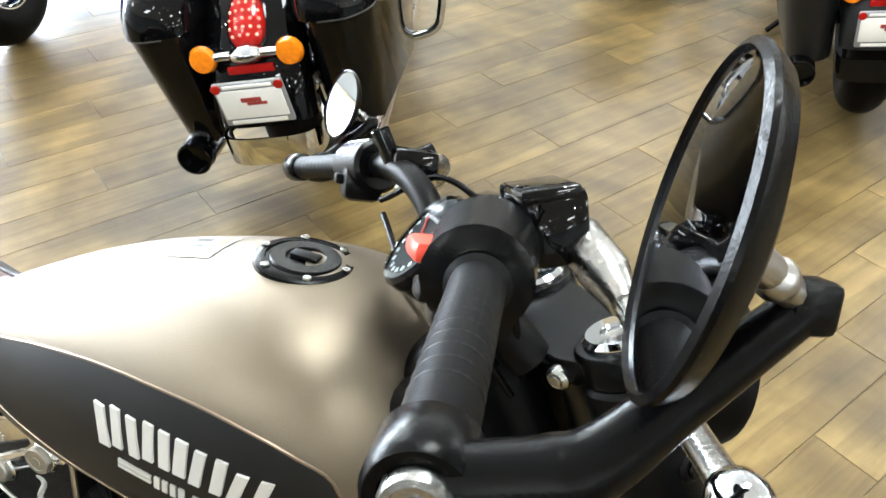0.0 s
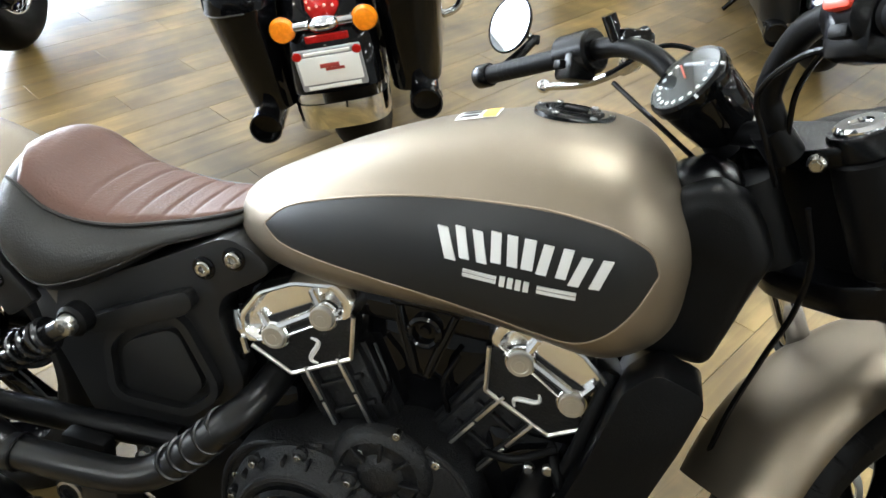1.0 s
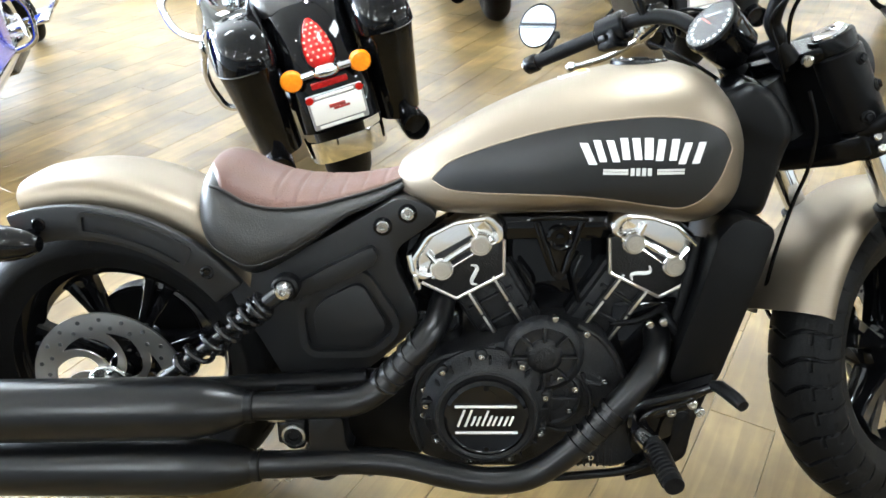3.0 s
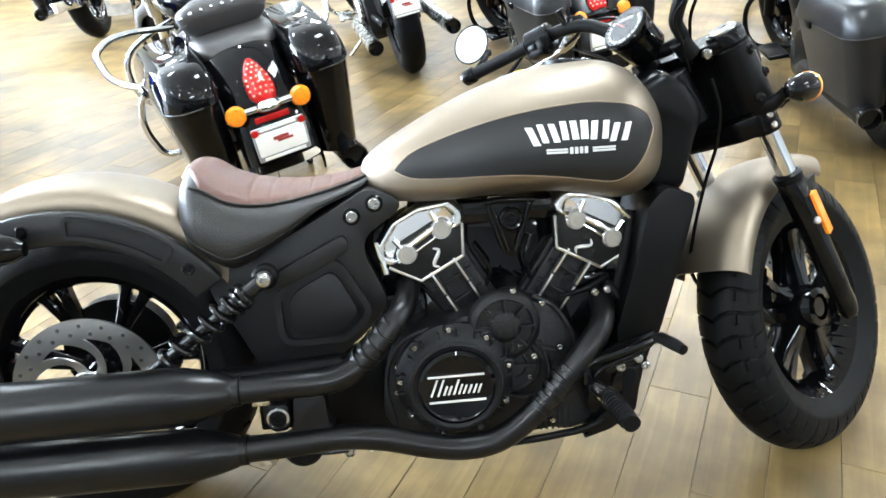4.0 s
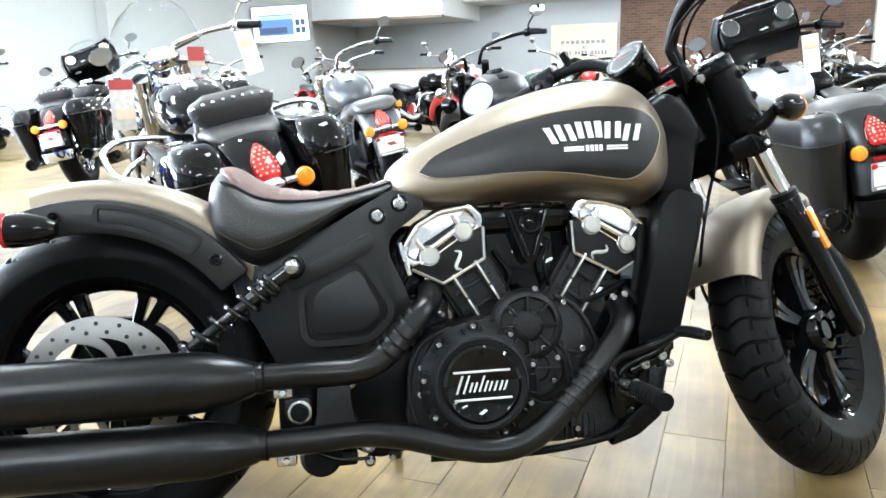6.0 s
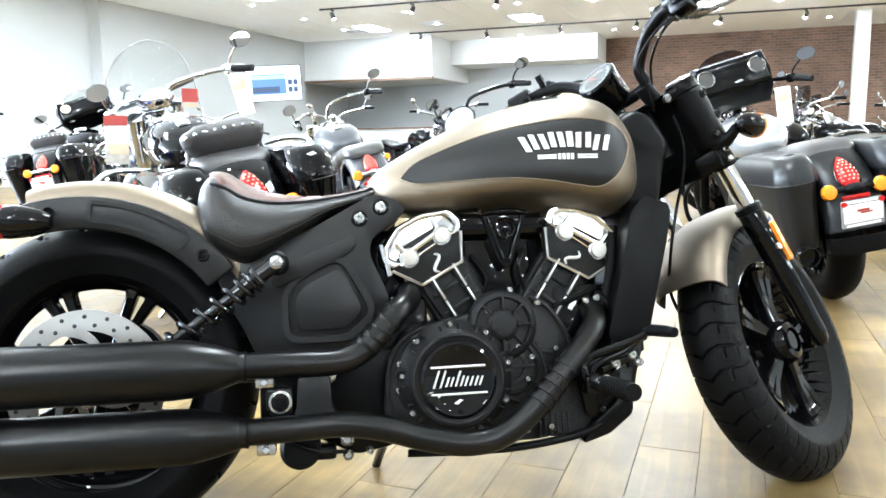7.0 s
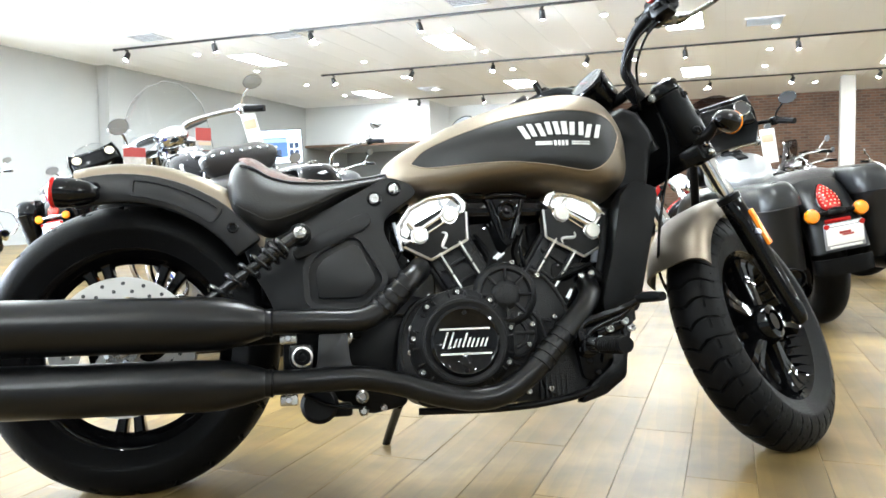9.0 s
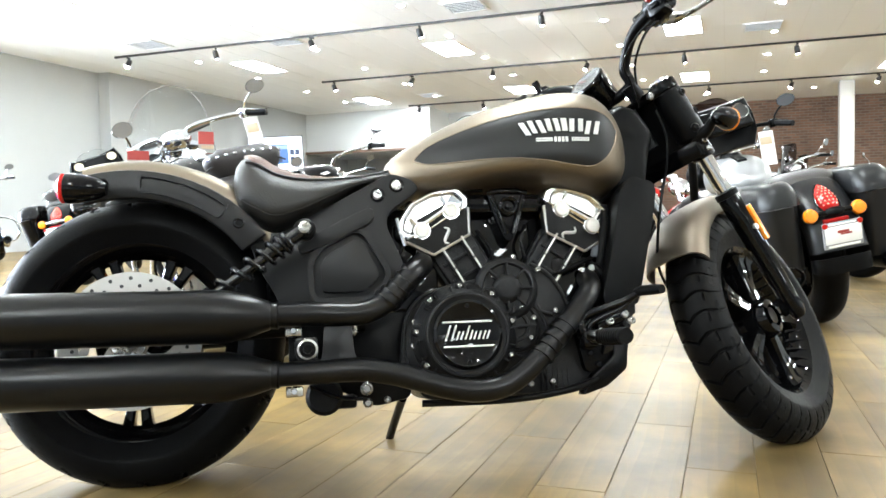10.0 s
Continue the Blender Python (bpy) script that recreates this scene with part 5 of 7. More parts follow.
def soft_prism(poly, hy, b):
    """A prism across the bike with its rims rounded off towards the middle of the outline."""
    cx, cz = sum(p[0] for p in poly) / len(poly), sum(p[1] for p in poly) / len(poly)
    rings = []
    for k in range(-6, 7):
        t = abs(k) / 6
        y = math.copysign(hy - b + b * math.sin(max(0, t - 0.4) / 0.6 * math.pi / 2), k) if t > 0.4 else math.copysign((hy - b) * t / 0.4, k)
        inset = b * (1 - math.cos(max(0, t - 0.4) / 0.6 * math.pi / 2))
        ring = []
        for x, z in poly:
            d = math.hypot(x - cx, z - cz)
            ring.append((x + (cx - x) / d * inset, y, z + (cz - z) / d * inset))
        rings.append(ring)
    return skin(rings)


part("neck_cover", soft_prism(rounded(NECK, 0.016, 4), 0.080, 0.026), MATTE, bike, "matte black steering neck cover", angle=60)
hood = []
for x, hw, zt in ((1.105, 0.030, 0.832), (1.112, 0.046, 0.845), (1.130, 0.058, 0.862), (1.160, 0.066, 0.874), (1.190, 0.068, 0.866), (1.215, 0.062, 0.842), (1.236, 0.048, 0.812), (1.244, 0.030, 0.795)):
    hood.append([(x, hw * math.copysign(abs(math.cos(q)) ** 0.7, math.cos(q)), 0.76 + (zt - 0.76) * math.copysign(abs(math.sin(q)) ** 0.7, math.sin(q))) for q in [2 * math.pi * k / 32 for k in range(32)]])
part("neck_top", skin(hood), PLASTIC, bike, "smooth black neck hood", angle=70)
part("steering_head", tube([steer_at + steer_dir * s for s in (0.87, 0.98)], 0.030, 24), MATTE, bike)
part("belly_plate", prism(rounded([(0.975, 0.150), (1.035, 0.168), (1.085, 0.205), (1.092, 0.26), (1.085, 0.30), (1.06, 0.30), (1.055, 0.235), (1.0, 0.19)], 0.008, 2), -0.12, -0.16, 0.005), PLASTIC, bike)
part("lower_rail", tube(spline([(0.62, -0.13, 0.152), (0.80, -0.145, 0.150), (0.92, -0.15, 0.160), (1.0, -0.155, 0.180), (1.06, -0.14, 0.222), (1.085, -0.12, 0.32)], 6), 0.008, 10), MATTE, bike)

# foot controls
peg_root = Vector((1.0, -0.205, 0.276))
fp = part("foot_peg", tube([peg_root, peg_root + Vector((0.012, -0.03, -0.001)), peg_root + Vector((0.018, -0.130, -0.006))], [0.012, 0.0165, 0.0165], 18), RUBBER, bike, "black rubber foot peg")
for k in range(9):
    c = peg_root.lerp(peg_root + Vector((0.018, -0.130, -0.006)), 0.28 + 0.075 * k)
    part("peg_rib", lathe([(0.0163, -0.002), (0.0185, 0), (0.0163, 0.002)], c, (0.030, -0.145, -0.008), 18), RUBBER, fp)
part("peg_mount", join(box((0.992, -0.178, 0.272), (0.036, 0.05, 0.036), 0.008), disc((0.997, -0.200, 0.278), (0.2, -1, 0), 0.016, 0.012, 0.3, 16)), GLOSS, fp, "black peg mount")
part("peg_clevis", tube([peg_root + Vector((-0.004, 0.004, 0.002)), peg_root + Vector((0.006, -0.022, 0.0))], [0.019, 0.0185], 16), CHROME, fp, "bright peg clevis")
arm_pts = spline([(0.995, -0.180, 0.266), (0.981, -0.180, 0.286), (0.978, -0.180, 0.311), (0.993, -0.180, 0.327), (1.033, -0.185, 0.340), (1.082, -0.190, 0.356), (1.114, -0.196, 0.372)], 6)
brk = part("brake_pedal", tube(arm_pts, [0.0105] * 12 + [0.0085] * (len(arm_pts) - 12), 12), GLOSS, bike, "gloss black brake pedal")
part("pedal_web", tube(spline([(1.000, -0.183, 0.272), (0.996, -0.183, 0.300), (1.020, -0.184, 0.318), (1.070, -0.187, 0.338), (1.100, -0.190, 0.360)], 5), 0.0055, 10), GLOSS, brk, "second bar of the open pedal frame")
part("pedal_pad", tube([(1.108, -0.192, 0.371), (1.118, -0.205, 0.375), (1.132, -0.240, 0.373), (1.139, -0.262, 0.371)], [0.009, 0.012, 0.012, 0.010], 14), RUBBER, brk, "ribbed rubber pedal pad")
part("pedal_pivot", lathe([(0.019, 0), (0.019, 0.016), (0.014, 0.020), (0, 0.020)], (0.992, -0.168, 0.268), (0, -1, 0), 20), GLOSS, brk)
mount = part("control_mount", prism(rounded([(0.990, 0.205), (1.020, 0.196), (1.092, 0.236), (1.102, 0.285), (1.116, 0.330), (1.128, 0.372), (1.070, 0.352), (1.010, 0.330), (0.975, 0.290)], 0.010, 3), -0.105, -0.150, 0.006), PLASTIC, bike, "black forward control mount")
part("mount_rib", prism(rounded([(1.030, 0.235), (1.085, 0.262), (1.095, 0.300), (1.070, 0.312), (1.040, 0.285)], 0.010, 3), -0.148, -0.158, 0.004), GLOSS, mount)
mc = part("brake_cylinder", join(tube([(1.020, -0.165, 0.300), (1.080, -0.165, 0.322)], 0.011, 12), tube([(1.074, -0.165, 0.320), (1.096, -0.165, 0.328)], 0.007, 10)), GLOSS, bike)
for x, z in ((1.047, 0.311), (1.083, 0.326), (1.097, 0.311)):
    part("control_bolt", lathe([(0.0085, 0), (0.0085, 0.008), (0.0065, 0.010), (0.004, 0.010), (0.0038, 0.005), (0, 0.005)], (x, -0.175, z), (0, -1, 0), 16), STEEL, mc, "bright socket bolt")
for x, z in ((1.0225, 0.2166), (1.004, 0.243)):
    part("mount_bolt", lathe([(0.0075, 0), (0.0075, 0.006), (0.005, 0.008), (0, 0.008)], (x, -0.150, z), (0, -1, 0), 14), GLOSS, mount)

# ---- front end (all turned with the bars) ----
def fpart(name, bm, material, parent, label="", angle=38):
    return part(name, bm, material, parent, label, STEER, angle)


fwd = Vector((math.cos(RAKE), 0, math.sin(RAKE)))
axle = Vector((AXLE_F, 0, AXLE_Z))


def leg(s, y, f=0.0):
    """A point on a fork leg: s metres up from the axle, y aside, f ahead."""
    return axle + steer_dir * s + fwd * f + Vector((0, y, 0))


LEAN_F = 0.045


def fork(s, y, f=0.0):
    """A point on a fork leg, with its small offset ahead of the steering axis."""
    return leg(s, y, f + LEAN_F * s)


fork_dir = (steer_dir + fwd * LEAN_F).normalized()
for sg in (-1, 1):
    y = sg * 0.094
    fk = fpart("fork_leg", join(tube([fork(s, y) for s in (-0.03, -0.02, 0.0, 0.04, 0.10, 0.25, 0.325, 0.330)], [0.014, 0.020, 0.024, 0.024, 0.026, 0.0275, 0.0285, 0.026], 24), tube([fork(0, y - sg * 0.03), fork(0, y + sg * 0.012)], 0.018, 18)), GLOSS, bike, "gloss black fork lower")
    fpart("dust_cap", lathe([(0.026, 0), (0.0305, 0.003), (0.0305, 0.018), (0.022, 0.022)], fork(0.32, y), fork_dir, 24), MATTE, fk)
    fpart("fork_tube", tube([fork(0.30, y), fork(0.52, y)], 0.0205, 28), CHROME, fk, "chrome fork tube")
    fpart("axle_bolt", disc(fork(0.0, y + sg * 0.012), (0, sg, 0), 0.012, 0.008, 0.3, 12), STEEL, fk)
    for s in (-0.01, 0.03):
        fpart("pinch_bolt", disc(fork(s, y, 0.02), fwd, 0.006, 0.012, 0.3, 8), STEEL, fk)
    fpart("leg_bolt", disc(fork(0.225, y + sg * 0.022, -0.012), Vector((-0.3, sg, 0)), 0.0085, 0.010, 0.3, 14), STEEL, fk, "bright leg bolt")
    if sg < 0:
        rot = Matrix.Translation(fork(0.232, y - 0.026, 0.008)) @ Matrix.Rotation(-RAKE + LEAN_F, 4, "Y")
        b = prism(rounded([(-0.011, -0.050), (0.011, -0.050), (0.011, 0.050), (-0.011, 0.050)], 0.004, 3), 0.004, -0.008, 0.002)
        bmesh.ops.transform(b, matrix=rot, verts=b.verts)
        fpart("reflector", b, AMBER, fk, "long amber side reflector")
    # cover between the clamps, clamp collars, cap, and bolts
    cover = fpart("fork_cover", tube([fork(s, y) for s in (0.498, 0.502, 0.51, 0.60, 0.636, 0.640)], [0.034, 0.0385, 0.0395, 0.0405, 0.0395, 0.036], 32), MATTE, fk, "black fork cover")
    fpart("upper_collar", lathe([(0.034, 0), (0.0375, 0.002), (0.0375, 0.024), (0.035, 0.028), (0.024, 0.029)], fork(0.641, y), fork_dir, 32), PLASTIC, fk, "black upper clamp collar")
    fpart("lower_collar", lathe([(0.022, -0.002), (0.029, 0), (0.0305, 0.004), (0.0305, 0.052), (0.028, 0.056)], fork(0.442, y), fork_dir, 32), PLASTIC, fk, "black lower clamp collar")
    fpart("fork_cap", lathe([(0.029, 0), (0.029, 0.005), (0.025, 0.009), (0.013, 0.009), (0.012, 0.006), (0, 0.006)], fork(0.668, y), fork_dir, 32), CHROME, fk, "polished fork cap")
    for s, f, dy in ((0.618, -0.004, 0.0385), (0.560, 0.014, 0.037), (0.522, -0.026, 0.030)):
        q = fork(s, y + sg * dy, f)
        ax_ = Vector((0, sg, 0)) + fwd * (f * 26)
        b = fpart("cover_boss", disc(q - ax_.normalized() * 0.006, ax_, 0.012, 0.010, 0.3, 18), MATTE, cover)
        fpart("cover_bolt", disc(q + ax_.normalized() * 0.003, ax_, 0.0072, 0.005, 0.3, 12), PLASTIC, cover)
    for s in (0.457, 0.480):
        fpart("clamp_bolt", disc(fork(s, y + sg * 0.022, -0.016), (-0.55, sg, 0), 0.0072, 0.014, 0.3, 14), STEEL, fk, "bright clamp bolt")
    fpart("side_bolt", join(disc(fork(0.650, sg * 0.072, -0.046), -fwd + Vector((0, sg * 0.7, 0)), 0.0105, 0.012, 0.3, 18), disc(fork(0.650, sg * 0.072, -0.046) + (-fwd + Vector((0, sg * 0.7, 0))).normalized() * 0.012, -fwd + Vector((0, sg * 0.7, 0)), 0.006, 0.002, 0.3, 6)), STEEL, fk, "bright side bolt")
    sdir = Vector((0.9, 0, 0.1)).normalized()
    sc0 = leg(0.506, sg * 0.184, 0.037) - sdir * 0.034
    ss = fpart("front_signal", lathe([(0, -0.010), (0.011, -0.008), (0.020, 0.004), (0.0265, 0.026), (0.0290, 0.048), (0.0288, 0.060)], sc0, sdir, 32), GLOSS, bike, "black bullet front signal")
    fpart("lens", lathe([(0.0282, 0), (0.0298, 0.002), (0.0298, 0.006), (0.022, 0.012), (0, 0.014)], sc0 + sdir * 0.058, sdir, 30), AMBER, ss, "amber lens")
    fpart("stem", tube(spline([fork(0.500, sg * 0.100, -0.010), fork(0.500, sg * 0.135, -0.008), sc0 + sdir * 0.012 - Vector((0, sg * 0.018, 0))], 5), [0.024, 0.0225, 0.021, 0.019, 0.0175, 0.016, 0.0145, 0.0135, 0.0125, 0.012, 0.012], 16), MATTE, ss)
TOPC = [(-0.112, -0.030), (-0.112, 0.020), (-0.06, 0.026), (0.06, 0.026), (0.112, 0.020), (0.112, -0.030), (0.065, -0.052), (-0.065, -0.052)]


def clamp_plate(s, thick):
    loop = rounded(TOPC, 0.014, 3)
    n = len(loop)
    rings = [[leg(s + h, y_ * k, f_ * k + LEAN_F * s) for y_, f_ in loop] for h, k in ((-thick / 2, 0.97), (-thick / 2 + 0.003, 1.0), (thick / 2 - 0.003, 1.0), (thick / 2, 0.97))]
    return skin(rings)


fpart("upper_clamp", clamp_plate(0.652, 0.024), PLASTIC, bike, "black upper triple clamp")
fpart("lower_clamp", clamp_plate(0.472, 0.044), PLASTIC, bike, "black lower triple clamp")
hl = fpart("headlight", lathe([(0, -0.075), (0.035, -0.070), (0.060, -0.045), (0.073, 0.0), (0.077, 0.045), (0.080, 0.050), (0.080, 0.060), (0.075, 0.062)], leg(0.585, 0, 0.085), Vector((1, 0, 0.02)), 40), MATTE, bike, "round matte black headlight bucket")
fpart("lens", lathe([(0.075, 0), (0.055, 0.012), (0, 0.020)], Vector(leg(0.585, 0, 0.085)) + Vector((0.062, 0, 0)), (1, 0, 0.02), 36), CHROME, hl, "clear headlight lens over a bright reflector")
nac = [[leg(s, w_, f_ + LEAN_F * s) for w_, f_ in rounded([(-0.07, -0.02), (-0.07, 0.05), (0.07, 0.05), (0.07, -0.02)], 0.012, 3)] for s in (0.488, 0.56, 0.642)]
fpart("nacelle", skin(nac), MATTE, bike, "black headlight nacelle between the forks")

# front fender
ff = part("front_fender", fender(AXLE_F, AXLE_Z, 0.358, 0.084, 0.055, 78, 158, 60, 0.004, 0.62), BRONZE, bike, "matte bronze front fender", WHEELF, 50)
for sg in (-1, 1):
    fpart("fender_bracket", prism([(AXLE_F - 0.11, 0.585), (AXLE_F - 0.02, 0.62), (AXLE_F - 0.03, 0.56), (AXLE_F - 0.10, 0.54)], sg * 0.074, sg * 0.088, 0.004), MATTE, ff)

# speedometer
gd = (steer_dir * 0.87 - fwd * 0.42).normalized()
gc = leg(0.760, 0.030, -0.064)
gauge = fpart("speedometer", lathe([(0, -0.068), (0.034, -0.068), (0.043, -0.056), (0.0470, -0.004), (0.0475, 0.0), (0.0500, 0.003), (0.0508, 0.014), (0.0475, 0.018), (0.0455, 0.016), (0, 0.015)], gc, gd, 44), GLOSS, bike, "round gloss black speedometer")
fpart("dial", disc(gc + gd * 0.0155, gd, 0.0450, 0.001, 0.2, 40), MATTE, gauge, "black dial")
gu = Vector((0, 1, 0))
gw = gd.cross(gu).normalized()
for k in range(15):
    a = radians(-30 + 240 * k / 14)
    p = gc + gd * 0.0172 + 0.037 * (math.cos(a) * gu - math.sin(a) * gw * -1)
    fpart("dial_mark", disc(p, gd, 0.0030, 0.0006, 0.2, 6), PAPERWHITE, gauge)
fpart("needle", tube([gc + gd * 0.018, gc + gd * 0.018 + 0.031 * (gu * 0.8 + gw * -0.6)], 0.0012, 6), REDPLASTIC, gauge, "red needle")
fpart("display", box(gc + gd * 0.018 - gw * 0.02, (0.004, 0.036, 0.004), 0.001), PLATEGREY, gauge)
fpart("glass", disc(gc + gd * 0.0195, gd, 0.0468, 0.0008, 0.2, 40), SCREENGLASS, gauge, "clear glass")

# handlebar
BW = 0.400
bar_pts = []
for sg in (-1, 1):
    half = [leg(0.70, sg * 0.05, -0.045), leg(0.745, sg * 0.065, -0.048), leg(0.795, sg * 0.115, -0.045), leg(0.818, sg * 0.175, -0.055), leg(0.822, sg * 0.262, -0.084), leg(0.827, sg * BW, -0.140)]
    bar_pts.append(half)
handle = fpart("handlebar", tube(spline(bar_pts[0][::-1] + bar_pts[1], 8), 0.0140, 16), MATTE, bike, "black handlebar")
for sg, half in zip((-1, 1), bar_pts):
    fpart("riser", tube([leg(0.665, sg * 0.05, -0.035), leg(0.705, sg * 0.05, -0.048)], 0.021, 16), MATTE, handle)
    g0, g1 = half[4].lerp(half[5], 0.02), half[5]
    gdx = (g1 - g0).normalized()
    gp = fpart("grip", tube([g0, g0.lerp(g1, 0.04), g0.lerp(g1, 0.06), g0.lerp(g1, 0.97), g1], [0.0135, 0.0175, 0.0145, 0.0142, 0.0150], 24), GRIP, handle, "black rubber grip")
    for k in range(8):
        c = g0.lerp(g1, 0.30 + 0.075 * k)
        fpart("grip_ridge", lathe([(0.0140, -0.0030), (0.0146, 0), (0.0140, 0.0012)], c, gdx, 20), GRIP, gp)
    ec = g1
    fpart("bar_end", lathe([(0.0115, -0.004), (0.0118, 0.026), (0.0108, 0.028), (0.0085, 0.0285), (0.0078, 0.0270), (0.0045, 0.0270), (0.0040, 0.0285), (0, 0.0285)], ec + gdx * 0.006, gdx, 28), STEEL, gp, "ribbed bright bar end")
    sc_ = half[4].lerp(half[3], 0.30)
    sh = fpart("switch_housing", join(tube([sc_ - gdx * 0.030, sc_ - gdx * 0.026, sc_ + gdx * 0.026, sc_ + gdx * 0.030], [0.026, 0.031, 0.030, 0.024], 20), box(sc_ - steer_dir * 0.012 - fwd * 0.012, (0.045, 0.050, 0.045), 0.010)), PLASTIC, handle, "black switch housing")
    if sg < 0:
        fpart("kill_switch", box(sc_ + steer_dir * 0.020 - fwd * 0.025, (0.018, 0.028, 0.012), 0.004), REDPLASTIC, sh, "red kill switch")
    fpart("switch_button", box(sc_ - fwd * 0.034, (0.010, 0.02, 0.012), 0.003), MATTE, sh)
    pc = half[3].lerp(half[2], 0.10)
    perch = fpart("lever_perch", join(box(pc + fwd * 0.02, (0.05, 0.04, 0.03), 0.008), tube([pc, pc + fwd * 0.045], 0.012, 12)), GLOSS, handle)
    if sg < 0:
        fpart("fluid_reservoir", box(leg(0.812, -0.196, -0.020), (0.036, 0.042, 0.046), 0.006, Matrix.Rotation(radians(-14), 4, "Y")), GLOSS, perch, "black square brake fluid reservoir")
        fpart("reservoir_lid", box(leg(0.834, -0.196, -0.020), (0.038, 0.044, 0.009), 0.003, Matrix.Rotation(radians(-14), 4, "Y")), GLOSS, perch, "gloss lid")
    else:
        fpart("mirror_boss", tube([pc + steer_dir * 0.01, pc + steer_dir * 0.045], 0.010, 12), GLOSS, perch)
    l0 = pc + fwd * 0.042
    lev = spline([leg(0.798, sg * 0.190, -0.012), leg(0.774, sg * 0.240, -0.010), leg(0.762, sg * 0.325, -0.032), leg(0.768, sg * 0.405, -0.052), leg(0.770, sg * 0.420, -0.055)], 6)
    fpart("lever", tube(lev, [0.009] * 4 + [0.0066] * (len(lev) - 6) + [0.0075, 0.008], 12), STEEL, perch, "polished lever")
    fpart("lever_tip", ball(lev[-1], (0.0115, 0.013, 0.0115), 18), CHROME, perch)
    fpart("lever_knuckle", tube([leg(0.806, sg * 0.182, -0.020), leg(0.796, sg * 0.200, -0.008), leg(0.780, sg * 0.228, -0.008), leg(0.770, sg * 0.252, -0.012)], [0.012, 0.016, 0.015, 0.009], 14), STEEL, perch, "cast bright lever knuckle")
    # bar-end mirror
    up_ = (steer_dir * 0.9 + fwd * 0.35).normalized()
    arm = [leg(0.827, sg * 0.417, -0.150), leg(0.823, sg * 0.426, -0.130), leg(0.820, sg * 0.434, -0.112), leg(0.821, sg * 0.438, -0.098), leg(0.828, sg * 0.440, -0.074), leg(0.841, sg * 0.444, -0.030)]
    mcentre, mn = leg(0.879, sg * 0.450, -0.057), (-fwd + Vector((0, -sg * 0.45, 0)) + steer_dir * 0.78).normalized()
    mir = fpart("mirror", lathe([(0, -0.010), (0.030, -0.0095), (0.0445, -0.004), (0.0480, 0.0015), (0.0478, 0.003), (0.0455, 0.0042), (0.0440, 0.002)], mcentre, mn, 88), PLASTIC, handle, "round black bar-end mirror")
    fpart("mirror_glass", disc(mcentre + mn * 0.0015, mn, 0.0448, 0.001, 0.2, 40), MIRROR, mir, "mirror glass")
    fpart("mirror_joint", join(tube([arm[-1], mcentre - mn * 0.008], [0.0045, 0.006], 12), ball(arm[-1].lerp(mcentre - mn * 0.008, 0.4), (0.0065, 0.0065, 0.0065), 14)), STEEL, mir, "bright ball joint")
    fpart("arm_end", box(arm[-1], (0.016, 0.013, 0.016), 0.003), PLASTIC, mir)
    fpart("mirror_arm", join(tube(spline(arm, 6), [0.0125] * 14 + [0.0120 - 0.0003 * k for k in range(len(spline(arm, 6)) - 14)], 14), lathe([(0.0125, -0.004), (0.0165, -0.004), (0.0185, 0.0), (0.0185, 0.022), (0.0165, 0.025), (0.0125, 0.025)], ec + gdx * 0.004, gdx, 28)), PLASTIC, mir, "black mirror arm")
part("brake_hose", tube(spline([leg(0.611, -0.080, -0.052), leg(0.544, -0.070, -0.059), leg(0.479, -0.040, -0.079), leg(0.420, 0.000, -0.108), leg(0.334, 0.040, -0.173), leg(0.25, 0.075, -0.195), leg(0.12, 0.100, -0.14), leg(0.04, 0.100, -0.06)], 8), 0.0038, 8), PLASTIC, handle, "thin black brake hose", STEER)
for pts in ([leg(0.79, 0.18, -0.08), leg(0.80, 0.11, -0.02), leg(0.74, 0.05, 0.0), leg(0.62, 0.03, -0.03)],
            [leg(0.80, -0.215, -0.080), leg(0.790, -0.150, -0.078), leg(0.755, -0.085, -0.078), leg(0.70, -0.070, -0.072), leg(0.64, -0.05, -0.06)],
            [leg(0.80, -0.215, -0.052), leg(0.785, -0.150, -0.040), leg(0.745, -0.095, -0.036), leg(0.70, -0.070, -0.040), leg(0.65, -0.05, -0.045)],
            [leg(0.78, 0.16, -0.085), leg(0.73, 0.09, -0.09), leg(0.64, 0.05, -0.06)]):
    fpart("control_cable", tube(spline(pts, 8), 0.0034, 8), PLASTIC, handle, "black control cable")

# ---- the other motorcycles in the showroom ----
def bag_rings(sg, z0, z1, x0, x1, y0, y1, taper0, taper1, n=7, crown=0.0):
    """Rounded-rectangle rings from z0 to z1; taper: how far the outer side and the ends draw in."""
    rings = []
    for i in range(n + 1):
        t = i / n
        z = z0 + (z1 - z0) * t
        k = taper0 + (taper1 - taper0) * t
        c_ = (1 - math.sqrt(max(0.0, 1 - t * t * 0.985))) if crown else 0.0
        a0, a1, b0, b1 = x0 + k * 0.22 + c_ * 0.085, x1 - k * 0.20 - c_ * 0.055, y0 + c_ * 0.032, y1 - k * 0.18 - c_ * 0.055
        r = min(0.075, (b1 - b0) / 2 - 0.004)
        pts = []
        for cx, cy, s0 in ((a1 - r, b1 - r, 0), (a0 + r, b1 - r, 90), (a0 + r, b0 + r, 180), (a1 - r, b0 + r, 270)):
            for j in range(6):
                a = radians(s0 + 18 * j)
                px_, py_ = cx + r * math.cos(a), cy + r * math.sin(a)
                tuck = 0.052 * (max(0.0, -0.08 - px_) / 0.35) ** 1.5 * (py_ - b0) / (b1 - b0)
                pts.append((px_, sg * (py_ - tuck), z))
        rings.append(pts)
    return rings


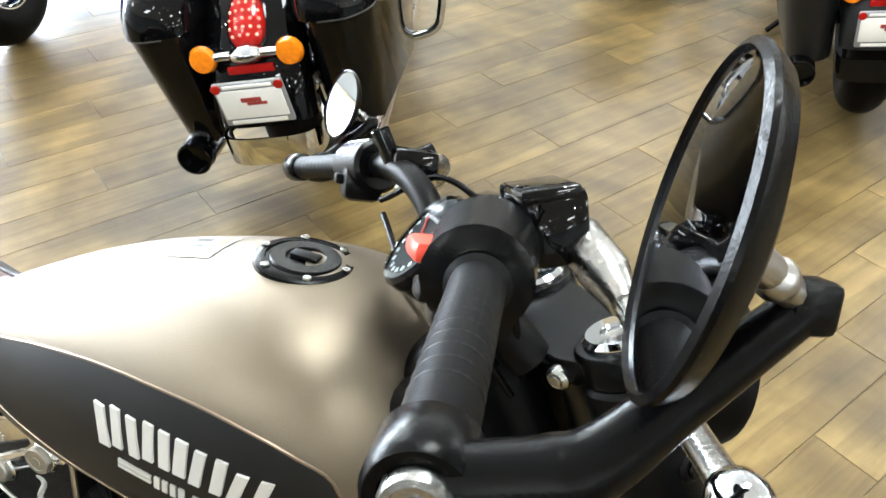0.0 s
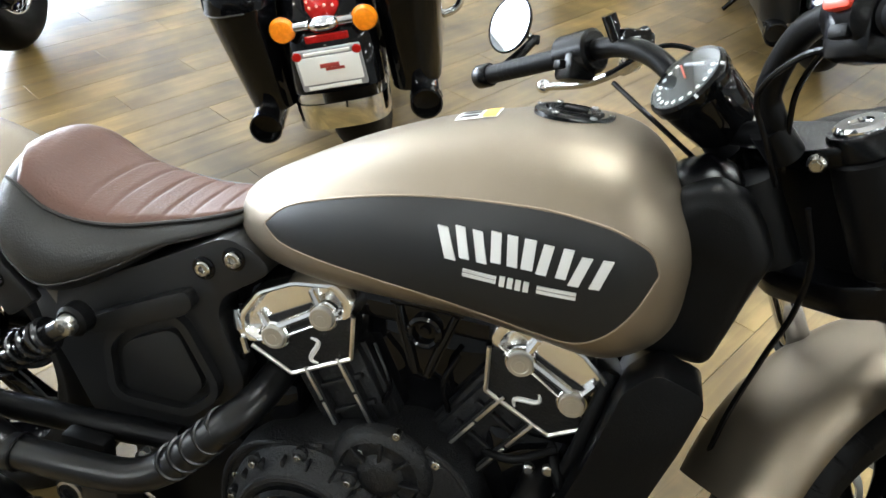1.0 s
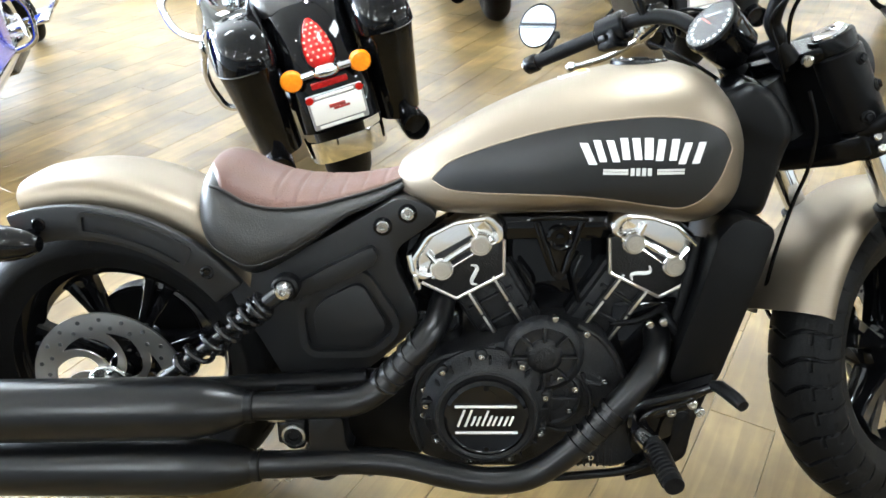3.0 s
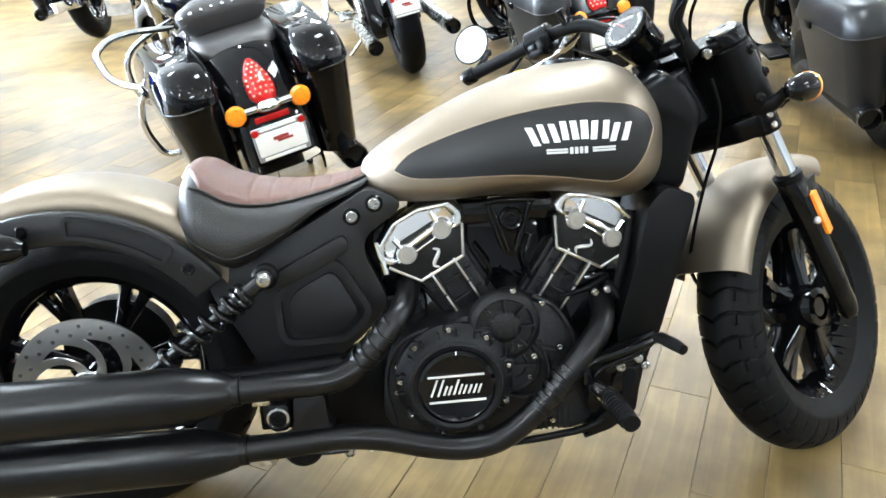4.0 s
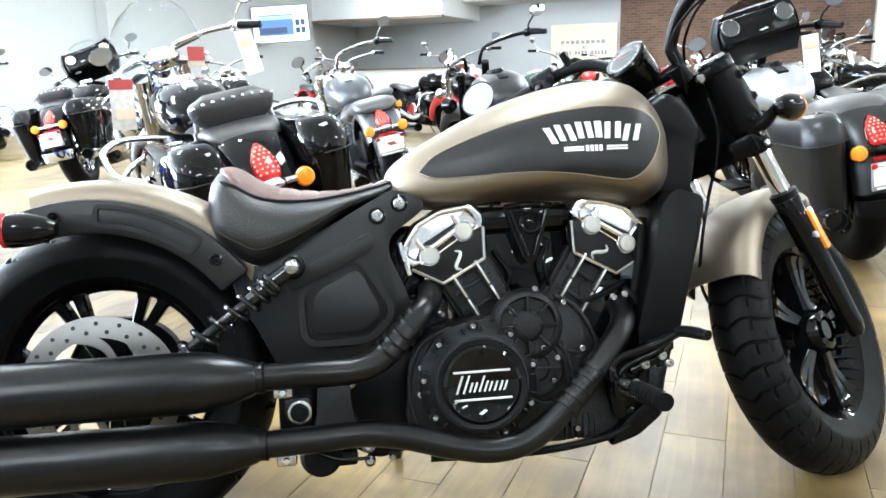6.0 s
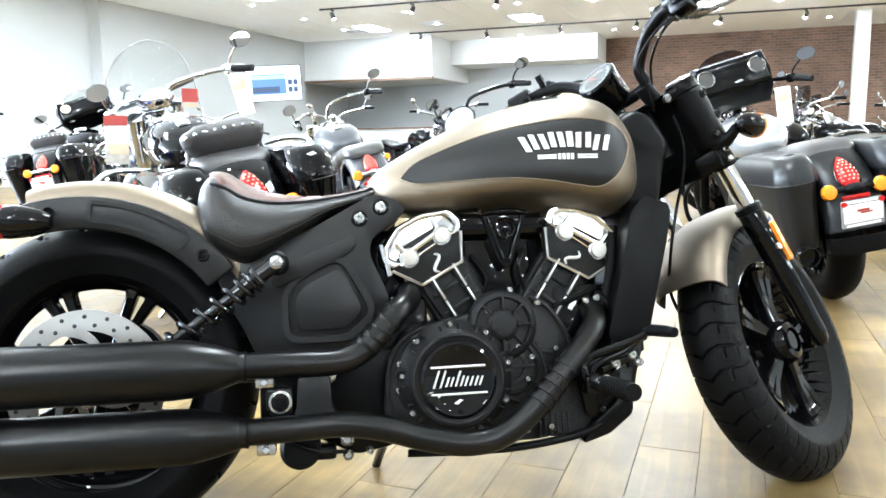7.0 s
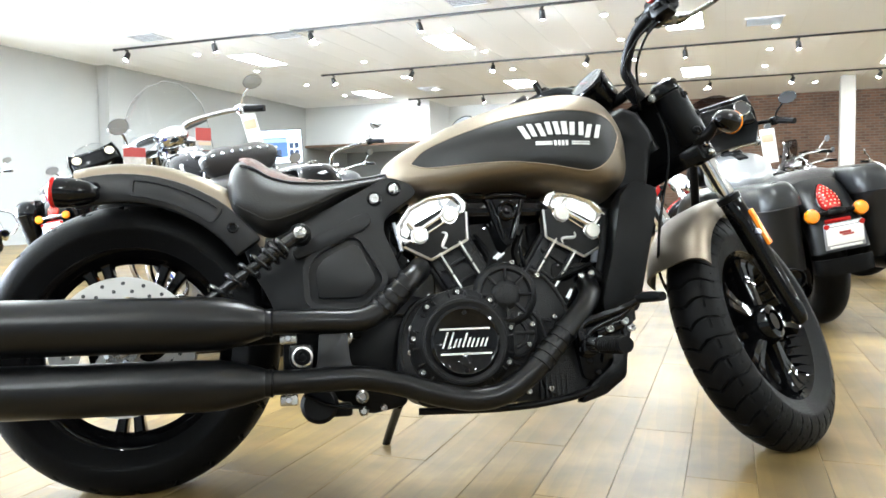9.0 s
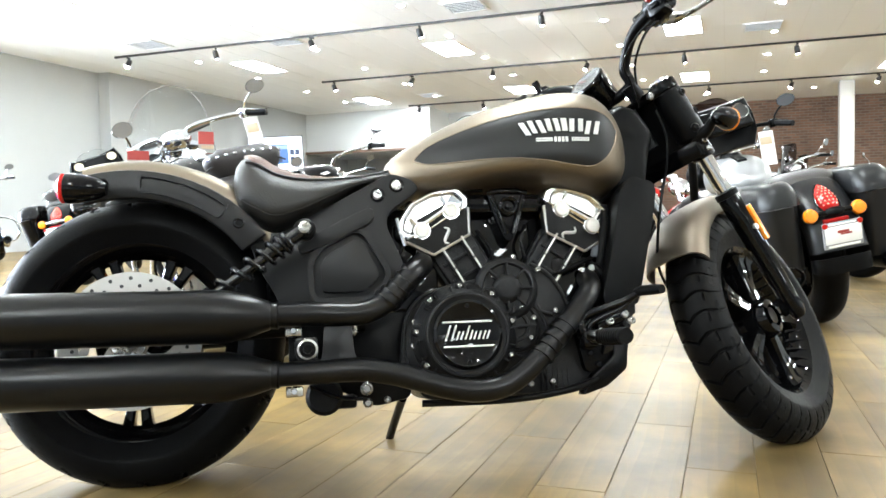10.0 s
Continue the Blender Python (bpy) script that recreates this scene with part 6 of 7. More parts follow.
def simple_wheel(parent, x, R, w, rim_r, spokes, rim_mat):
    ty = part("tyre", tyre_mesh(R, w, R - rim_r + 0.006, (x, 0, R), 0, 0, 64), RUBBER, parent, "black tyre")
    part("rim", lathe([(rim_r + 0.004, -w * 0.36), (rim_r - 0.018, -w * 0.30), (rim_r - 0.03, 0), (rim_r - 0.018, w * 0.30), (rim_r + 0.004, w * 0.36), (rim_r - 0.008, w * 0.36), (rim_r - 0.032, w * 0.2), (rim_r - 0.04, 0), (rim_r - 0.032, -w * 0.2), (rim_r - 0.008, -w * 0.36), (rim_r + 0.004, -w * 0.36)], (x, 0, R), (0, 1, 0), 40), rim_mat, ty)
    part("hub", lathe([(0, -0.07), (0.035, -0.07), (0.045, -0.03), (0.045, 0.03), (0.035, 0.07), (0, 0.07)], (x, 0, R), (0, 1, 0), 20), rim_mat, ty)
    part("spokes", join(*[tube([(x + 0.04 * math.cos(a), 0, R + 0.04 * math.sin(a)), (x + (rim_r - 0.03) * math.cos(a), 0, R + (rim_r - 0.03) * math.sin(a))], [0.014, 0.010], 6) for a in [2 * math.pi * k / spokes for k in range(spokes)]]), rim_mat, ty)
    part("brake_disc", lathe([(0.10, 0), (0.145, 0), (0.145, 0.005), (0.10, 0.005), (0.10, 0)], (x, -w * 0.5 - 0.012, R), (0, 1, 0), 32), STEEL, ty)
    return ty


def backrest_pad():
    """A rounded pad, wider at the top, leaning back."""
    rings = []
    for i in range(13):
        v = -1 + i / 6
        k = (1 - abs(v) ** 3.2) ** 0.5 if abs(v) < 1 else 0.12
        hw, hd = (0.150 + 0.022 * v) * max(k, 0.55), 0.062 * max(k, 0.18)
        rings.append([(-0.07 - 0.012 * v + hd * math.copysign(abs(math.cos(q)) ** 0.7, math.cos(q)), hw * math.copysign(abs(math.sin(q)) ** 0.6, math.sin(q)), 0.815 + 0.068 * v) for q in [2 * math.pi * k_ / 28 for k_ in range(28)]])
    return skin(rings)


def tourer(m, paint, label, bright=CHROME, bags=True, screen=None, backrest=False, fairing=False, tank_mat=None, gloss=True, stickers=False, guards=True, tag=None, cards=False, tail="long", steer=25, group="showroom motorcycles"):
    """A heavy V-twin cruiser: wheels, valanced fenders, bags, lamps, plate, seat, tank, engine, bars, and fork."""
    t = thing("cruiser_motorcycle", m, label, "motorcycle", group)
    tank_mat = tank_mat or paint
    rimm = CHROME if bright is CHROME else GLOSS
    simple_wheel(t, 0, 0.335, 0.165, 0.205, 10, rimm)
    a1 = 172 if tail == "long" else 150
    R = 0.43 if tail == "long" else 0.405
    FX = -0.04 if tail == "long" else 0.0
    part("rear_fender", fender(FX, 0.345, R, 0.125, 0.085, 22, a1, 36, 0.004, 0.62), paint, t, "valanced rear fender", angle=50)
    a = radians(137 if tail == "long" else 131)
    base = Vector((FX + R * math.cos(a), 0, 0.345 + R * math.sin(a)))
    out = Vector((math.cos(a), 0, math.sin(a)))
    upv = Vector((math.sin(a), 0, -math.cos(a)))
    # teardrop tail lamp
    LENS = ((-0.075, 0.014, 0.004), (-0.07, 0.032, 0.014), (-0.05, 0.044, 0.024), (-0.02, 0.047, 0.028), (0.02, 0.041, 0.026), (0.06, 0.026, 0.018), (0.085, 0.010, 0.008))
    rings = []
    for s, w_, h in LENS:
        rings.append([base + upv * s + Vector((0, w_ * math.cos(q), 0)) + out * (h * max(0, math.sin(q)) - (0.004 if math.sin(q) < 0 else 0)) for q in [2 * math.pi * k / 16 for k in range(16)]])
    tl = part("tail_lamp", skin(rings), REDLENS, t, "red teardrop tail lamp with many small cells", angle=60)
    cells = []
    for row, (s_, w_, n_) in enumerate(((-0.052, 0.030, 4), (-0.034, 0.036, 5), (-0.014, 0.036, 5), (0.006, 0.034, 5), (0.026, 0.026, 4), (0.044, 0.016, 3), (0.060, 0.007, 2))):
        for j in range(n_):
            q = -1 + 2 * j / (n_ - 1)
            W_, H_ = interp(s_, LENS)
            cells.append(ball(base + upv * s_ + Vector((0, q * w_, 0)) + out * (H_ * math.sqrt(max(0.05, 1 - (q * w_ / W_) ** 2)) - 0.0015), (0.0046, 0.0046, 0.0042), 8))
    tagged(part("cell_cluster", join(*cells), LENSCELL, tl), "rows of small bright cells", kind="stuff")
    part("bezel", skin([[p - out * ((p - base).dot(out) * 0.75 + 0.003) + (p - base - out * (p - base).dot(out)).normalized() * 0.007 for p in r] for r in rings]), GLOSS, tl, "dark bezel")
    low = base - upv * 0.095 + out * 0.012
    bar = part("signal_bar", join(tube([low + Vector((0, y, 0)) for y in (-0.095, -0.03, 0.03, 0.095)], 0.012, 10), ball(low, (0.03, 0.045, 0.022), 14)), bright, t, "bright signal bar")
    for sg in (-1, 1):
        part("signal_lens", lathe([(0.020, -0.03), (0.033, -0.012), (0.034, 0.004), (0.028, 0.016), (0, 0.022)], low + Vector((0, sg * 0.107, -0.002)), (-1, 0, 0.05), 22), AMBER, bar, "round amber lens")
        part("signal_shell", lathe([(0, -0.045), (0.020, -0.038), (0.034, -0.012), (0.0345, 0.0)], low + Vector((0, sg * 0.107, -0.002)), (-1, 0, 0.05), 22), bright, bar)
    part("marker_lamp", box(low + Vector((0.002, 0, -0.038)), (0.012, 0.115, 0.020), 0.004), REDLENS, bar, "narrow red marker lamp")
    pm = Matrix.Translation(low + Vector((-0.042, 0, -0.103))) @ Matrix.Rotation(radians(-9), 4, "Y")
    plate = part("plate_holder", box((0, 0, 0), (0.012, 0.174, 0.120), 0.005), PLATEGREY, t, "grey plate frame", pm)
    part("plate", box((-0.008, 0, 0.002), (0.005, 0.160, 0.080), 0.003), PAPERWHITE, plate, "white card plate with a red print", pm)
    part("plate_print", join(box((-0.011, 0.0, 0.015), (0.003, 0.05, 0.012), 0.001), box((-0.011, -0.012, 0.004), (0.003, 0.05, 0.008), 0.001)), CARDRED, plate, "small red print", pm)
    part("text_bar", box((-0.0075, 0, 0.051), (0.004, 0.12, 0.008), 0.001), PAPERWHITE, plate, "line of small white text", pm)
    part("text_bar", box((-0.0075, 0, -0.049), (0.004, 0.14, 0.010), 0.001), PAPERWHITE, plate, "line of small white text", pm)
    for sg in (-1, 1):
        part("plate_reflector", disc((-0.006, sg * 0.077, 0.049), (-1, 0, 0), 0.012, 0.006, 0.2, 14), REDLENS, plate, "red reflector", pm)
    if tail == "long":
        part("fender_tip", fender(FX, 0.345, R + 0.003, 0.128, 0.087, 176, 186, 10, 0.006, 0.62), bright, t, "bright fender tip", angle=50)
    for sg in (-1, 1):
        if bags:
            body = part("saddlebag", skin(bag_rings(sg, 0.335, 0.634, -0.435, 0.20, 0.134, 0.345, 0.24, 0.02, 8)), paint, t, "hard saddlebag")
            part("bag_lid", skin(bag_rings(sg, 0.637, 0.752, -0.436, 0.201, 0.122, 0.347, 0.0, 0.03, 14, 1.0)), paint, body, "domed bag lid", angle=60)
            part("bag_latch", box((-0.02, sg * 0.342, 0.634), (0.09, 0.014, 0.030), 0.005), bright, body, "bright latch")
            part("bag_edge", tube(bag_rings(sg, 0.6345, 0.6365, -0.436, 0.201, 0.133, 0.347, 0.01, 0.01, 1)[0][:13], 0.0022, 6), TRACK, body)
            part("latch", box((-0.26, sg * 0.19, 0.744), (0.05, 0.035, 0.022), 0.006), GLOSS, body)
            if stickers:
                for x, z, y in ((-0.16, 0.7455, 0.235),):
                    part("sticker", box((x, sg * y, z + 0.009), (0.045, 0.032, 0.002), 0.0, Matrix.Rotation(radians(20), 4, "Z")), PAPERWHITE, body, "small white sticker")
        z = 0.302
        if bags or tail == "short":
            y = 0.225 if bags else 0.24
            ex = part("exhaust", tube(spline([(0.95, sg * 0.15, 0.30), (0.75, sg * 0.20, 0.22), (0.40, sg * y, z), (0.0, sg * y, z), (-0.40, sg * y, z + 0.01)], 6), [0.03] * 10 + [0.046] * 15, 18, caps=False), bright, t, "long exhaust pipe")
            part("tip", lathe([(0.044, 0), (0.045, 0.01), (0.045, 0.045), (0.040, 0.047), (0.038, 0.01), (0, 0.005)], (-0.39, sg * y, z + 0.01), (-1, 0, 0.03), 24), GLOSS, ex, "black open exhaust tip")
        if guards and bags:
            low_bar = [(0.22, 0.14, 0.30), (0.24, 0.33, 0.31), (0.25, 0.375, 0.37), (0.25, 0.385, 0.46), (0.22, 0.36, 0.54), (0.15, 0.330, 0.58)]
            top_bar = [(0.15, 0.330, 0.60), (0.25, 0.415, 0.63), (0.31, 0.445, 0.68), (0.35, 0.440, 0.735), (0.46, 0.34, 0.75), (0.58, 0.14, 0.70)]
            for pts in (low_bar, top_bar):
                part("crash_bar", tube(spline([(x, sg * y, z) for x, y, z in pts], 6), 0.013, 12), bright, t, "bright bag guard")
    # seat
    seat_t = [(-0.22, 0.700, 0.735, 0.10), (-0.18, 0.690, 0.765, 0.13), (-0.08, 0.685, 0.780, 0.145), (0.06, 0.670, 0.770, 0.15), (0.12, 0.650, 0.735, 0.16), (0.30, 0.620, 0.690, 0.17), (0.45, 0.640, 0.700, 0.15), (0.58, 0.690, 0.735, 0.09), (0.62, 0.70, 0.73, 0.05)]
    rings = []
    for i in range(33):
        x = -0.22 + 0.84 * i / 32
        zb, zt, hw = interp(x, seat_t)
        rings.append([(x, math.copysign(abs(math.cos(q)) ** 0.6, math.cos(q)) * hw, (zb + zt) / 2 + math.copysign(abs(math.sin(q)) ** 0.7, math.sin(q)) * (zt - zb) / 2) for q in [2 * math.pi * k / 24 for k in range(24)]])
    part("seat", skin(rings), LEATHER, t, "dark leather two-up seat", angle=60)
    if backrest:
        br = part("backrest", backrest_pad(), LEATHER, t, "studded leather passenger backrest")
        part("backrest_piping", tube([(-0.102 - 0.030 * (1 - (q / 0.165) ** 2), q, 0.833 - 0.030 * abs(q / 0.165) ** 3) for q in [-0.165 + 0.33 * k / 16 for k in range(17)]], 0.0035, 6), LEATHER, br)
        for k in range(9):
            q = -0.140 + 0.035 * k
            part("stud", ball((-0.122 - 0.012 * (1 - (q / 0.165) ** 2), q, 0.858 - 0.020 * abs(q / 0.165) ** 3), (0.006, 0.007, 0.007), 8), CHROME, br)
        for sg in (-1, 1):
            part("backrest_bar", tube(spline([(-0.02, sg * 0.14, 0.60), (-0.05, sg * 0.145, 0.72), (-0.06, sg * 0.13, 0.82)], 5), 0.010, 10), bright, t)
    # tank
    tk = [(0.56, 0.74, 0.78, 0.03), (0.60, 0.70, 0.82, 0.10), (0.72, 0.68, 0.89, 0.155), (0.88, 0.68, 0.925, 0.175), (1.02, 0.69, 0.92, 0.165), (1.12, 0.72, 0.87, 0.11), (1.16, 0.76, 0.81, 0.03)]
    rings = []
    for i in range(25):
        x = 0.56 + 0.60 * i / 24
        zb, zt, hw = interp(x, tk)
        rings.append([(x, math.copysign(abs(math.cos(q)) ** 0.8, math.cos(q)) * hw, (zb + zt) / 2 + math.copysign(abs(math.sin(q)) ** 0.8, math.sin(q)) * (zt - zb) / 2) for q in [2 * math.pi * k / 28 for k in range(28)]])
    tnk = part("fuel_tank", skin(rings), tank_mat, t, "wide fuel tank", angle=60)
    part("tank_console", join(lathe([(0, 0.02), (0.05, 0.018), (0.062, 0.0), (0.062, -0.03)], (0.90, 0, 0.925), (0.08, 0, 1), 24), box((0.78, 0, 0.905), (0.16, 0.06, 0.02), 0.008, Matrix.Rotation(radians(-14), 4, "Y"))), bright, tnk, "bright tank console")
    # engine
    en = part("engine", prism(rounded([(0.42, 0.20), (0.45, 0.45), (0.62, 0.52), (0.92, 0.50), (1.02, 0.38), (1.02, 0.18), (0.9, 0.14), (0.5, 0.14)], 0.03, 3), -0.16, 0.16, 0.02), GLOSS if bright is CHROME else ENGINE, t, "large V-twin engine")
    for sg in (-1, 1):
        part("engine_cover", disc((0.66, sg * 0.155, 0.33), (0, sg, 0), 0.12, 0.05, 0.3, 28), bright, en)
        for c, d in (((0.66, 0.48), (-0.42, 0.9)), ((0.84, 0.48), (0.42, 0.9))):
            for k in range(6):
                part("fin", disc(Vector((c[0], sg * 0.02, c[1])) + Vector((d[0], 0, d[1])) * 0.026 * k, (d[0], 0, d[1]), 0.085, 0.014, 0.2, 18), STEEL if bright is CHROME else ENGINE, en)
            part("rocker_box", box(Vector((c[0], 0, c[1])) + Vector((d[0], 0, d[1])) * 0.185, (0.15, 0.16, 0.05), 0.018, Matrix.Rotation(math.atan2(d[0], d[1]), 4, "Y")), bright, en)
        part("floorboard", box((0.98, sg * 0.27, 0.27), (0.30, 0.11, 0.022), 0.008), bright, t, "rubber-topped floorboard")
        part("front_guard", tube(spline([(1.08, sg * 0.08, 0.24), (1.12, sg * 0.32, 0.28), (1.12, sg * 0.38, 0.42), (1.12, sg * 0.32, 0.56), (1.16, sg * 0.06, 0.64)], 6), 0.014, 12), bright, t, "bright front guard")
    part("frame", join(tube([(1.16, 0, 0.80), (1.08, 0, 0.40), (1.02, 0, 0.16)], 0.028, 12), tube([(1.18, 0, 0.84), (0.60, 0, 0.68), (0.25, 0, 0.55)], 0.03, 12), tube([(0, 0.11, 0.335), (0.45, 0.12, 0.32)], 0.022, 10), tube([(0, -0.11, 0.335), (0.45, -0.12, 0.32)], 0.022, 10), box((0.35, 0, 0.45), (0.35, 0.18, 0.25), 0.03)), MATTE, t)
    # front end, turned to the left on its stand
    ax = Vector((1.70, 0, 0.335))
    sd_ = Vector((-0.47, 0, 0.88)).normalized()
    fw = Vector((0.88, 0, 0.47)).normalized()
    S = Matrix.Translation((1.80, 0, 0)) @ Matrix.Rotation(radians(steer), 4, sd_) @ Matrix.Translation((-1.80, 0, 0))
    before = set(o.name for o in t.children_recursive)
    simple_wheel(t, 1.70, 0.335, 0.135, 0.215, 14, rimm)
    ffm = part("front_fender", fender(1.70, 0.345, 0.385, 0.10, 0.10, 15, 185, 36, 0.004, 0.62), paint, t, "deep valanced front fender", angle=50)
    for sg in (-1, 1):
        part("fork", tube([ax + Vector((0, sg * 0.12, 0)), ax + sd_ * 0.30 + Vector((0, sg * 0.12, 0)), ax + sd_ * 0.72 + Vector((0, sg * 0.12, 0))], [0.032, 0.032, 0.028], 16), bright, t, "fork leg")
        g = [ax + sd_ * 0.72 + Vector((0, sg * 0.06, 0)), ax + sd_ * 0.83 + Vector((-0.02, sg * 0.10, 0)), ax + sd_ * 0.835 + Vector((-0.10, sg * 0.25, 0)), ax + sd_ * 0.805 + Vector((-0.24, sg * 0.365, 0)), ax + sd_ * 0.790 + Vector((-0.36, sg * 0.415, -0.02))]
        hb = part("handlebar", tube(spline(g, 7), 0.0135, 12), bright, t, "wide pulled-back handlebar")
        part("grip", tube([g[3].lerp(g[4], 0.05), g[4]], 0.019, 14), GRIP, hb, "black grip")
        part("switch_housing", box(g[3].lerp(g[4], -0.12), (0.05, 0.05, 0.055), 0.012), bright if gloss else PLASTIC, hb)
        part("lever", tube(spline([g[3] + fw * 0.03, g[3].lerp(g[4], 0.4) + fw * 0.06, g[4] + fw * 0.05], 5), 0.007, 8), bright, hb)
        mc_ = g[3] + sd_ * 0.14 + Vector((-0.02, sg * 0.06, 0))
        oval = Matrix.Translation(mc_) @ Matrix.Diagonal((1, 1.05, 0.66, 1)) @ Matrix.Translation(-mc_)
        mi = part("mirror", lathe([(0, 0.02), (0.03, 0.018), (0.055, 0.004), (0.058, -0.004)], mc_, (0.95, sg * 0.15, 0), 24), bright if gloss else PLASTIC, hb, "oval mirror", oval)
        part("mirror_glass", disc(mc_ - Vector((0.004, 0, 0)), (-0.95, -sg * 0.15, 0), 0.056, 0.001, 0.1, 24), MIRROR, mi, "", oval)
        part("mirror_stem", tube(spline([g[3], g[3] + sd_ * 0.06 + Vector((0.02, sg * 0.01, 0)), mc_], 4), 0.006, 8), bright, mi)
        if not fairing:
            fl = part("fog_lamp", lathe([(0, -0.06), (0.04, -0.05), (0.06, 0.0), (0.062, 0.01), (0.05, 0.02), (0, 0.026)], ax + sd_ * 0.50 + Vector((0.09, sg * 0.19, 0)), (1, 0, 0), 24), bright, t, "round driving lamp")
    hl_ = part("headlight", lathe([(0, -0.12), (0.06, -0.10), (0.095, -0.03), (0.10, 0.03), (0.094, 0.045), (0.06, 0.055), (0, 0.06)], ax + sd_ * 0.58 + Vector((0.12, 0, 0)), (1, 0, -0.02), 32), bright, t, "round headlight")
    if bright is CHROME and not fairing:
        nc = ax + sd_ * 0.66
        part("headlight_nacelle", join(ball(nc + Vector((0.03, 0, -0.02)), (0.15, 0.115, 0.13), 20), ball(nc + sd_ * 0.13 + Vector((-0.04, 0, 0)), (0.10, 0.09, 0.06), 16)), CHROME, t, "bright headlight nacelle")
        for sg in (-1, 1):
            part("fork_shroud", tube([ax + sd_ * 0.36 + Vector((0, sg * 0.12, 0)), ax + sd_ * 0.74 + Vector((0, sg * 0.12, 0))], [0.046, 0.050], 18), CHROME, t, "bright fork shroud")
    if screen is not None:
        rings = []
        hgt = 0.46 if not fairing else 0.16
        b0 = ax + sd_ * (0.60 if not fairing else 0.94) + Vector((0.06, 0, 0))
        for i in range(13):
            v = i / 12
            hw = (0.27 if not fairing else 0.17) * math.sqrt(max(0.02, 1 - (max(0, v - 0.35) / 0.66) ** 2.2))
            rings.append([b0 + Vector((-0.16 * v * (hgt / 0.46) - 0.10 * (abs(q) ** 2), q * hw, v * hgt)) for q in [-1 + 2 * k / 16 for k in range(17)]])
        sc = part("windscreen", skin(rings, closed=False, caps=False), screen, t, "curved windscreen", angle=80)
        sc.visible_shadow = False
        edge = [r[0] for r in rings] + rings[-1][1:] + [r[-1] for r in rings[::-1]][1:]
        part("screen_edge", tube(edge, 0.0016, 6), PLASTIC if screen is SMOKED else bright, sc)
        if not fairing:
            part("screen_trim", tube(rings[5], [0.008 + 0.014 * math.sin(math.pi * k / 16) for k in range(17)], 8), TRACK, sc, "black trim across the screen")
            for sg in (-1, 1):
                part("screen_strut", tube([b0 + Vector((-0.06, sg * 0.20, 0.10)), b0 + Vector((-0.10, sg * 0.10, -0.12))], 0.008, 8), bright, sc)
    if fairing:
        fb = ax + sd_ * 0.88 + Vector((-0.08, 0, 0))
        prof = [(-0.02, 0.10), (0.06, 0.20), (0.12, 0.24), (0.20, 0.27), (0.28, 0.20)]
        rings = []
        for k in range(17):
            a = math.pi * k / 16
            y, f = math.cos(a) * 0.265, math.sin(a)
            rings.append([fb + Vector((0.18 * f - 0.10 + dx * (0.4 + 0.6 * f), y * s, dz)) for dx, s, dz in ((0.0, 0.80, -0.16), (0.07, 1.0, -0.06), (0.08, 1.0, 0.06), (0.02, 0.86, 0.16), (-0.02, 0.82, 0.15), (0.0, 0.95, 0.05), (0.0, 0.95, -0.06), (-0.03, 0.76, -0.15))])
        fr_ = part("fairing", skin(rings), paint, t, "handlebar fairing", angle=60)
        dash = part("dash_panel", box(fb + Vector((-0.085, 0, 0.045)), (0.06, 0.47, 0.17), 0.028, Matrix.Rotation(radians(20), 4, "Y"), 3), PLASTIC, fr_, "black dash panel")
        for sg in (-1, 1):
            gc_ = fb + Vector((-0.104, sg * 0.168, 0.075))
            part("gauge", lathe([(0.050, -0.012), (0.054, 0.016), (0.050, 0.018), (0.047, 0.010), (0, 0.010)], gc_, (-0.93, 0, 0.36), 26), GLOSS if gloss else STEEL, fr_, "round dash gauge")
            part("gauge_face", disc(gc_ + Vector((-0.93, 0, 0.36)).normalized() * 0.0105, (-0.93, 0, 0.36), 0.046, 0.001, 0.1, 24), GAUGEFACE if gloss else TRACK, fr_, "round gauge face")
        part("display", box(fb + Vector((-0.114, 0, 0.045)), (0.010, 0.18, 0.105), 0.003, Matrix.Rotation(radians(20), 4, "Y")), GLOSS, fr_, "dark screen")
    if tag is not None:
        tg = part("price_tag", box(ax + sd_ * 0.68 + Vector((-0.33, tag, -0.03)), (0.004, 0.10, 0.22), 0.001, Matrix.Rotation(radians(8), 4, "X")), PAPERWHITE, t, "hanging white price tag")
        part("text_bar", box(ax + sd_ * 0.68 + Vector((-0.336, tag, 0.02)), (0.004, 0.08, 0.05), 0.001, Matrix.Rotation(radians(8), 4, "X")), CARDTAN, tg, "printed block")
    # turn all that was built here with the steering
    done = set()
    for o in t.children_recursive:
        if o.name not in before and o.data.name not in done:
            o.data.transform(S)
            done.add(o.data.name)
    if cards:
        for c_, sz, red, lab in (((0.830, 0.290, 0.872), (0.004, 0.100, 0.22), 0.2, "hanging red and white sales card"), ((1.351, -0.164, 1.012), (0.004, 0.085, 0.10), 0.72, "small red card behind the windscreen")):
            cd = part("sales_card", box(c_, sz, 0.001, Matrix.Rotation(radians(11), 4, "X")), CARDGREY, t, lab)
            part("red_band", box((c_[0] - 0.004, c_[1] - sz[2] * 0.19 * (0.5 - red / 2), c_[2] + sz[2] * (0.5 - red / 2)), (0.003, sz[1], sz[2] * red), 0.0, Matrix.Rotation(radians(11), 4, "X")), CARDRED, cd, "red heading band")
            part("picture_block", box((c_[0] - 0.004, c_[1], c_[2] - sz[2] * (0.12 + red * 0.35)), (0.003, sz[1] * 0.8, sz[2] * 0.2), 0.0, Matrix.Rotation(radians(11), 4, "X")), CARDTAN, cd, "printed picture block")
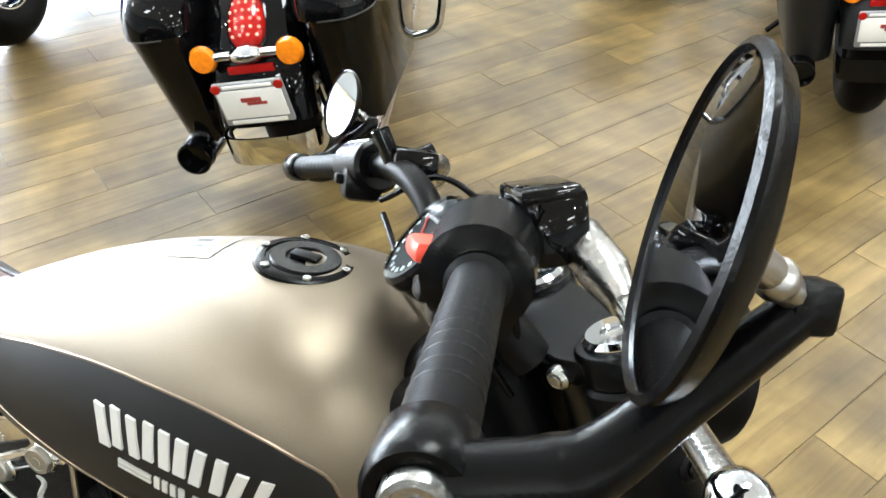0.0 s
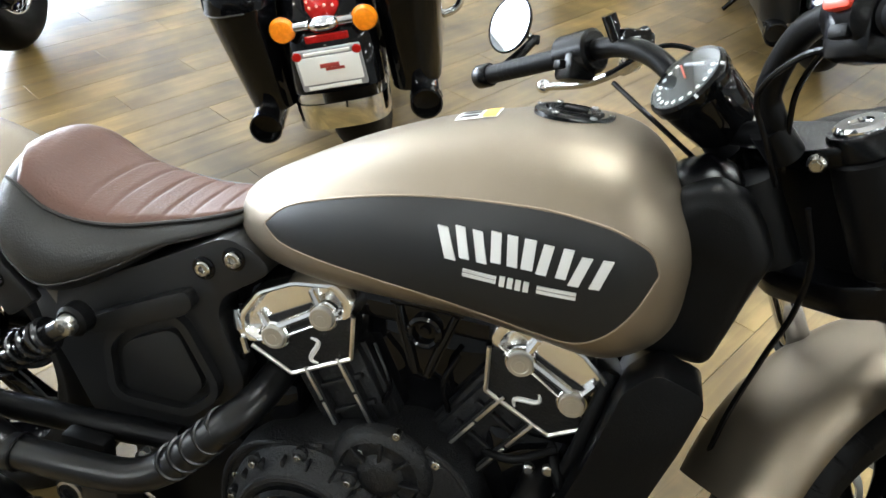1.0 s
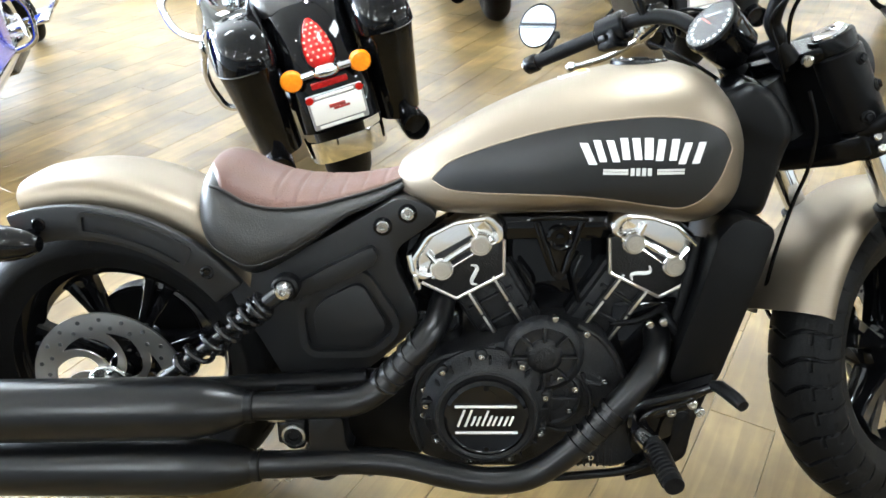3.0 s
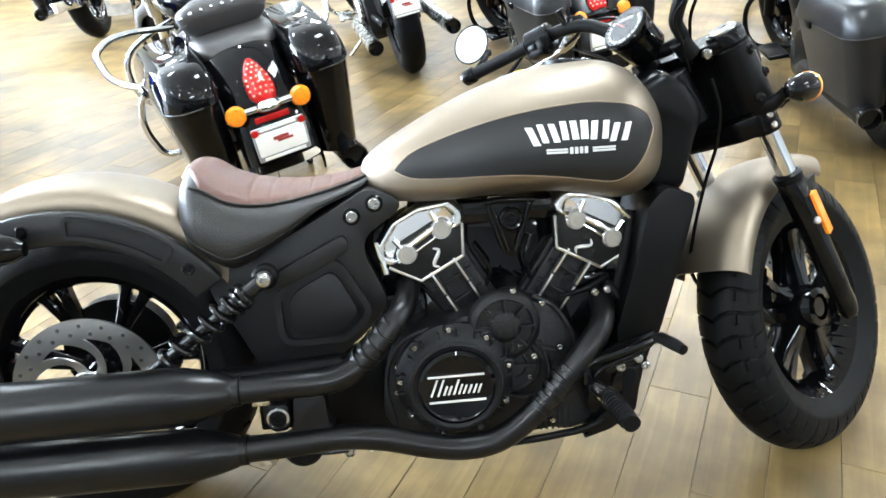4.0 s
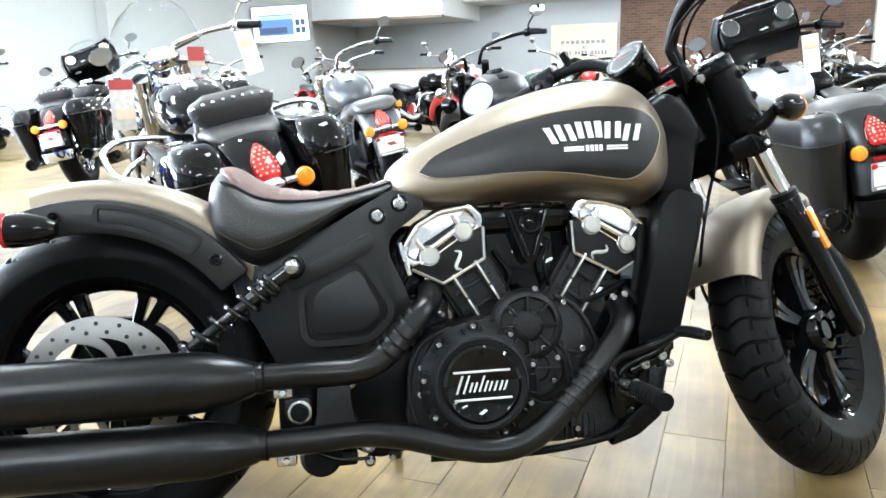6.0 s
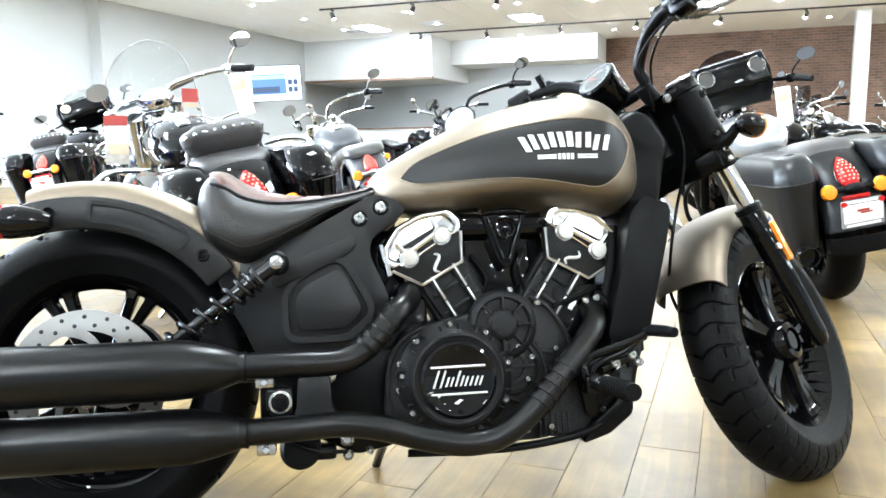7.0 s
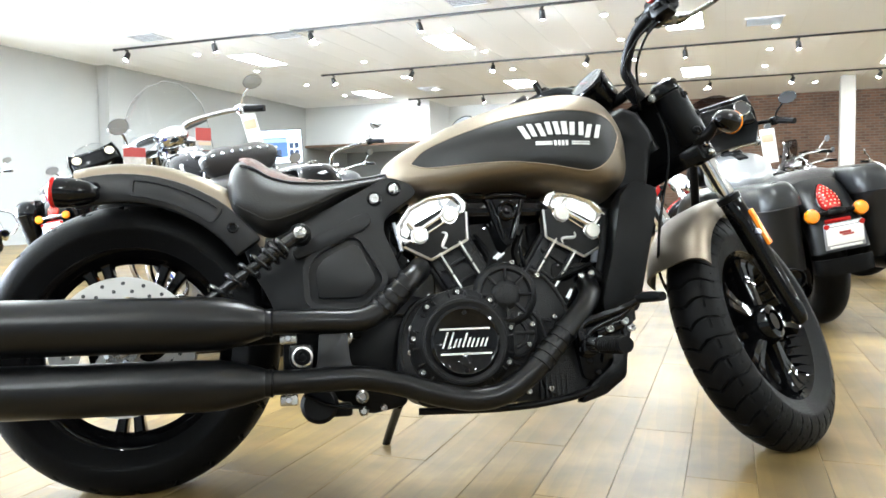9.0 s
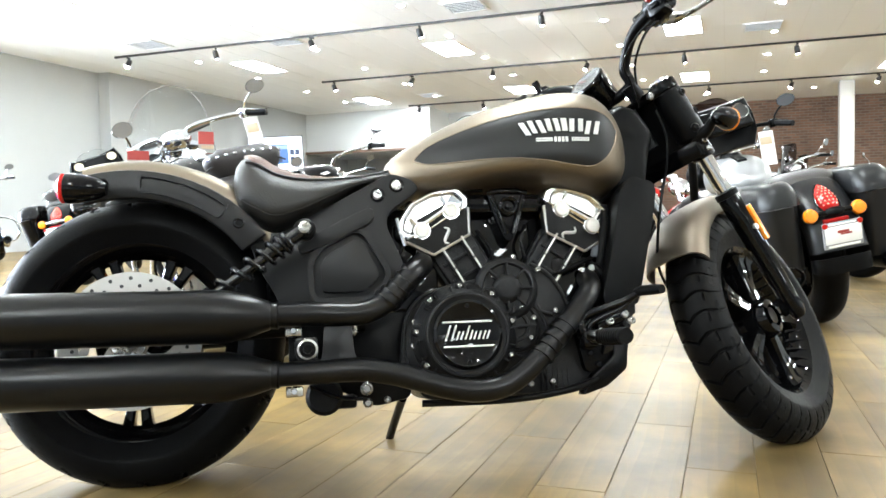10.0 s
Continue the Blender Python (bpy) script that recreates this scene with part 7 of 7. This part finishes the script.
    part("side_stand", tube([(0.62, 0.14, 0.22), (0.60, 0.33, 0.068)], 0.012, 10), bright, t)
    return t


def parked(x, y, heading, lean=-11):
    return pose(x, y, 0, lean, 0, heading)


tourer(parked(-1.038, 1.750, 111, -10.5), GLOSS, "gloss black touring motorcycle with chrome trim and hard saddlebags", screen=SCREENGLASS, backrest=True, stickers=True, steer=25, cards=True, tag=-0.34)
tourer(parked(-2.66, 1.95, 112), BLUEPAINT, "metallic blue touring motorcycle with hard saddlebags", screen=SCREENGLASS, fairing=True)
grey = tourer(parked(1.635, 2.125, 79), GREYMATTE, "matte grey touring motorcycle with hard saddlebags and dark trim", bright=MATTE, gloss=False, screen=SMOKED, fairing=True, guards=False, tag=-0.25, steer=12, tank_mat=SILVERPAINT)
tourer(parked(0.46, 3.05, 96), GREYMATTE, "matte dark grey touring motorcycle with saddlebags", bright=GLOSS, gloss=False, fairing=False, guards=False)
tourer(parked(-0.50, 3.95, 100), SMOKEGREY, "smoke grey cruiser motorcycle with a dark leather seat and chrome pipes", bags=False, tail="short", bright=STEEL, gloss=False)
tourer(parked(-3.10, 5.65, 92), GLOSS, "black touring motorcycle with a studded backrest", screen=SCREENGLASS, fairing=True, backrest=True)
chrome_a = tourer(parked(3.4, 4.3, 108), GLOSS, "black cruiser motorcycle with chrome trim and dark windscreen", screen=SMOKED, tail="long")
red_a = tourer(parked(-1.75, 12.6, -62), REDPAINT, "red cruiser motorcycle with chrome trim facing the aisle", bags=False, tail="short")
black_a = tourer(parked(-0.2, 11.3, -60), GLOSS, "black cruiser motorcycle with chrome trim facing the aisle", bags=False, tail="short")
green_a = tourer(parked(1.2, 10.6, -58), GREENPAINT, "dark green cruiser motorcycle with chrome trim facing the aisle", bags=False, tail="short")
copy_thing(black_a, parked(-3.6, 13.4, -64))
copy_thing(green_a, parked(-5.1, 13.9, -60))
copy_thing(chrome_a, parked(4.9, 5.6, 110))
copy_thing(red_a, parked(2.8, 9.6, -60))
copy_thing(black_a, parked(4.4, 8.9, -62))
copy_thing(chrome_a, parked(6.2, 7.4, 112))
copy_thing(black_a, parked(6.4, 10.2, -60))
copy_thing(green_a, parked(8.0, 9.4, -58))
copy_thing(red_a, parked(3.0, 14.2, -60))
copy_thing(black_a, parked(0.6, 15.0, -60))
copy_thing(black_a, parked(-5.2, 8.6, 112))
copy_thing(red_a, parked(0.95, 6.6, 105))
copy_thing(green_a, parked(-0.4, 7.4, 104))
copy_thing(black_a, parked(-1.9, 8.2, 108))

# ---- floor planks ----
PW, PL, GAP = 0.15, 0.9, 0.0012
U_SHIFT, V_SHIFT = 0.037, -0.318


def plank_data():
    bm = box((0, 0, -0.005), (PW - GAP, PL - GAP, 0.010), 0.0008, None, 1)
    return finish(bm, PLANK, "plank")


plank_me = plank_data()
floor_ob = bpy.data.objects["floor"]
pv, pf = [], []
count = 0
iu0, iu1 = int(U0 / PW) - 1, int(U1 / PW) + 1
near = []
for i in range(iu0, iu1):
    off = ((i * 0.618034) % 1) * PL + V_SHIFT
    for j in range(int(V0 / PL) - 1, int(V1 / PL) + 2):
        u, v = i * PW + U_SHIFT, j * PL + off
        if u < U0 or u > U1 or v < V0 or v > V1:
            continue
        near.append(((u + 1.0) ** 2 + (v - 0.6) ** 2, u, v))
near.sort()
for k, (_, u, v) in enumerate(near):
    if k < 290:
        ob = new("plank", plank_me)
        ob.parent = floor_ob
        ob.matrix_parent_inverse = Matrix()
        ob.matrix_basis = pose(u, v, 0.0)
    else:
        a, b, c, d = u - PW / 2 + GAP / 2, u + PW / 2 - GAP / 2, v - PL / 2 + GAP / 2, v + PL / 2 - GAP / 2
        n = len(pv)
        pv += [(a, c, 0), (b, c, 0), (b, d, 0), (a, d, 0), (a, c, -0.006), (b, c, -0.006), (b, d, -0.006), (a, d, -0.006)]
        pf += [(n, n + 1, n + 2, n + 3), (n, n + 4, n + 5, n + 1), (n + 1, n + 5, n + 6, n + 2), (n + 2, n + 6, n + 7, n + 3), (n + 3, n + 7, n + 4, n)]
fm = bpy.data.meshes.new("far_planks")
fm.from_pydata(pv, [], pf)
fm.materials.append(PLANK)
fo = tagged(new("far_planks", fm), kind="stuff")
fo.parent = floor_ob
